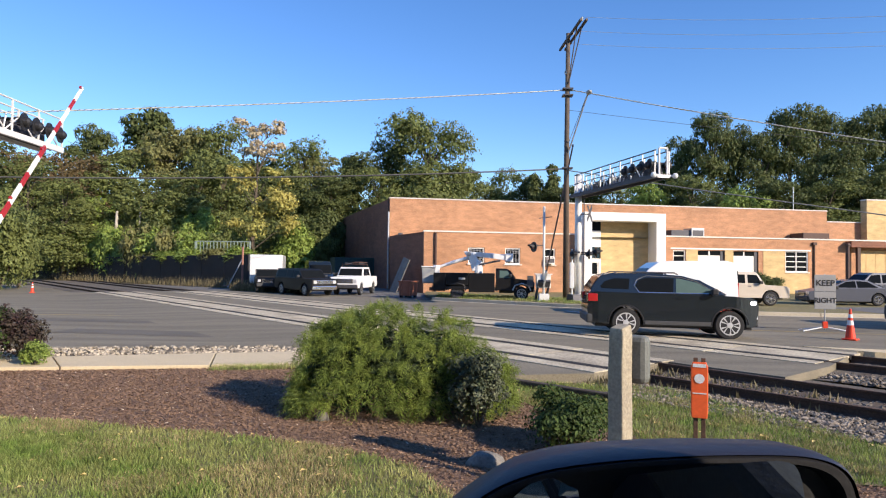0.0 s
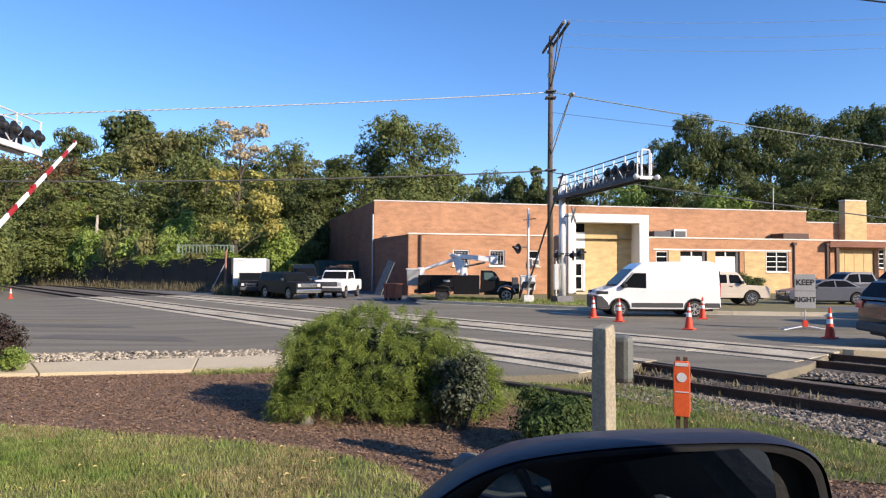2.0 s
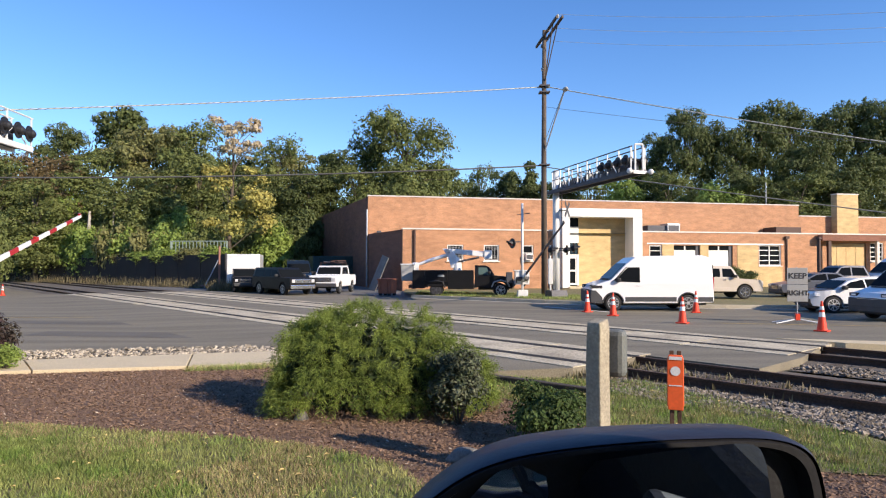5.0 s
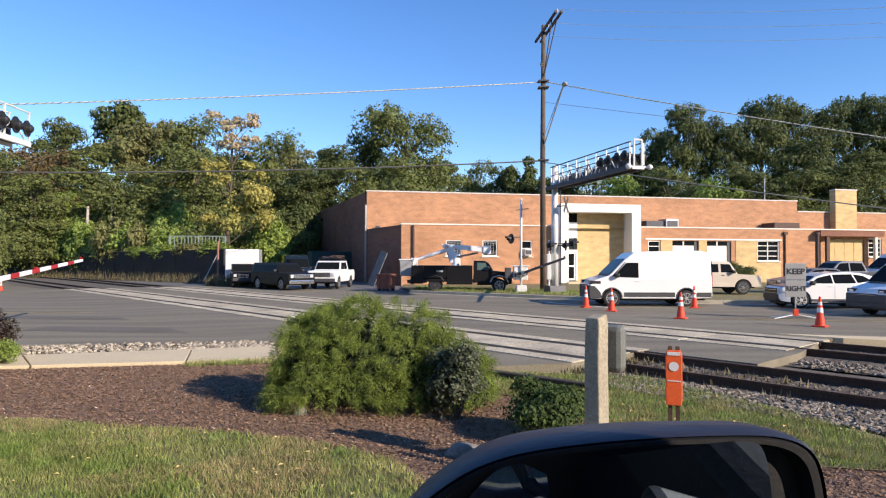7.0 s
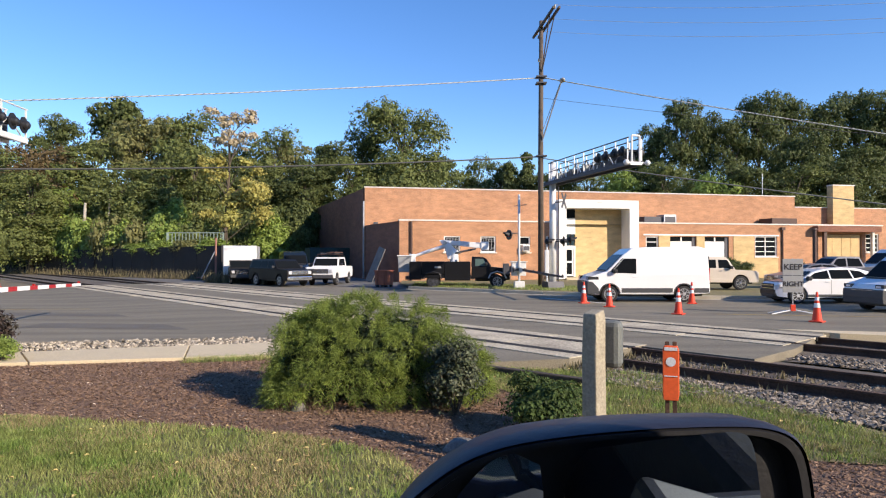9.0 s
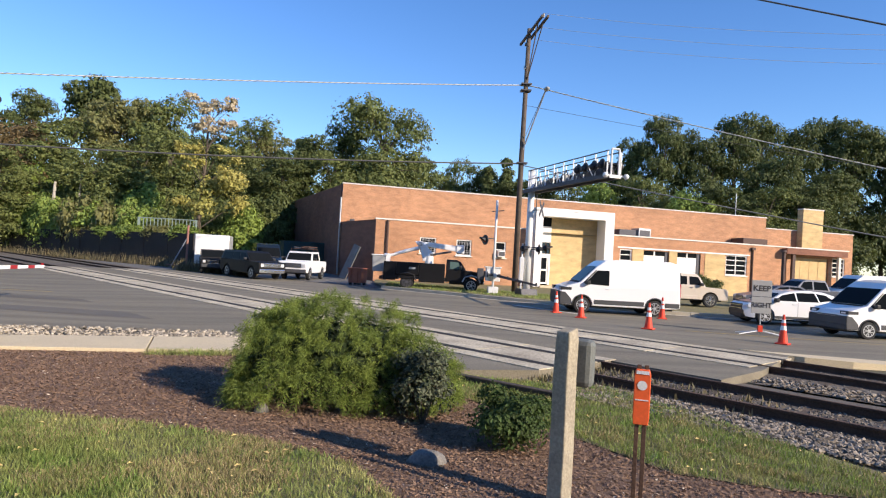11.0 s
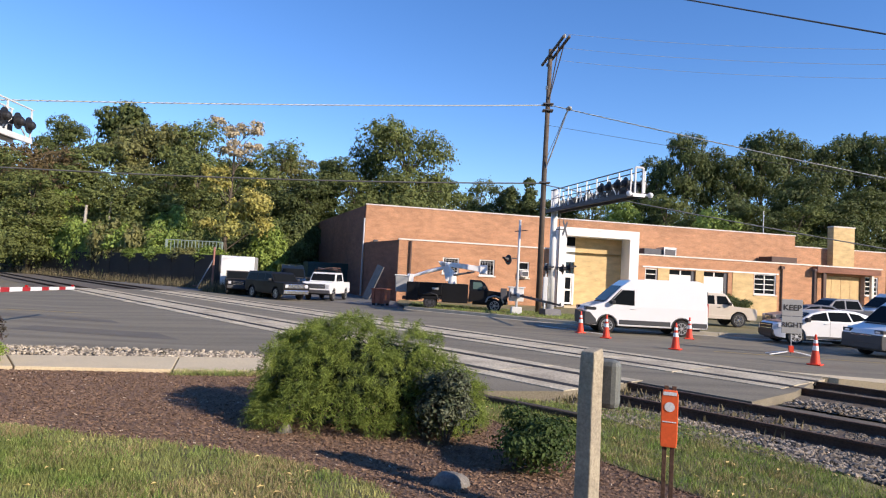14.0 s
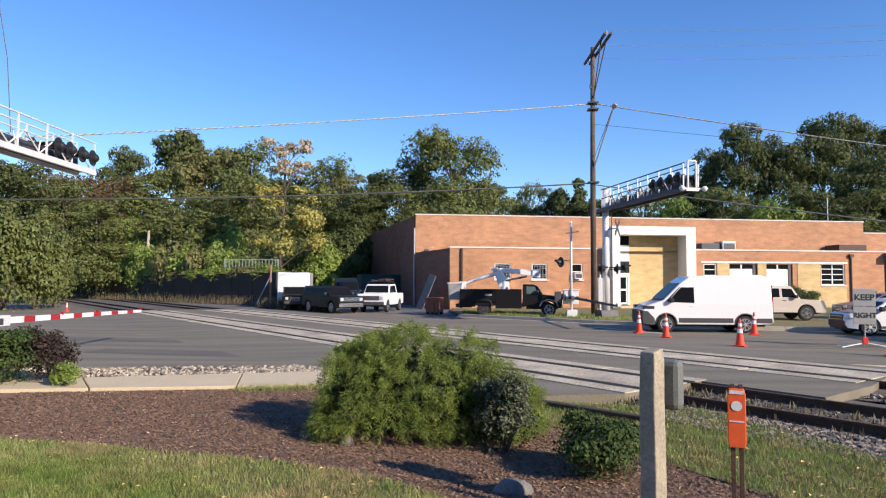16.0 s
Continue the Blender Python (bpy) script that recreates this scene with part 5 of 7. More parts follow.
def vehicle(name, label, category, m, W, body, cabin, windows, wheels, R, paint, belt, tumble=0.32, clear=0.28,
            shield=None, back=None, lights=(), trim="greytrim", rim="chrome", glass="glass", handles=(), mirrors=None, grille=None, rails=None, sill=None, plan=0.0, front_glass=None):
    v = empty(name, label, category, m=m)
    hw = W / 2
    bm = prism(bmesh.new(), arches(body, wheels, R, clear), -hw, hw, 0.04 if cabin else tumble, belt)
    nose, tail = max(p[0] for p in body), min(p[0] for p in body)
    if plan:
        for x in (nose - 0.75, nose - 0.5, nose - 0.3, nose - 0.15, tail + 0.3, tail + 0.15):
            bmesh.ops.bisect_plane(bm, geom=bm.verts[:] + bm.edges[:] + bm.faces[:], plane_co=(x, 0, 0), plane_no=(1, 0, 0))
        for w in bm.verts:
            w.co.y *= 1 - plan * max(0.0, 1 - (nose - w.co.x) / 0.75) ** 1.5 - 0.35 * plan * max(0.0, 1 - (w.co.x - tail) / 0.3) ** 1.5
    part("body", bm, paint, v, bevel=0.05)
    if cabin:
        part("cabin", prism(bmesh.new(), cabin, -hw + 0.04, hw - 0.04, tumble, belt), paint, v, bevel=0.06)
    inset = 0.04 if cabin else 0.0
    def sy(z, s):
        return s * (hw - inset - max(0.0, z - belt) * tumble + 0.006)
    for i, poly in enumerate(windows):
        for s in (-1, 1):
            quad_panel(v, "side_window", [(x, sy(z, s), z) for x, z in poly], (front_glass or glass) if i == 0 else glass, "tinted side window")
    for nm, seg in (("windshield", shield), ("rear_window", back)):
        if seg:
            (x0, z0), (x1, z1) = seg
            w0, w1 = sy(z0, 1) - 0.09, sy(z1, 1) - 0.09
            o = 0.03 if nm == "windshield" else -0.03
            quad_panel(v, nm, [(x0 + o, -w0, z0 + 0.02), (x0 + o, w0, z0 + 0.02), (x1 + o, w1, z1 + 0.02), (x1 + o, -w1, z1 + 0.02)], glass)
    for x in wheels:
        for s in (-1, 1):
            wheel(v, x, s * (hw - 0.13), R, s, rim)
    fx = max(p[0] for p in body)
    rx = min(p[0] for p in body)
    for kind, x0, x1, y0, y1, z0, z1, mt in lights:
        for s in (-1, 1):
            a, c = sorted((s * y0, s * y1))
            part(kind, B(x0, x1, a, c, z0, z1), mt, v, bevel=0.02)
    if grille:
        z0, z1, w, mt = grille
        g = part("grille", B(fx - 0.05, fx + 0.012, -w, w, z0, z1), mt, v, bevel=0.02)
        for i in range(3):
            z = z0 + (z1 - z0) * (i + 0.5) / 3
            part("grille_bar", B(fx + 0.012, fx + 0.022, -w * 0.95, w * 0.95, z - 0.012, z + 0.012), "chrome", g)
    for x, z in handles:
        for s in (-1, 1):
            part("door_handle", B(x - 0.09, x + 0.09, *sorted((s * hw, s * (hw + 0.03))), z - 0.015, z + 0.02), "chrome" if rim == "chrome" else paint, v)
    if mirrors:
        x, z = mirrors
        for s in (-1, 1):
            part("side_mirror", B(x - 0.08, x + 0.10, *sorted((s * (hw - 0.02), s * (hw + 0.2))), z - 0.09, z + 0.09), "black", v, bevel=0.04)
    if rails:
        x0, x1, z = rails
        for s in (-1, 1):
            y = s * (hw - (z - belt) * tumble - 0.12)
            part("roof_rail", T([(x0, y, z), (x0 - 0.1, y, z + 0.05), (x1 + 0.1, y, z + 0.05), (x1, y, z)], 0.022, 6), "darksteel", v)
    if sill:
        x0, x1, z0, z1 = sill
        for s in (-1, 1):
            part("side_cladding", B(x0, x1, *sorted((s * (hw - 0.02), s * (hw + 0.012))), z0, z1), trim, v, bevel=0.01)
    fw = hw * (1 - plan) - 0.06
    part("front_bumper", B(fx - 0.18, fx + 0.03, -fw, fw, clear, clear + 0.26), trim, v, bevel=0.05)
    part("rear_bumper", B(rx - 0.03, rx + 0.18, -hw + 0.06, hw - 0.06, clear + 0.02, clear + 0.28), trim, v, bevel=0.05)
    part("underbody", B(rx + 0.25, fx - 0.25, -hw + 0.28, hw - 0.28, clear - 0.08, clear + 0.2), "black", v)
    return v


suv = vehicle("suv", "dark navy three-row suv driving over the crossing", "car", pose(5.7, 19.3, 0.1, 0, 0, -18), 1.96,
    [(2.26, 0.34), (2.36, 0.56), (2.38, 0.90), (2.33, 1.07), (2.14, 1.15), (1.75, 1.19), (1.22, 1.22), (-2.28, 1.26), (-2.40, 1.12), (-2.44, 0.74), (-2.38, 0.40)],
    [(1.42, 1.19), (0.96, 1.46), (0.58, 1.65), (0.20, 1.75), (-0.7, 1.81), (-1.75, 1.79), (-2.06, 1.72), (-2.28, 1.45), (-2.38, 1.22)],
    [[(1.10, 1.28), (0.60, 1.56), (0.12, 1.67), (0.02, 1.67), (0.0, 1.27)], [(-0.07, 1.27), (-0.04, 1.67), (-0.80, 1.68), (-1.02, 1.60), (-1.10, 1.45), (-1.0, 1.28)], [(-1.30, 1.34), (-1.26, 1.64), (-1.7, 1.64), (-1.96, 1.55), (-2.08, 1.42), (-2.04, 1.36)]],
    (1.46, -1.37), 0.40, "navy", 1.24, 0.30, 0.34, shield=((1.36, 1.23), (0.64, 1.62)), back=((-2.34, 1.3), (-2.10, 1.66)),
    lights=(("headlight", 2.0, 2.24, 0.50, 0.78, 0.97, 1.06, "headlight_on"), ("tail_light", -2.435, -2.16, 0.62, 0.985, 0.98, 1.20, "tail"), ("fog_lamp", 2.20, 2.335, 0.48, 0.60, 0.54, 0.62, "lamp")),
    handles=((0.12, 1.12), (-0.92, 1.13)), mirrors=(1.0, 1.32), grille=(0.66, 1.0, 0.42, "black"), rails=(0.1, -1.7, 1.78), sill=(-0.85, 0.95, 0.36, 0.47), plan=0.45, rim="rim", front_glass="glass_teal_lit")
for s in (-1, 1):
    edge = [(1.14, 1.26), (0.58, 1.60), (0.12, 1.71), (-0.80, 1.73), (-1.06, 1.62), (-1.14, 1.45), (-1.02, 1.26), (1.14, 1.26)]
    part("chrome_trim", T([(x, s * (0.945 - max(0, z - 1.24) * 0.30), z) for x, z in edge], 0.014, 5), "chrome", suv, "bright chrome window trim")
    for xw in (1.46, -1.37):
        part("arch_trim", T([(xw + 0.49 * math.cos(a), s * 0.975, 0.40 + 0.49 * math.sin(a)) for a in np.linspace(0.05, math.pi - 0.05, 12)], 0.025, 5), "black", suv, "grey wheel arch trim")


def cargo_van(label, m, paint, L=6.0, H=2.55, group=""):
    f, r = L / 2, -L / 2
    v = vehicle("cargo_van", label, "van", m, 2.05,
        [(f - 0.06, 0.35), (f, 0.60), (f - 0.02, 0.98), (f - 0.18, 1.14), (f - 0.85, 1.36), (f - 1.55, 2.06), (f - 1.95, 2.36), (f - 2.5, H - 0.04), (r + 0.5, H), (r + 0.06, H - 0.12), (r, 0.5), (r + 0.03, 0.38)],
        None, [[(f - 1.05, 1.30), (f - 1.62, 1.92), (f - 2.15, 1.92), (f - 2.15, 1.26)]],
        (f - 0.98, r + 1.15), 0.36, paint, 1.2, 0.07, 0.34, shield=((f - 0.90, 1.40), (f - 1.62, 2.08)), back=((r + 0.01, 1.4), (r + 0.03, 2.0)),
        lights=(("headlight", f - 0.50, f - 0.03, 0.60, 1.028, 0.98, 1.13, "black"), ("headlight_lens", f - 0.34, f - 0.015, 0.66, 0.9, 1.0, 1.09, "lamp"), ("tail_light", r - 0.01, r + 0.08, 0.9, 1.0, 0.9, 1.5, "tail")),
        handles=((f - 2.1, 1.12),), mirrors=(f - 1.2, 1.36), grille=(0.62, 0.94, 0.55, "black"), sill=(r + 1.65, f - 1.5, 0.42, 0.62), rim="galv")
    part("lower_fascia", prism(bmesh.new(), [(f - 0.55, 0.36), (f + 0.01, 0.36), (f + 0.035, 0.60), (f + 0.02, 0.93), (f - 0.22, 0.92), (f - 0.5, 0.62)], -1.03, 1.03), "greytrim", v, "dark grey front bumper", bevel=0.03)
    part("wiper_cowl", B(f - 0.98, f - 0.80, -0.8, 0.8, 1.33, 1.40), "black", v, bevel=0.03)
    for s in (-1, 1):
        part("rear_cladding", B(r + 0.05, r + 0.70, *sorted((s * 1.0, s * 1.038)), 0.42, 0.62), "greytrim", v, bevel=0.01)
        for xw in (f - 0.98, r + 1.15):
            part("arch_trim", T([(xw + 0.45 * math.cos(a), s * 1.02, 0.36 + 0.45 * math.sin(a)) for a in np.linspace(0.1, math.pi - 0.1, 12)], 0.03, 5), "greytrim", v)
        part("quarter_glass", prism(bmesh.new(), [(f - 0.98, 1.34), (f - 1.55, 1.94), (f - 1.60, 1.94), (f - 1.08, 1.34)], *sorted((s * 0.99, s * 1.03)), 0.07, 1.2), "black", v)
    return v


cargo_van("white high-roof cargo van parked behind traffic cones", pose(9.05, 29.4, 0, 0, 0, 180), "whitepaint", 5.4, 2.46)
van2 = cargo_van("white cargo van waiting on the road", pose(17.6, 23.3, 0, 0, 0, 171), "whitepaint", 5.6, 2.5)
van2.scale = (0.92, 0.95, 0.88)

crossover = vehicle("crossover", "white compact crossover with shade painted on its front, stopping on the road", "car", pose(15.7, 27.4, 0, 0, 0, 180), 1.82,
    [(2.12, 0.30), (2.24, 0.52), (2.22, 0.78), (2.02, 0.90), (1.15, 1.00), (-2.10, 1.06), (-2.22, 0.90), (-2.26, 0.55), (-2.20, 0.36)],
    [(1.32, 0.98), (0.72, 1.34), (0.25, 1.48), (-0.5, 1.55), (-1.2, 1.51), (-1.75, 1.36), (-2.18, 1.04)],
    [[(1.0, 1.06), (0.62, 1.30), (0.08, 1.42), (0.02, 1.06)], [(-0.05, 1.06), (0.0, 1.43), (-0.80, 1.45), (-0.95, 1.07)], [(-1.02, 1.08), (-0.88, 1.44), (-1.3, 1.38), (-1.62, 1.18)]],
    (1.38, -1.32), 0.35, "whitepaint", 1.04, 0.33, 0.26, shield=((1.24, 1.02), (0.70, 1.35)), back=((-2.08, 1.10), (-1.72, 1.37)),
    lights=(("headlight", 1.72, 2.10, 0.48, 0.80, 0.70, 0.84, "lamp"), ("tail_light", -2.26, -2.02, 0.6, 0.915, 0.86, 1.0, "tail")),
    handles=((0.12, 0.94), (-0.9, 0.95)), mirrors=(0.95, 1.08), grille=(0.44, 0.84, 0.54, "black"), rim="rim", plan=0.32)
# black bumper and dark bonnet panel put the shaded front into colour
part("lower_fascia", prism(bmesh.new(), [(1.95, 0.28), (2.20, 0.28), (2.275, 0.40), (2.265, 0.60), (1.98, 0.56)], -0.64, 0.64), "black", crossover, "black lower front bumper, also standing for shade", bevel=0.03)
quad_panel(crossover, "hood", [(1.22, -0.74, 1.012), (1.22, 0.74, 1.012), (1.98, 0.56, 0.922), (1.98, -0.56, 0.922)], "slate", "bonnet panel with its shade painted dark", 0.012)
for s in (-1, 1):
    part("door_cladding", B(-0.92, 0.98, *sorted((s * 0.89, s * 0.918)), 0.28, 0.40), "greytrim", crossover, bevel=0.01)
    part("door_line", B(-0.03, -0.02, *sorted((s * 0.905, s * 0.913)), 0.42, 1.02), "black", crossover)

vehicle("large_suv", "tan and white full-size suv parked on the strip", "car", pose(14.65, 36.6, 0.16, 0, 0, 0), 1.98,
    [(2.70, 0.42), (2.78, 0.62), (2.76, 0.98), (2.64, 1.06), (1.45, 1.13), (-2.6, 1.16), (-2.68, 1.0), (-2.66, 0.5)],
    [(1.52, 1.12), (1.16, 1.70), (1.02, 1.82), (-2.40, 1.84), (-2.62, 1.16)],
    [[(1.30, 1.22), (1.08, 1.66), (0.58, 1.68), (0.58, 1.22)], [(0.44, 1.22), (0.44, 1.68), (-0.42, 1.68), (-0.42, 1.22)], [(-0.58, 1.22), (-0.58, 1.68), (-2.2, 1.68), (-2.38, 1.22)]],
    (1.78, -1.62), 0.39, "tanpaint", 1.15, 0.20, 0.42, shield=((1.46, 1.19), (1.17, 1.67)), back=((-2.6, 1.28), (-2.45, 1.75)),
    lights=(("headlight", 2.58, 2.79, 0.6, 0.97, 0.80, 0.98, "lamp"), ("tail_light", -2.69, -2.55, 0.8, 0.98, 0.85, 1.3, "tail")), handles=((0.66, 1.06), (-0.32, 1.06)), mirrors=(1.2, 1.26), grille=(0.70, 0.96, 0.55, "chrome"), sill=(-1.0, 1.2, 0.42, 0.62), trim="tanpaint")

vehicle("pickup", "slate grey crew-cab pickup parked by the building", "car", pose(25.6, 41.5, 0.16, 0, 0, 180), 1.98,
    [(2.75, 0.45), (2.8, 0.7), (2.78, 1.05), (1.4, 1.15), (-0.9, 1.18), (-0.95, 1.2), (-2.8, 1.18), (-2.82, 0.55)],
    [(1.5, 1.14), (0.85, 1.75), (0.6, 1.86), (-0.65, 1.85), (-0.95, 1.16)],
    [[(1.15, 1.23), (0.8, 1.70), (0.25, 1.74), (0.25, 1.23)], [(0.15, 1.23), (0.15, 1.74), (-0.6, 1.72), (-0.78, 1.23)]],
    (1.8, -1.75), 0.39, "slate", 1.16, 0.22, 0.42, shield=((1.42, 1.2), (0.9, 1.70)), back=((-0.94, 1.25), (-0.72, 1.72)),
    lights=(("headlight", 2.6, 2.81, 0.6, 0.97, 0.85, 1.02, "lamp"), ("tail_light", -2.83, -2.7, 0.85, 0.985, 0.8, 1.15, "tail")), handles=((0.3, 1.08),), mirrors=(1.1, 1.28), grille=(0.7, 1.0, 0.55, "black"))

vehicle("sedan", "dark grey sedan parked by the building", "car", pose(21.8, 38.2, 0.16, 0, 0, 176), 1.82,
    [(2.3, 0.3), (2.36, 0.5), (2.32, 0.75), (1.2, 0.95), (-1.7, 0.98), (-2.3, 0.93), (-2.36, 0.5), (-2.3, 0.35)],
    [(1.3, 0.93), (0.35, 1.38), (-0.2, 1.46), (-0.9, 1.42), (-1.75, 0.97)],
    [[(0.95, 1.0), (0.3, 1.32), (-0.2, 1.37), (-0.22, 1.0)], [(-0.3, 1.0), (-0.28, 1.37), (-0.85, 1.34), (-1.4, 1.02)]],
    (1.42, -1.38), 0.33, "slate", 0.96, 0.35, 0.22, shield=((1.22, 0.97), (0.4, 1.35)), back=((-1.68, 1.0), (-0.98, 1.38)),
    lights=(("headlight", 2.05, 2.37, 0.55, 0.9, 0.62, 0.75, "lamp"), ("tail_light", -2.37, -2.2, 0.55, 0.9, 0.72, 0.9, "tail")), mirrors=(0.9, 1.0), grille=(0.45, 0.68, 0.45, "black"))
cargo_van("dark blue van parked behind the white trailer", pose(-13.1, 56.5, 0.02, 0, 0, -70), "navy", 5.2, 2.5)
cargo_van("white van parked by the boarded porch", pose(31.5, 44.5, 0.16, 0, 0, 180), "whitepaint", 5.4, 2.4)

vehicle("old_suv", "black old full-size suv with a chrome grille in the yard", "car", pose(-11.3, 44.6, 0.02, 0, 0, -46), 1.98,
    [(2.55, 0.42), (2.62, 0.65), (2.62, 1.08), (2.5, 1.14), (1.15, 1.17), (-2.55, 1.2), (-2.62, 1.0), (-2.6, 0.5)],
    [(1.3, 1.16), (0.8, 1.70), (0.6, 1.80), (-2.35, 1.82), (-2.58, 1.2)],
    [[(1.0, 1.24), (0.7, 1.66), (0.05, 1.69), (0.05, 1.24)], [(-0.05, 1.24), (-0.05, 1.69), (-0.9, 1.69), (-0.9, 1.24)], [(-1.0, 1.24), (-1.0, 1.69), (-2.2, 1.68), (-2.35, 1.24)]],
    (1.62, -1.6), 0.39, "blackpaint", 1.18, 0.18, 0.42, shield=((1.22, 1.22), (0.82, 1.66)),
    lights=(("headlight", 2.58, 2.64, 0.62, 0.86, 0.82, 1.04, "lamp"),), handles=((0.2, 1.08),), mirrors=(0.95, 1.3), grille=(0.80, 1.06, 0.6, "chrome"), trim="chrome", rim="galv")

wt = vehicle("old_truck", "white old pickup truck with a roof rack in the yard", "car", pose(-8.2, 46.8, 0.02, 0, 0, -97), 1.98,
    [(2.35, 0.5), (2.42, 0.75), (2.42, 1.2), (2.3, 1.27), (1.1, 1.3), (-2.5, 1.3), (-2.55, 1.0), (-2.52, 0.55)],
    [(1.2, 1.28), (0.8, 1.84), (0.6, 1.95), (-0.75, 1.96), (-0.95, 1.3)],
    [[(0.95, 1.36), (0.7, 1.82), (-0.5, 1.84), (-0.6, 1.36)]],
    (1.5, -1.6), 0.40, "whitepaint", 1.3, 0.14, 0.48, shield=((1.14, 1.34), (0.82, 1.82)),
    lights=(("headlight", 2.38, 2.44, 0.62, 0.86, 0.86, 1.1, "lamp"),), mirrors=(0.9, 1.45), grille=(0.82, 1.14, 0.6, "darksteel"), trim="darksteel", rim="galv")
for x in (-0.5, 0.5):
    part("rack_bar", T([(x, -0.8, 1.95), (x, -0.8, 2.15), (x, 0.8, 2.15), (x, 0.8, 1.95)], 0.03, 6), "pipe", wt, "dark red roof rack bar")
for y in (-0.5, 0.0, 0.5):
    part("rack_rail", T([(-0.7, y, 2.2), (0.7, y, 2.25)], 0.04, 6), "darksteel" if y else "pipe", wt)
part("ladder", B(-1.2, 0.9, 0.2, 0.6, 2.26, 2.34), "pipe", wt, bevel=0.02)

vehicle("small_offroader", "dark green open off-road car parked behind the suv", "car", pose(-15.2, 48.4, 0.02, 0, 0, -70), 1.7,
    [(1.8, 0.45), (1.85, 0.65), (1.85, 1.05), (0.7, 1.12), (-1.7, 1.12), (-1.8, 0.9), (-1.78, 0.5)],
    [(0.75, 1.10), (0.6, 1.7), (-1.6, 1.72), (-1.7, 1.1)], [[(0.55, 1.2), (0.5, 1.6), (-0.3, 1.6), (-0.3, 1.2)]], (1.2, -1.15), 0.38, "blackpaint", 1.12, 0.06, 0.45,
    shield=((0.72, 1.18), (0.62, 1.62)), lights=(("headlight", 1.8, 1.87, 0.5, 0.7, 0.78, 0.98, "lamp"),), grille=(0.7, 1.0, 0.4, "black"), rim="galv")

tr = empty("box_trailer", "white enclosed box trailer in the yard", "trailer", m=pose(-16.35, 52.5, 0.02, 0, 0, -78))
part("box", B(-2.0, 2.0, -1.25, 1.25, 0.55, 2.85), "whitepaint", tr, bevel=0.06)
for s in (-1, 1):
    part("wheel", T([(-0.2, s * 1.0, 0.34), (-0.2, s * 1.22, 0.34)], 0.34, 18), "rubber", tr)
part("drawbar", T([(2.0, 0, 0.5), (3.1, 0, 0.5)], 0.06, 6), "darksteel", tr)
part("jack", T([(2.9, 0, 0.0), (2.9, 0, 0.7)], 0.04, 6), "darksteel", tr)
part("door_frame", B(1.998, 2.02, -1.1, 1.1, 0.65, 2.7), "white", tr)

# utility truck with its aerial boom
ut = vehicle("utility_truck", "black utility truck with a white aerial bucket boom", "truck", pose(1.05, 40.6, 0.08, 0, 0, -2), 2.05,
    [(3.0, 0.5), (3.08, 0.75), (3.06, 1.12), (2.9, 1.2), (1.95, 1.30), (0.75, 1.32), (0.7, 0.6)],
    [(1.95, 1.28), (1.6, 1.80), (1.4, 1.92), (0.75, 1.93), (0.72, 1.3)],
    [[(1.7, 1.36), (1.45, 1.78), (0.95, 1.80), (0.95, 1.36)]], (2.3, ), 0.41, "blackpaint", 1.3, 0.14, 0.5, shield=((1.9, 1.34), (1.58, 1.80)),
    lights=(("headlight", 2.95, 3.1, 0.62, 0.98, 0.9, 1.08, "lamp"),), mirrors=(1.6, 1.5), grille=(0.8, 1.1, 0.55, "black"), trim="chrome", rim="rim", front_glass="glass_teal_lit")
part("flatbed", B(-3.1, 0.66, -1.02, 1.02, 0.62, 0.80), "blackpaint", ut, bevel=0.02)
for s in (-1, 1):
    part("tool_box", B(-3.1, -2.35, *sorted((s * 0.55, s * 1.04)), 0.50, 1.62), "blackpaint", ut, "black side locker", bevel=0.02)
    part("tool_box", B(-2.33, -0.95, *sorted((s * 0.55, s * 1.04)), 0.86, 1.62), "blackpaint", ut, "black side locker", bevel=0.02)
    part("tool_box", B(-0.93, 0.66, *sorted((s * 0.55, s * 1.04)), 0.46, 1.62), "blackpaint", ut, "black side locker", bevel=0.02)
    wheel(ut, -1.65, s * 0.80, 0.41, s, "darksteel", 0.3)
    part("fender", T([(-2.2, s * 1.03, 0.55), (-2.05, s * 1.03, 0.9), (-1.65, s * 1.03, 1.0), (-1.25, s * 1.03, 0.9), (-1.1, s * 1.03, 0.55)], 0.04, 6), "black", ut)
    part("wheel_flare", T([(1.75, s * 1.03, 0.6), (1.9, s * 1.03, 0.9), (2.3, s * 1.03, 1.02), (2.7, s * 1.03, 0.9), (2.85, s * 1.03, 0.6)], 0.05, 6), "galv", ut, "pale wheel flare")
    part("decal", B(-1.55, -1.15, *sorted((s * 1.042, s * 1.046)), 1.22, 1.34), "signgrey", ut)
part("deck", B(-3.1, 0.6, -0.54, 0.54, 0.8, 0.95), "darksteel", ut)
part("pedestal", T([(-0.35, 0, 0.95), (-0.35, 0, 2.35)], [0.30, 0.24], 14), "whitepaint", ut, "white boom pedestal")
part("lower_boom", prism(bmesh.new(), [(-0.75, 1.75), (-0.15, 1.75), (-0.25, 2.35), (-0.80, 2.96), (-1.32, 2.96), (-0.95, 2.5)], -0.18, 0.18), "whitepaint", ut, "white lower boom", bevel=0.03)
part("knuckle", T([(-0.95, -0.25, 2.80), (-0.95, 0.25, 2.80)], 0.13, 12), "galv", ut)
part("upper_boom", prism(bmesh.new(), [(-1.25, 2.98), (-1.15, 2.72), (-0.2, 2.62), (1.5, 2.42), (1.55, 2.78), (0.3, 2.88)], -0.15, 0.15), "whitepaint", ut, "white upper boom", bevel=0.03)
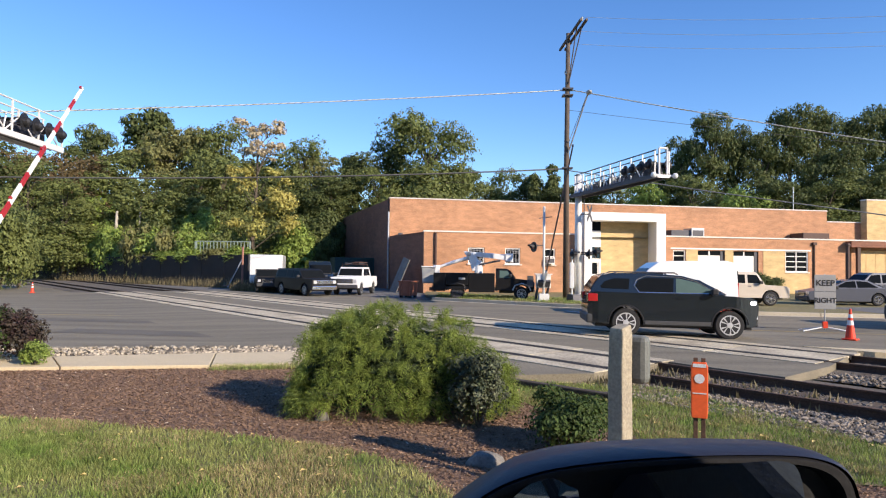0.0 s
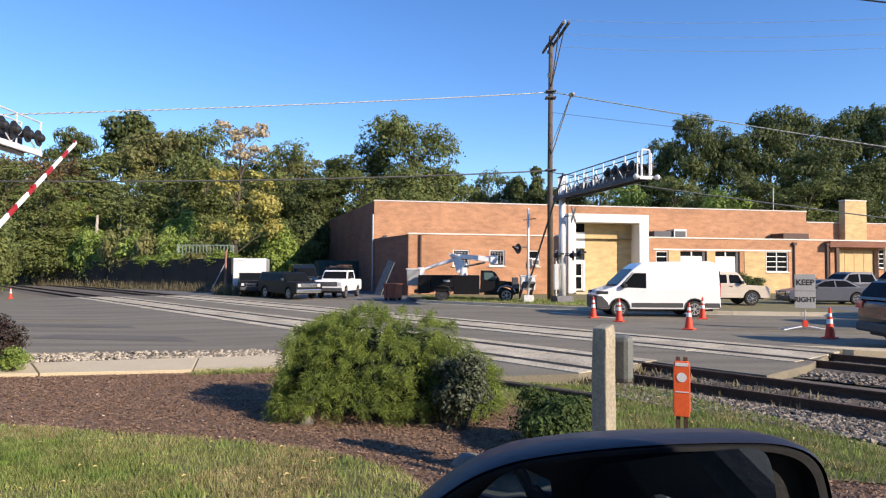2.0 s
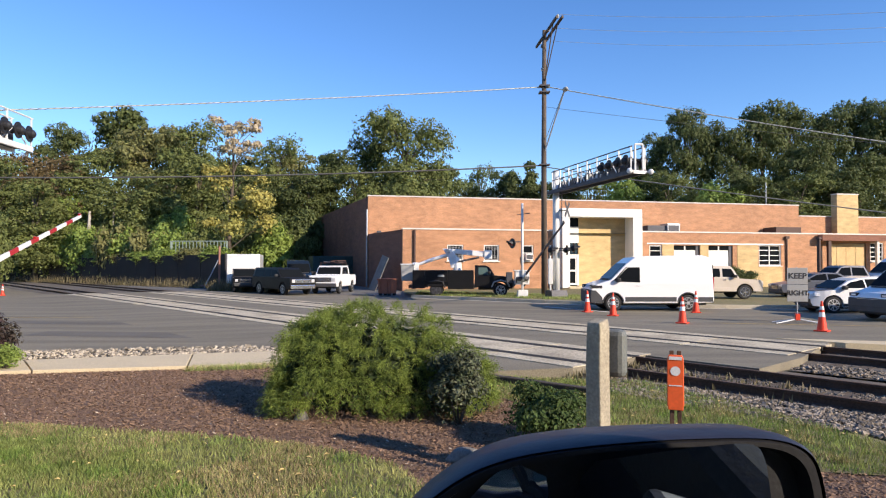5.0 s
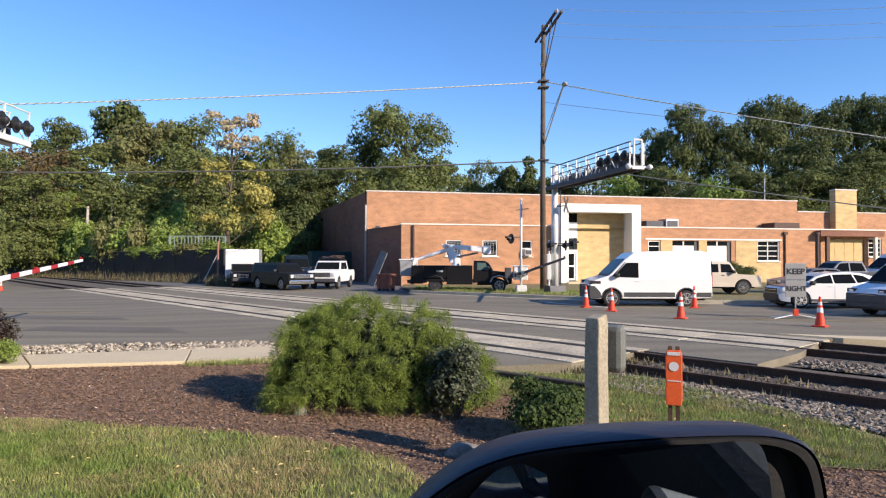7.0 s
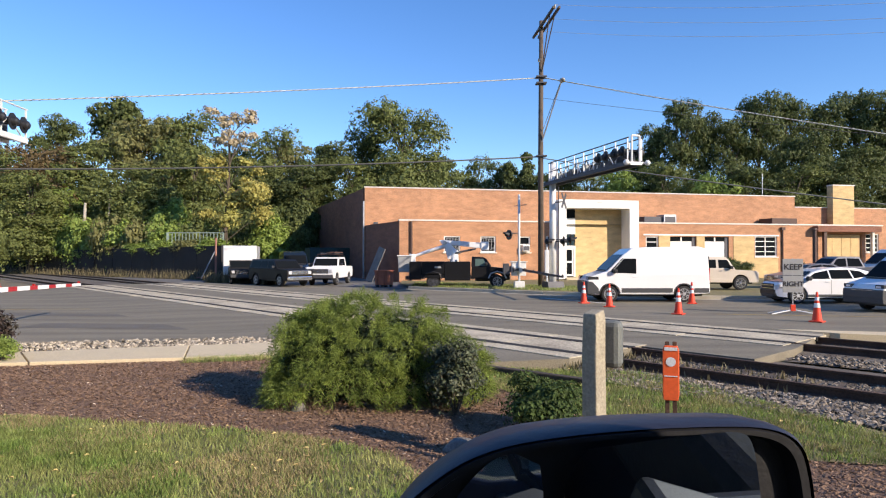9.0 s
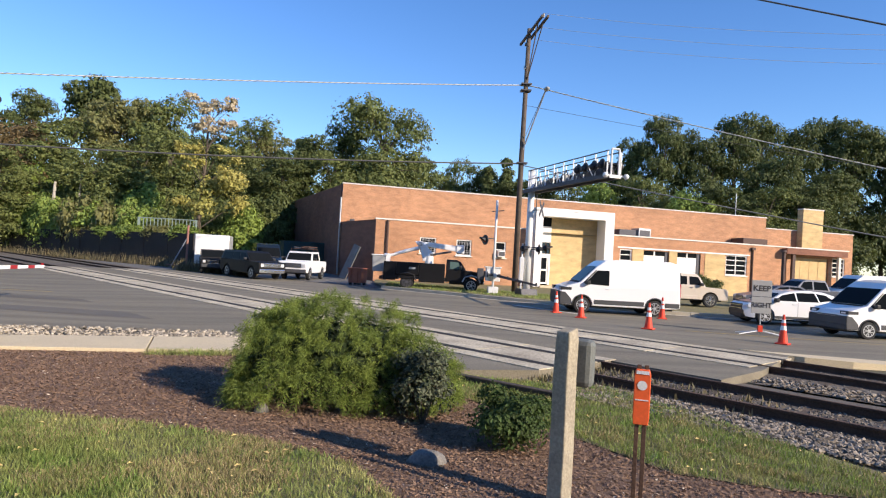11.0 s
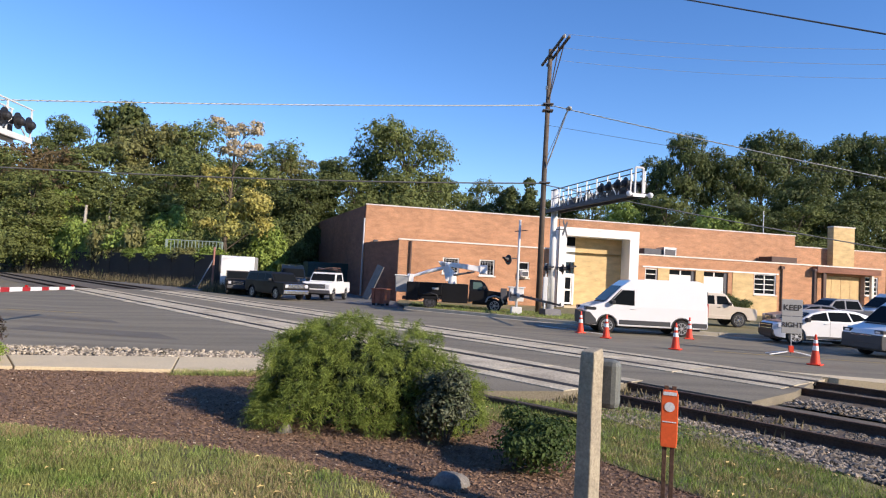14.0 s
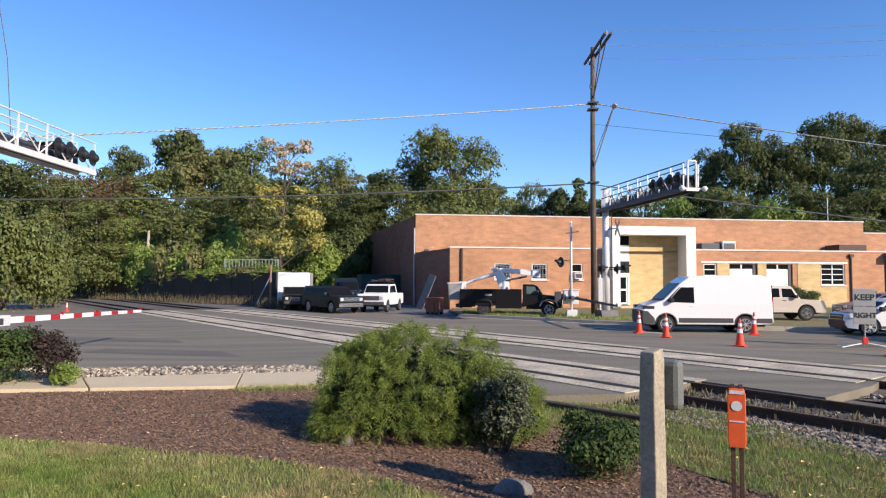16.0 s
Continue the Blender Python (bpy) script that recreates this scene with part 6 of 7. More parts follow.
part("boom_cylinder", T([(-0.3, -0.22, 2.15), (1.0, -0.22, 2.42)], 0.06, 8), "darksteel", ut)
part("boom_tip", B(1.3, 1.8, -0.22, 0.22, 2.32, 2.86), "whitepaint", ut, bevel=0.06)
part("jib", T([(-2.9, 0, 1.95), (-1.9, 0, 2.3), (-0.7, 0, 2.65)], [0.08, 0.11, 0.12], 8), "whitepaint", ut, "white slim boom tube")
bk = part("bucket", prism(bmesh.new(), [(-3.85, 0.95), (-3.1, 0.95), (-3.05, 1.95), (-3.9, 1.95)], -0.4, 0.4), "signgrey", ut, "pale grey fibreglass bucket", bevel=0.05)
part("bucket_lip", B(-3.94, -3.0, -0.44, 0.44, 1.95, 2.02), "whitepaint", bk, bevel=0.02)
part("bucket_arm", B(-3.2, -2.8, -0.1, 0.1, 1.5, 2.1), "whitepaint", ut, bevel=0.03)
part("hitch", B(-3.4, -3.1, -0.5, 0.5, 0.5, 0.7), "pipe", ut)


# ---- traffic cones and sign ----
def cone(x, y, h=0.92, tilt=0):
    c = empty("traffic_cone", "orange traffic cone with white reflective collars", "traffic cone", group="traffic cones", m=pose(x, y, 0.004, 0, tilt, rng.uniform(0, 90)))
    k = h / 0.92
    part("base", B(-0.19 * k, 0.19 * k, -0.19 * k, 0.19 * k, 0, 0.04), "cone", c, bevel=0.01)
    prof = [(0.04, 0.145), (0.42, 0.093), (0.60, 0.070), (0.80, 0.043), (0.92, 0.028)]
    part("cone_body", T([(0, 0, z * k) for z, r in prof], [r * k for z, r in prof], 18), "cone", c, smooth=False)
    part("collar", T([(0, 0, 0.44 * k), (0, 0, 0.58 * k)], [0.0925 * k, 0.0745 * k], 18), "reflect", c, "white reflective collar")
    part("collar", T([(0, 0, 0.66 * k), (0, 0, 0.76 * k)], [0.0645 * k, 0.0505 * k], 18), "reflect", c, "white reflective collar")
    return c


for x, y in ((6.05, 27.75), (6.62, 25.7), (8.17, 22.4), (10.6, 27.5), (11.45, 19.75)):
    cone(x, y)
cone(-28.9, 41.9, 0.72)

sg = empty("traffic_sign", "pale grey lettered traffic sign on a folding stand", "road sign", m=pose(12.15, 22.4, 0, 0, 0, -12))
for z0, z1 in ((1.36, 1.93), (0.76, 1.345)):
    part("panel", B(-0.33, 0.33, -0.01, 0.01, z0, z1), "signgrey", sg, "pale grey roll-up sign panel", bevel=0.008)
part("stand_pole", T([(0, 0.04, 0.05), (0, 0.04, 1.95)], 0.02, 8), "galv", sg)
for a in (20, 160, 200, 340):
    part("leg", T([(0, 0.03, 0.16), (0.8 * math.cos(radians(a)), 0.8 * math.sin(radians(a)), 0.02)], 0.02, 6), "reflect", sg, "white folding leg")
part("spring_box", B(-0.07, 0.07, -0.05, 0.1, 0.12, 0.34), "cone", sg)


def lettering(parent, text, x, y, z, size):
    cu = bpy.data.curves.new("lettering", "FONT")
    cu.body, cu.size, cu.align_x, cu.align_y, cu.extrude, cu.offset = text, size, "CENTER", "CENTER", 0.002, 0.006
    ob = new("lettering", cu)
    ob.parent = parent
    ob.matrix_basis = pose(x, y, z, 90, 0, 0)
    cu.materials.append(M["ink"])
    return ob


lettering(sg, "KEEP", 0.0, -0.016, 1.64, 0.27)
lettering(sg, "RIGHT", 0.0, -0.016, 1.05, 0.235)


# ---- foliage ----
def leaf_cloud(blobs, n, size, seed, droop=0.0, core=0.25):
    """Leaf quads over and inside a set of ellipsoid clumps."""
    r = np.random.default_rng(seed)
    w = np.array([b[3] * b[4] for b in blobs], float)
    pick = r.choice(len(blobs), n, p=w / w.sum())
    b = np.array(blobs, float)[pick]
    d = r.normal(size=(n, 3))
    d /= np.linalg.norm(d, axis=1)[:, None]
    d[:, 2] = np.where(r.random(n) < 0.6, np.abs(d[:, 2]), d[:, 2])
    rad = np.where(r.random(n) < core, r.uniform(0.2, 0.9, n), r.normal(0.97 if size < 0.1 else 0.93, 0.10 if size < 0.1 else 0.17, n))
    c = b[:, :3] + d * rad[:, None] * np.stack([b[:, 3], b[:, 3], b[:, 4]], 1)
    nrm = d + r.normal(size=(n, 3)) * 0.42
    nrm[:, 2] += 0.3
    nrm /= np.linalg.norm(nrm, axis=1)[:, None]
    t = np.cross(nrm, r.normal(size=(n, 3)))
    t /= np.linalg.norm(t, axis=1)[:, None] + 1e-9
    u = np.cross(nrm, t)
    s = size * r.uniform(0.5, 1.35, n)[:, None]
    if size > 0.1:
        # two leaves in three gather in sprays of about a metre on the clumps
        k = max(1, n // 26)
        pick = r.choice(len(blobs), k, p=w / w.sum())
        b = np.array(blobs, float)[pick]
        e = r.normal(size=(k, 3))
        e /= np.linalg.norm(e, axis=1)[:, None]
        e[:, 2] = np.where(r.random(k) < 0.65, np.abs(e[:, 2]), e[:, 2])
        rad = np.where(r.random(k) < core, r.uniform(0.2, 0.85, k), r.normal(0.94, 0.12, k))
        hub = b[:, :3] + e * rad[:, None] * np.stack([b[:, 3], b[:, 3], b[:, 4]], 1)
        own = r.integers(0, k, n)
        reach = r.uniform(0.35, 0.85, k)[own][:, None] * min(1.0, np.median(b[:, 3]) / 2.0 + 0.2)
        d2 = r.normal(size=(n, 3))
        d2 /= np.linalg.norm(d2, axis=1)[:, None]
        gather = (r.random(n) < 0.66)[:, None]
        c = np.where(gather, hub[own] + d2 * reach * r.uniform(0.3, 1.0, n)[:, None] * np.array([1.15, 1.15, 0.75]), c)
        nrm = np.where(gather, d2 * 0.8 + e[own] * 0.7 + r.normal(size=(n, 3)) * 0.35 + np.array([0, 0, 0.3]), nrm)
        nrm /= np.linalg.norm(nrm, axis=1)[:, None]
        t = np.cross(nrm, r.normal(size=(n, 3)))
        t /= np.linalg.norm(t, axis=1)[:, None] + 1e-9
        u = np.cross(nrm, t)
        v = np.stack([c - t * s - u * s * 0.5, c + t * s - u * s * 0.5 - nrm * s * 0.15, c + u * s * 0.8 + nrm * s * 0.1], 1).reshape(-1, 3)
        return v, np.arange(3 * n).reshape(-1, 3)
    v = np.stack([c - t * s, c - u * s * 0.55 + nrm * s * 0.15, c + t * s - nrm * s * 0.1 * (1 + droop), c + u * s * 0.55 + nrm * s * 0.15], 1).reshape(-1, 3)
    f = np.arange(4 * n).reshape(-1, 4)
    return v, f


def np_mesh(name, v, f, material):
    me = bpy.data.meshes.new(name)
    me.from_pydata(v.tolist(), [], f.tolist())
    me.materials.append(M[material])
    return me


def tree(kind, seed, h, spread, leaf, n, size, label, crown_from=0.25, shape="round"):
    r = random.Random(seed)
    t = empty("tree", label, "tree")
    bm = bmesh.new()
    top = Vector((r.uniform(-0.5, 0.5), r.uniform(-0.5, 0.5), h * 0.86))
    trunk = [Vector((0, 0, -0.3)), Vector((r.uniform(-0.2, 0.2), r.uniform(-0.2, 0.2), h * 0.3)), Vector((r.uniform(-0.4, 0.4), r.uniform(-0.4, 0.4), h * 0.6)), top]
    tube(bm, trunk, [h * 0.020, h * 0.015, h * 0.009, h * 0.003], 8)
    blobs = []
    nb = {"round": 34, "pine": 12, "cone": 26, "open": 16}[shape]
    for i in range(nb):
        k = r.uniform(crown_from, 0.98) if shape != "pine" else r.uniform(0.72, 0.98)
        if shape == "cone":
            reach = spread * (1.05 - k) * 1.2
        elif shape == "pine":
            reach = spread * r.uniform(0.3, 1.0)
        else:
            q = (k - crown_from) / (1 - crown_from)
            reach = spread * math.sqrt(max(0.05, 1 - (q * 1.5 - 0.55) ** 2 * 0.9))
        a = i * 2.4 + r.uniform(-0.4, 0.4)
        rr = reach * r.uniform(0.15, 0.78)
        p = Vector((rr * math.cos(a), rr * math.sin(a), h * k))
        br = spread * r.uniform(0.34, 0.56) * (0.65 if shape in ("cone",) else 1) * (1.1 - 0.35 * k)
        blobs.append((p.x, p.y, p.z - br * 0.4, br, br * r.uniform(0.55, 0.85)))
        base = trunk[1].lerp(top, max(0.0, min(0.9, k - 0.25)))
        mid = base.lerp(p, 0.5) + Vector((0, 0, 0.04 * h))
        tube(bm, [base, mid, p], [h * 0.007, h * 0.004, h * 0.0015], 5, cap=False)
    part("trunk", bm, "bark", t, "brown bark trunk with limbs", smooth=True)
    v, f = leaf_cloud(blobs, n, size, seed)
    ob = new("crown", np_mesh("crown", v, f, leaf))
    ob.parent = t
    return t


def shrub(name, seed, r0, h, leaf, n, size, label, category="shrub"):
    r = random.Random(seed)
    t = empty(name, label, category)
    bm = bmesh.new()
    blobs = []
    for i in range(9):
        a = i * 2.4
        k = r.uniform(0.1, 0.75) * r0
        z = h * r.uniform(0.35, 0.75)
        blobs.append((k * math.cos(a), k * math.sin(a), z, r0 * r.uniform(0.3, 0.5), h * r.uniform(0.25, 0.38)))
        tube(bm, [(0, 0, -0.1), (k * 0.4 * math.cos(a), k * 0.4 * math.sin(a), z * 0.5), (k * math.cos(a), k * math.sin(a), z)], [h * 0.02, h * 0.012, h * 0.004], 5, cap=False)
    blobs.append((0, 0, h * 0.35, r0 * 0.75, h * 0.4))
    part("branch_base", bm, "bark", t)
    v, f = leaf_cloud(blobs, n, size, seed)
    v[:, 2] = np.maximum(v[:, 2], 0.02)
    ob = new("foliage", np_mesh("foliage", v, f, leaf))
    ob.parent = t
    return t


def place(proto, x, y, z=0.0, s=1.0, rz=0.0, sz=None):
    return copy_thing(proto, Matrix.LocRotScale((x, y, z), Euler((0, 0, rz)), (s, s, sz or s)))


protos = {
    "dark": tree("t", 11, 20, 6.0, "leaf_dark", 27000, 0.185, "tall dark green deciduous tree at the wood edge"),
    "mid": tree("t", 12, 20, 6.2, "leaf_mid", 27000, 0.185, "tall green deciduous tree at the wood edge"),
    "big": tree("t", 13, 22, 8.0, "leaf_mid", 38000, 0.185, "broad tall green tree behind the brick building", 0.2),
    "olive": tree("t", 14, 18, 5.5, "leaf_olive", 24000, 0.18, "olive green tree turning with autumn"),
    "rust": tree("t", 15, 16, 5.5, "leaf_rust", 21000, 0.18, "tree with rusty autumn leaves"),
    "light": tree("t", 16, 12, 5.0, "leaf_light", 18000, 0.175, "bright green small tree at the wood edge", 0.15),
    "pine": tree("t", 17, 22, 6.0, "leaf_dark", 9500, 0.25, "flat-topped dark pine above the wood", 0.7, "pine"),
    "cone": tree("t", 18, 18, 4.0, "leaf_dark", 10500, 0.24, "dark green conifer behind the building", 0.2, "cone"),
}
shrubs = {
    "light": shrub("shrub", 21, 3.0, 5.0, "leaf_light", 7200, 0.155, "bright green shrub with climbing vines"),
    "mid": shrub("shrub", 22, 3.0, 5.0, "leaf_mid", 7200, 0.155, "green shrub at the wood edge"),
    "dark": shrub("shrub", 23, 3.0, 5.0, "leaf_dark", 7200, 0.155, "dark green shrub at the wood edge"),
    "near": shrub("shrub", 25, 3.0, 5.0, "leaf_mid", 12000, 0.13, "dark green thicket beside the railway"),
    "olive": shrub("shrub", 24, 2.5, 3.0, "leaf_olive", 3600, 0.16, "dry olive vine thicket over the fence"),
}


def px_tree(kind, u, d, h, s=None, table=protos, z=0.0):
    """A tree at bearing u (tangent times 1000) and distance d, of height h."""
    src = table[kind]
    hh = {"light": 12.0, "olive": 18.0, "rust": 16.0, "pine": 22.0, "cone": 18.0, "big": 22.0}.get(kind, 20.0)
    if table is shrubs:
        hh = 3.0 if kind == "olive" else 5.0
    k = h / hh * (1.06 if table is protos else 1.0)
    return place(src, u * d / 1000.0, d, z, s or k, rng.uniform(0, 6.28), k)


for kind, u, d, h, s in (
    ("dark", -790, 80, 17, 1.0), ("rust", -740, 88, 17.5, 1.1), ("rust", -655, 90, 17, 1.15), ("mid", -700, 78, 14, 0.8), ("dark", -600, 96, 21.5, 0.8), ("rust", -610, 84, 15.5, 1.0),
    ("pine", -510, 98, 24.5, 1.0), ("mid", -545, 84, 16, 0.9), ("olive", -470, 88, 20.5, 1.0), ("olive", -430, 90, 21, 0.95), ("mid", -385, 88, 20.5, 0.95), ("mid", -500, 76, 12, 0.75), ("mid", -430, 76, 12.5, 0.8),
    ("mid", -640, 74, 11, 0.75), ("light", -700, 92, 11.5, 0.9), ("light", -580, 82, 10.5, 0.85), ("mid", -385, 78, 14, 0.8), ("dark", -330, 95, 17, 0.9),
    ("mid", -265, 92, 19, 0.9), ("olive", -238, 96, 18.5, 0.85), ("dark", -290, 84, 13, 0.75), ("dark", -215, 84, 13, 0.75), ("cone", -188, 98, 19.2, 0.8), ("dark", -175, 88, 16.5, 0.75), ("mid", -140, 86, 14, 0.8),
    ("big", -62, 90, 24.3, 0.98), ("dark", -120, 93, 19, 0.75), ("dark", -15, 96, 16, 0.8), ("mid", -80, 88, 14, 0.8), ("mid", 30, 110, 15.5, 0.8), ("mid", 52, 112, 18, 0.7), ("dark", 90, 108, 16.5, 0.7),
    ("cone", 103, 104, 17.5, 0.8), ("cone", 128, 104, 19, 0.8), ("dark", 140, 104, 14.5, 0.8), ("dark", 185, 100, 14, 0.8), ("mid", 225, 98, 14, 0.8), ("light", 265, 92, 14, 0.9), ("dark", 300, 100, 17, 0.8),
    ("dark", 330, 98, 20.5, 0.75), ("dark", 374, 96, 24, 0.72), ("dark", 405, 98, 22.5, 0.6), ("mid", 345, 90, 14, 0.9), ("dark", 445, 96, 21, 0.8), ("dark", 490, 97, 25, 0.8), ("dark", 530, 99, 25, 0.75), ("dark", 560, 90, 18, 0.8),
    ("dark", 590, 100, 24.5, 0.85), ("dark", 640, 102, 26.5, 0.9), ("dark", 685, 98, 25, 0.9), ("dark", 735, 98, 24, 0.9), ("mid", 545, 84, 13, 0.9), ("light", 415, 84, 12, 0.9), ("dark", 460, 84, 13, 0.8), ("dark", 640, 88, 16, 0.9), ("dark", 600, 86, 14, 0.8),
    ("dark", 790, 96, 22, 0.9), ("mid", 850, 100, 24, 1.0)):
    px_tree(kind, u, d, h, s)
for kind, u, d, h, s in (
    ("light", -690, 85.2, 7.5, 1.0), ("mid", -665, 81.6, 7.2, 1.0), ("light", -640, 80.2, 7.0, 1.0), ("mid", -612, 76.7, 6.8, 1.0), ("light", -585, 75.5, 6.6, 1.0),
    ("light", -560, 72.5, 6.3, 1.0), ("light", -535, 71.6, 5.6, 0.9), ("olive", -512, 69.0, 5.6, 1.0), ("light", -488, 68.3, 5.6, 0.9), ("olive", -462, 66.7, 5.2, 1.0),
    ("light", -440, 66.3, 5.4, 0.9), ("light", -412, 65.7, 5.2, 0.8), ("mid", -392, 65.6, 5.2, 0.8), ("dark", -650, 86.2, 10.0, 1.3), ("dark", -600, 82.7, 10.0, 1.3),
    ("mid", -540, 78.0, 9.0, 1.2), ("mid", -480, 73.8, 8.5, 1.2), ("light", -420, 72.1, 8.0, 1.1), ("light", -360, 68, 5.2, 0.8), ("light", -270, 70, 6.5, 0.9),
    ("mid", -300, 72, 6.5, 1.0), ("mid", -240, 74, 5.5, 0.8), ("near", -745, 46, 5.8, 0.75), ("near", -712, 49, 4.3, 0.6), ("near", -800, 44, 7.5, 1.0),
    ("dark", -760, 60, 7.5, 1.0), ("dark", -250, 80, 9, 1.1), ("dark", -330, 80, 9, 1.2), ("dark", -200, 82, 9, 1.1)):
    px_tree(kind, u, d, h, s, shrubs)
for x, y, k in ((19.4, 45.0, 0.36), (20.9, 45.3, 0.33), (26.8, 47.5, 0.28), (27.9, 47.8, 0.24)):
    place(shrubs["dark"], x, y, 0.15, k, x, k)
for i in range(15):
    p = FA.lerp(FB, (i + 0.4) / 15)
    place(shrubs["olive" if i % 3 == 1 else "light"], p.x - 0.6, p.y + 1.7, 2.2 - 0.08 * i, 0.72 if i % 3 == 1 else 0.6, i * 1.3, 0.45 if i % 3 == 1 else 0.3)
# unseen trees and shrubs, added behind the observer to darken reflections and sky fill
spots = iter(np.linspace(-48, 54, 13))
for pr in (*protos.values(), *shrubs.values()):
    pr.matrix_basis = Matrix.Translation((next(spots), -36 - rng.uniform(0, 6), 0))

# yellowing tree before the wood
yt = empty("tree", "slender tree with yellow autumn leaves and a thin pale top", "tree", m=pose(-22.3, 66, 0))
r_ = random.Random(5)
bm = tube(bmesh.new(), [(0.1, 0, -0.3), (0, 0, 5), (0.3, 0.1, 10), (0.5, 0, 16.2)], [0.26, 0.21, 0.13, 0.03], 8)
top, middle, low = [], [], []
for group, n, xs, zs, rr in ((top, 12, (-1.7, 2.5), (13.4, 17.0), 0.75), (middle, 10, (-2.3, 3.2), (9.6, 12.8), 0.85), (low, 8, (0.7, 3.6), (4.9, 8.8), 1.25), (low, 3, (-2.0, -0.9), (6.0, 7.2), 0.6)):
    for i in range(n):
        p = Vector((r_.uniform(*xs), r_.uniform(-1.5, 1.5), r_.uniform(*zs)))
        group.append((*p, rr, rr * 0.8))
        root_z = max(2.5, p.z - 2.6)
        tube(bm, [(0.03 * root_z, 0, root_z), Vector((0.03 * root_z, 0, root_z)).lerp(p, 0.55) + Vector((0, 0, 0.25)), p], [0.05, 0.03, 0.012], 5, cap=False)
part("trunk", bm, "bark", yt, "brown bark trunk with limbs", smooth=True)
for nm, group, n, lf, lab in (("top_leaves", top, 2300, "leaf_pale", "sparse pale top leaves"), ("crown", middle, 2000, "leaf_yellow", ""), ("lower_leaves", low, 5200, "leaf_yellow", "dense yellow lower leaves")):
    ob = new(nm, np_mesh(nm, *leaf_cloud(group, n, 0.16, 9), lf))
    ob.parent = yt
    if lab:
        ob["label"] = lab
for x, y, h, rr in ((-38.5, 84, 10.3, 0.20), (-37.2, 84, 9.2, 0.14), (-41.3, 84, 8.8, 0.34)):
    thing("dead_trunk", T([(x, y - 10, 0), (x + 0.1, y - 10, h * 0.5), (x + 0.2, y - 10, h * 0.93)], [rr, rr * 0.8, rr * 0.4], 8), "deadwood", "bare pale dead tree trunk among the shrubs", "dead tree", smooth=True)


# weeds
def weed_patch(name, n, area, hmin, hmax, material, label):
    vs, fs = [], []
    for i in range(n):
        x, y, z = area(rng.random(), rng.random())
        h = rng.uniform(hmin, hmax)
        a, b = rng.uniform(0, 6.28), rng.uniform(0, 6.28)
        w, l = rng.uniform(0.01, 0.03), h * rng.uniform(0.1, 0.5)
        k = len(vs)
        vs += [(x - w * math.cos(a), y - w * math.sin(a), z), (x + w * math.cos(a), y + w * math.sin(a), z), (x + l * math.cos(b), y + l * math.sin(b), z + h)]
        fs.append((k, k + 1, k + 2))
    return tagged(new(name, quads(name, vs, fs, material)), label, "weeds", kind="stuff")


def fence_foot(a, b):
    p = FA.lerp(FB, a ** 1.3)
    return p.x + 0.8 * b - 1.0, p.y - 0.4 - 1.6 * b, 0.0


weed_patch("dry_weeds", 2600, fence_foot, 0.2, 1.1, "dryweed", "dry straw-coloured weeds along the fence")
weed_patch("dry_weeds", 1500, lambda a, b: (-18 + 6.5 * a, 49.5 - 3.5 * a + 1.5 * b, 0.0), 0.3, 1.1, "dryweed", "dry weeds at the yard edge")
weed_patch("dry_weeds", 1100, lambda a, b: (-18.49 + 6.27 * a, 49.64 + -3.62 * a + 1.2 * b, 0.0), 0.25, 0.85, "dryweed", "tall dry weeds before the parked cars")
weed_patch("verge_grass", 9000, lambda a, b: (-2 + 14 * a, 40.4 - 9.0 * a + 6 * b, 0.14), 0.06, 0.18, "grass", "grass on the verge")
weed_patch("track_weeds", 700, lambda a, b: tuple(along(-7.1 + 3.5 * a * a, 9.3 + 2.3 * b, -0.02)), 0.05, 0.16, "dryweed", "dry weeds between the rails")


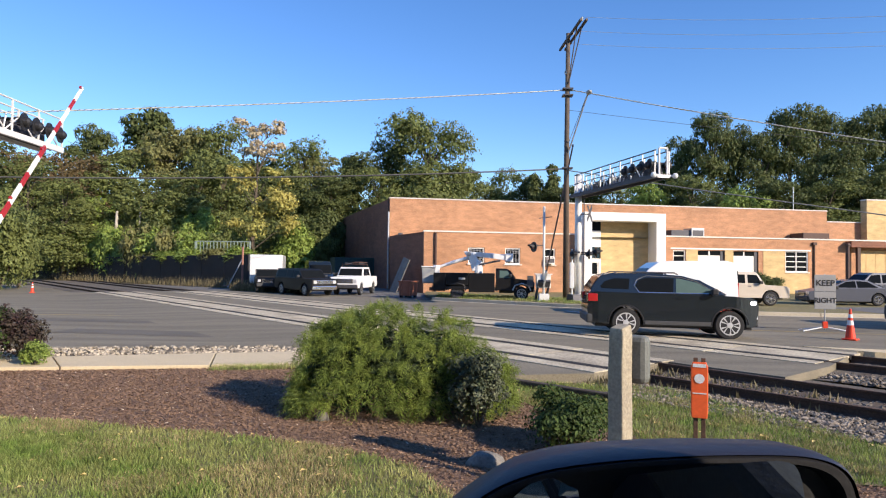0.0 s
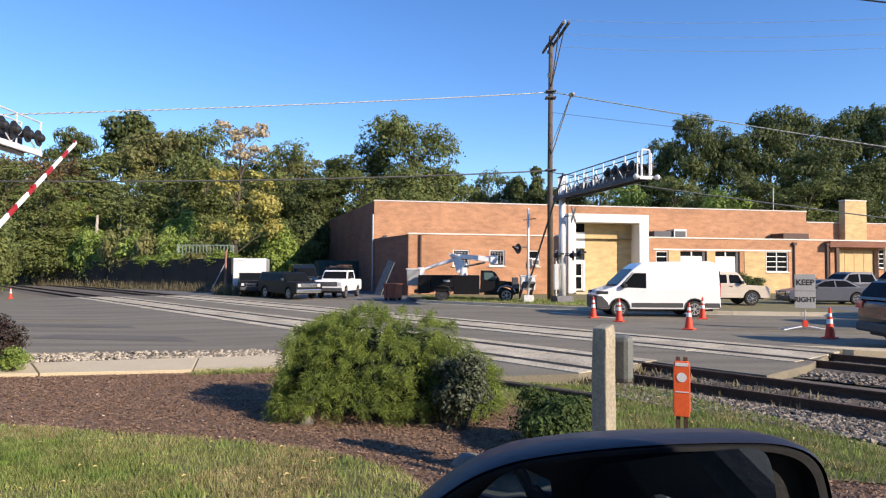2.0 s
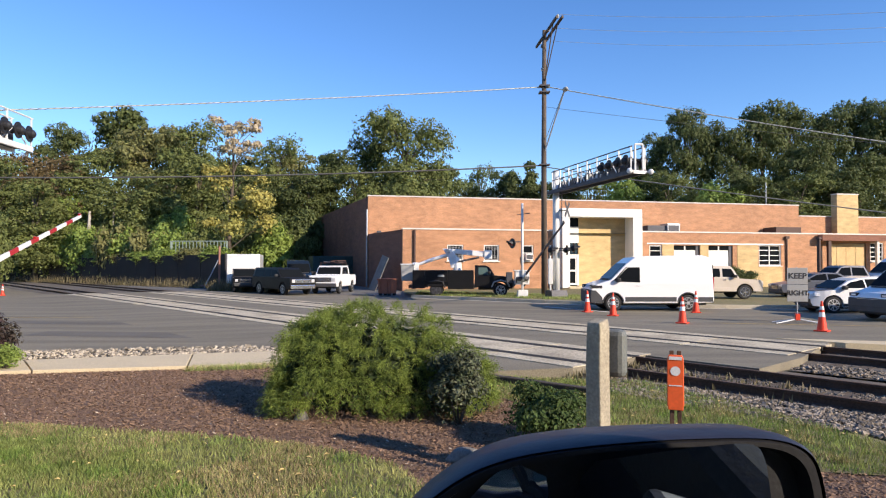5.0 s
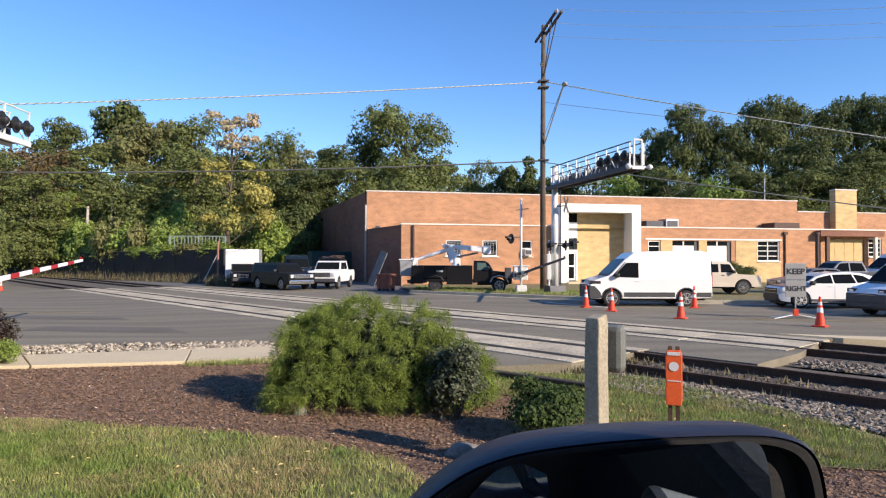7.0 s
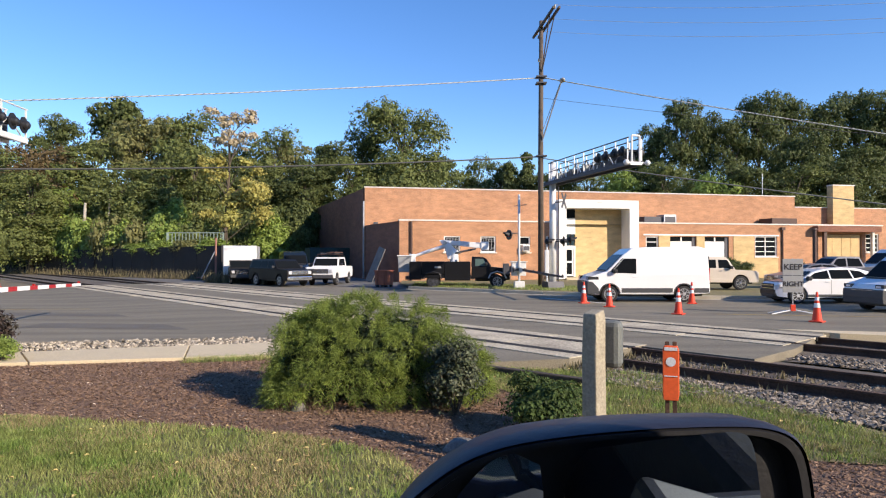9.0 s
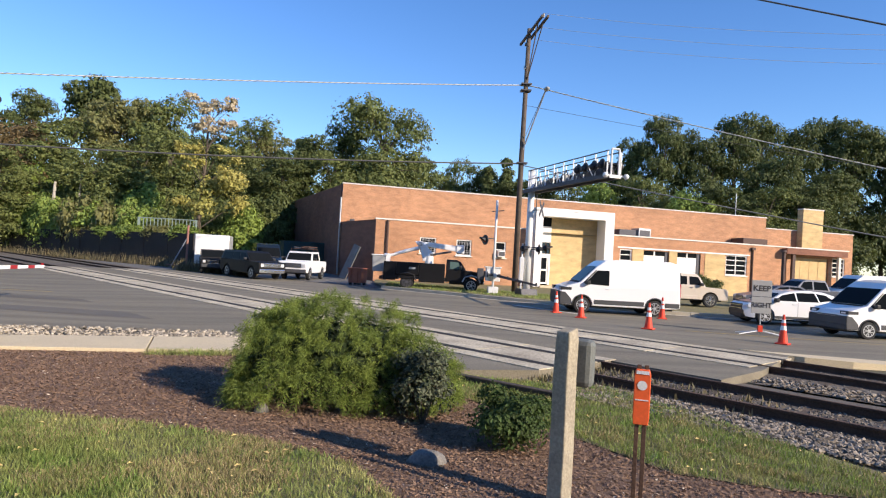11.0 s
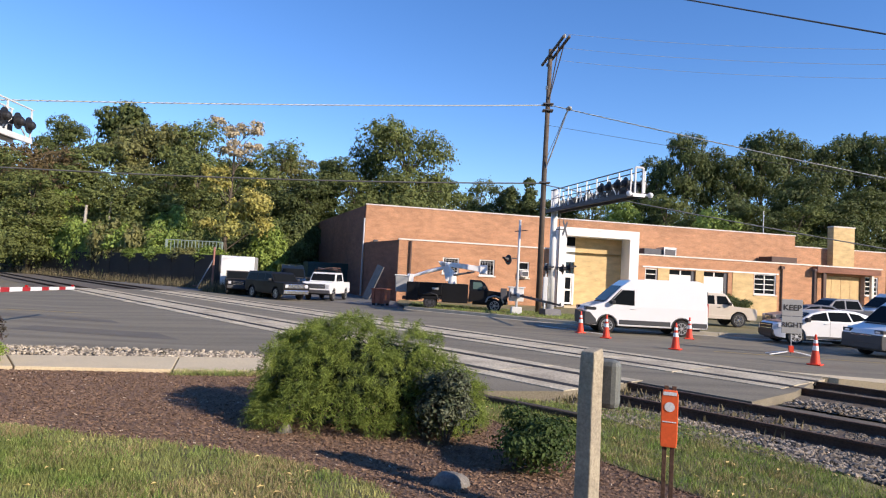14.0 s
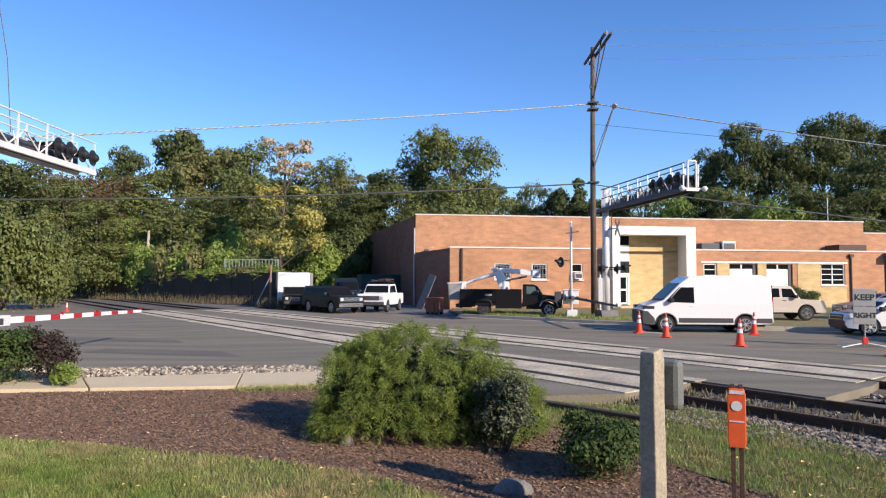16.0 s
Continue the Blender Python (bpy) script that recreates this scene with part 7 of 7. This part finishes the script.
# feathery evergreen by the mulch bed
def feathery_bush(x, y, rx, ry, h, tufts, seed):
    r = np.random.default_rng(seed)
    t = empty("feathery_shrub", "large feathery bright green evergreen shrub in the mulch bed", "shrub", m=pose(x, y, 0))
    vs, fs = [], []
    # plumes gather in heads with dark gaps between them
    heads = [(r.uniform(0, 2 * math.pi), math.asin(r.uniform(0.0, 1.0)), r.uniform(0.84, 0.94)) for _ in range(tufts // 5)]
    for i in range(tufts):
        a0, e0, f0 = heads[i % len(heads)]
        e = min(1.57, max(0.0, e0 + r.normal() * 0.085))
        a = a0 + r.normal() * 0.075 / max(0.35, math.cos(e))
        lump = 1 + 0.05 * math.sin(3 * a + 1.3) + 0.04 * math.sin(5 * a + 4 * e)
        d = np.array([math.cos(a) * math.cos(e), math.sin(a) * math.cos(e), math.sin(e)])
        R = np.array([rx, ry, h * (0.93 - 0.14 * d[0])])
        c = np.sign(d) * np.abs(d) ** 0.85 * R * lump * (f0 + r.uniform(-0.07, 0.03))
        c[2] = max(0.26, c[2])
        # a foxtail plume that arches out and hangs at its tip
        flat_out = np.array([d[0], d[1], 0.0]) + r.normal(size=3) * 0.25
        out = flat_out * 0.8 + np.array([0, 0, 0.22 + 0.55 * d[2]])
        out /= np.linalg.norm(out)
        L, sag_ = r.uniform(0.15, 0.25), r.uniform(0.10, 0.24) * (1.2 - 0.7 * d[2])
        n = 96
        k = r.uniform(0, 1, n) ** 0.8
        mid = c + out * (L * k)[:, None] + np.array([0, 0, -1.0]) * (sag_ * k ** 2)[:, None]
        tan = out * L + np.array([0, 0, -1.0]) * (2 * sag_ * k)[:, None]
        tan /= np.linalg.norm(tan, axis=1)[:, None]
        rad = r.normal(size=(n, 3))
        rad -= tan * (rad * tan).sum(1)[:, None]
        mid = mid + r.normal(size=(n, 3)) * 0.022
        rad /= np.linalg.norm(rad, axis=1)[:, None]
        dirn = tan * 0.75 + rad
        dirn /= np.linalg.norm(dirn, axis=1)[:, None]
        l = r.uniform(0.055, 0.115, n) * (1.1 - 0.35 * k)
        side = np.cross(dirn, r.normal(size=(n, 3)))
        side = side / (np.linalg.norm(side, axis=1)[:, None] + 1e-9) * r.uniform(0.0016, 0.0040, n)[:, None]
        p1, p2 = mid + dirn * (l * 0.55)[:, None], mid + dirn * l[:, None] + np.array([0, 0, -0.012])
        block = np.stack([mid, p1 + side, p2, p1 - side], 1).reshape(-1, 3)
        block[:, 2] = np.maximum(block[:, 2], 0.02)
        q = len(vs)
        vs += block.tolist()
        fs += [(q + 4 * j, q + 4 * j + 1, q + 4 * j + 2, q + 4 * j + 3) for j in range(n)]
    me = quads("foliage", vs, fs, "needle")
    ob = new("foliage", me)
    ob.parent = t
    # dark leaf core paints the shade between the plumes
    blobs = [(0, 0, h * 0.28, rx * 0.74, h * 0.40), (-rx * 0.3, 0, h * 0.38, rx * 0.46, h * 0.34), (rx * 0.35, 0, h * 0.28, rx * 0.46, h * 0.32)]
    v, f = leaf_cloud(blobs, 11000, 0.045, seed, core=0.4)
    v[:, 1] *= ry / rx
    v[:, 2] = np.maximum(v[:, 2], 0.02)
    ob = new("shade_foliage", np_mesh("shade_foliage", v, f, "needle_shade"))
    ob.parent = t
    bm = bmesh.new()
    for i in range(10):
        a = i * 0.63
        tube(bm, [(0.1 * math.cos(a), 0.1 * math.sin(a), -0.05), (rx * 0.3 * math.cos(a), ry * 0.3 * math.sin(a), h * 0.35), (rx * 0.6 * math.cos(a), ry * 0.6 * math.sin(a), h * 0.6)], [0.03, 0.02, 0.006], 6, cap=False)
    part("branch_base", bm, "bark", t)
    return t


feathery_bush(-0.97, 9.05, 1.62, 0.86, 1.60, 1150, 3)


def small_bush(x, y, rx, h, leaf, n, size, seed, label, blobs=None):
    t = empty("garden_shrub", label, "shrub", m=pose(x, y, 0))
    r = random.Random(seed)
    bl = blobs or [(r.uniform(-0.5, 0.5) * rx, r.uniform(-0.45, 0.45) * rx, h * r.uniform(0.35, 0.8), rx * r.uniform(0.24, 0.46), h * r.uniform(0.16, 0.28)) for _ in range(15)] + [(0, 0, h * 0.38, rx * 0.76, h * 0.38)]
    v, f = leaf_cloud(bl, n, size, seed, core=0.35)
    v[:, 2] = np.maximum(v[:, 2], 0.02)
    ob = new("foliage", np_mesh("foliage", v, f, leaf))
    ob.parent = t
    bm = bmesh.new()
    for i in range(7):
        a = i * 0.9
        tube(bm, [(0, 0, -0.05), (rx * 0.25 * math.cos(a), rx * 0.25 * math.sin(a), h * 0.35), (rx * 0.5 * math.cos(a), rx * 0.5 * math.sin(a), h * 0.6)], [0.018, 0.012, 0.004], 5, cap=False)
    part("branch_base", bm, "bark", t)
    return t


small_bush(0.16, 8.15, 0.49, 0.98, "dark_leaf", 5600, 0.026, 41, "small dark grey-green shrub in the mulch bed")
small_bush(1.13, 7.25, 0.60, 0.68, "box_leaf", 9000, 0.027, 42, "low rounded green boxwood shrub in the mulch bed")
small_bush(-9.7, 12.35, 1.05, 1.18, "box_leaf", 9000, 0.035, 43, "rounded green shrub at the footpath")
small_bush(-8.85, 12.55, 0.55, 1.15, "purple_leaf", 3600, 0.035, 44, "dark purplish shrub behind the green one")
small_bush(-8.25, 12.05, 0.34, 0.55, "leaf_light", 2600, 0.028, 45, "small yellow-green shrub beside the footpath")

# ---- the observer's parked truck with its door mirror ----
truck = empty("parked_truck", "dark blue truck with a black-rimmed door mirror beside the lawn", "car")
OUT = [(-0.075, 1.70), (-0.070, 1.755), (-0.055, 1.79), (-0.037, 1.815), (-0.019, 1.836), (0.007, 1.853), (0.029, 1.863), (0.064, 1.870), (0.138, 1.8765), (0.226, 1.8785), (0.258, 1.875), (0.276, 1.865), (0.284, 1.846), (0.289, 1.80), (0.286, 1.72), (0.272, 1.675), (0.21, 1.655), (0.0, 1.655), (-0.055, 1.668)]
OUT = [(0.302 + (x - 0.289) * 1.055, z - 0.008 - 0.20 * max(0.0, 0.085 - x) ** 1.3) for x, z in OUT]
for _ in range(2):
    OUT = [q for (x0, z0), (x1, z1) in zip(OUT, OUT[1:] + OUT[:1]) for q in ((0.75 * x0 + 0.25 * x1, 0.75 * z0 + 0.25 * z1), (0.25 * x0 + 0.75 * x1, 0.25 * z0 + 0.75 * z1))]
cx, cz = 0.128, 1.768


def loft(sections, close=True):
    bm = bmesh.new()
    rings = [[bm.verts.new((cx + (x - cx) * k, y + tilt * (x - cx), cz + (z - cz) * k)) for x, z in OUT] for y, k, tilt in sections]
    n = len(OUT)
    for a, b in zip(rings, rings[1:]):
        for i in range(n):
            bm.faces.new((a[i], a[(i + 1) % n], b[(i + 1) % n], b[i]))
    if close:
        bm.faces.new(rings[-1])
    return bm


sh = part("mirror_housing", loft([(0.445, 0.985, 0.06), (0.452, 1.0, 0.06), (0.470, 0.998, 0.06), (0.50, 0.965, 0.05), (0.54, 0.87, 0.03), (0.575, 0.68, 0.0), (0.59, 0.35, 0.0)]), "housing", truck, "dark blue painted mirror shell", smooth=True)
part("mirror_rim", loft([(0.4515, 0.986, 0.06), (0.4435, 0.965, 0.06), (0.4435, 0.93, 0.06), (0.456, 0.90, 0.06)]), "housing_rim", sh, "black plastic mirror rim", smooth=False)


def glass_face(name, label, outline, tilt, radius):
    """Mirror glass inside an outline, domed with the radius where one is given."""
    bm = bmesh.new()
    mx, mz = sum(p[0] for p in outline) / len(outline), sum(p[1] for p in outline) / len(outline)
    pts = [Vector((x, z)) for x, z in outline]
    for _ in range(2):
        pts = [w for p, q in zip(pts, pts[1:] + pts[:1]) for w in (p.lerp(q, 0.25), p.lerp(q, 0.75))]
    mid = Vector((mx, mz))
    def point(p):
        rho = (p - mid).length
        bulge = radius - math.sqrt(radius * radius - rho * rho) if radius else 0.0
        return bm.verts.new((p.x, 0.448 + 0.06 * (p.x - cx) + tilt * (p.y - cz) + bulge, p.y))
    hub = point(mid)
    rings = [[point(mid.lerp(p, k)) for p in pts] for k in (0.25, 0.5, 0.75, 1.0)]
    n = len(pts)
    for i in range(n):
        bm.faces.new((hub, rings[0][i], rings[0][(i + 1) % n]))
        for a, b in zip(rings, rings[1:]):
            bm.faces.new((a[i], b[i], b[(i + 1) % n], a[(i + 1) % n]))
    return part(name, bm, "mirror", sh, label, smooth=bool(radius))


glass_face("mirror_glass", "flat mirror glass", [(0.094, 1.853), (0.15, 1.860), (0.20, 1.866), (0.234, 1.868), (0.243, 1.858), (0.249, 1.83), (0.257, 1.78), (0.259, 1.72), (0.25, 1.685), (0.22, 1.675), (0.092, 1.675)], -0.14, 0)
glass_face("spot_mirror", "convex wide-angle mirror glass", [(0.084, 1.852), (0.065, 1.850), (0.045, 1.845), (0.026, 1.829), (0.009, 1.808), (-0.006, 1.78), (-0.014, 1.74), (-0.014, 1.70), (0.0, 1.68), (0.084, 1.675)], 0.03, 0.6)
part("mirror_arm", prism(bmesh.new(), [(0.22, 1.60), (0.36, 1.56), (0.36, 1.66), (0.25, 1.70)], 0.24, 0.52), "housing_rim", truck, bevel=0.015)
part("door", B(-0.75, 0.65, 0.14, 0.26, 0.55, 1.60), "housing", truck, "dark blue front door", bevel=0.03)
part("rear_side", B(-2.8, -0.76, 0.14, 0.26, 0.55, 1.60), "housing", truck, bevel=0.03)
part("far_side", B(-2.8, 2.4, -1.72, -1.60, 0.55, 1.60), "housing", truck, bevel=0.03)
part("fender", B(0.66, 2.4, -1.60, 0.26, 0.55, 1.45), "housing", truck, bevel=0.08)
part("tail_panel", B(-2.9, -2.8, -1.72, 0.26, 0.55, 1.60), "housing", truck, bevel=0.03)
part("cab_floor", B(-2.8, 0.66, -1.60, 0.14, 0.45, 0.55), "cabin", truck)
part("roof", B(-2.2, 0.35, -1.62, 0.16, 2.22, 2.30), "housing", truck, bevel=0.04)
for x in (-1.05, -2.3):
    for y in (0.13, -1.66):
        part("pillar", B(x, x + 0.14, y, y + 0.07, 1.60, 2.22), "cabin", truck)
for y in (0.13, -1.66):
    part("front_pillar", prism(bmesh.new(), [(0.95, 1.46), (1.05, 1.46), (0.35, 2.24), (0.25, 2.24)], y, y + 0.07), "cabin", truck)
for y in (-0.62, -1.42):
    part("seat", prism(bmesh.new(), [(-0.25, 0.9), (0.25, 0.9), (0.3, 1.1), (-0.2, 1.1), (-0.42, 1.95), (-0.58, 1.95), (-0.35, 0.9)], y, y + 0.5), "trim_cloth", truck, "pale cloth seat", bevel=0.05)
    part("seat_base", B(-0.35, 0.25, y, y + 0.5, 0.55, 0.9), "cabin", truck)
part("far_window", B(-2.2, 0.9, -1.655, -1.64, 1.6, 2.22), "clear_glass", truck, "far side window")
quad_panel(truck, "windshield", [(1.0, -1.58, 1.47), (1.0, 0.12, 1.47), (0.32, 0.12, 2.23), (0.32, -1.58, 2.23)], "clear_glass")
part("dashboard", B(0.55, 0.95, -1.58, 0.12, 1.2, 1.5), "cabin", truck, bevel=0.05)
for x in (1.7, -1.9):
    for y, s in ((0.12, 1), (-1.58, -1)):
        wheel(truck, x, y, 0.42, s, "galv", 0.26)


# ---- movement ----
def motions():
    lift = [(0, 45.8), (0.5, 43.2), (1, 40.2), (1.5, 36.6), (2, 34.0), (2.5, 31.0), (3, 27.7), (3.5, 24.4), (4, 21.8), (5.2, 15.3), (6.5, 8.2), (7, 5.3), (7.5, 3.0), (8, 1.1), (8.6, -0.4), (9, -0.9), (11.5, -0.9), (16, -0.9)]
    walk(boom_l, [(t, pose(0, 0, 1.2, 0, -a, 98.66)) for t, a in lift])
    walk(boom_r, [(t, pose(0, 0, 1.15, 0, -a, -85.1)) for t, a in lift])
    rows = []
    for t, x, y, z, p, a in ((0, 5.93, 19.35, 0.11, 0.5, -4), (0.5, 7.52, 18.8, 0.10, 1.2, 0), (1.0, 9.57, 18.2, 0.08, 1.8, 1), (1.5, 11.6, 17.6, 0.05, 1.5, -2), (2.0, 13.65, 17.1, 0.02, 0.5, -5), (3.0, 18.0, 16.4, 0, 0, -7), (4.2, 24, 15.8, 0, 0, -3), (6.5, 36, 15.6, 0, 0, 0), (9, 48, 15.6, 0, 0, 0), (11.5, 54, 15.6, 0, 0, 0), (16, 54, 15.6, 0, 0, 0)):
        rows.append((t, pose(x, y, z, 0, p, a)))
    walk(suv, rows)
    walk(crossover, [(t, pose(16.48 + dx, 28.3 - 0.10 * dx, 0, 0, 0, 179)) for t, dx in ((0, 5.7), (1.2, 4.7), (2.3, 3.72), (2.7, 3.32), (3.3, 2.74), (4, 2.17), (5.2, 1.05), (6.3, 0.22), (7, 0.02), (7.6, 0), (11.5, 0), (16, 0))])
    walk(van2, [(t, pose(17.95 + dx, 23.95, 0, 0, 0, 186)) for t, dx in ((0, 0.25), (2.3, 0.25), (4, 0.08), (6.3, 0), (9, 0), (16, 0))])


motions()
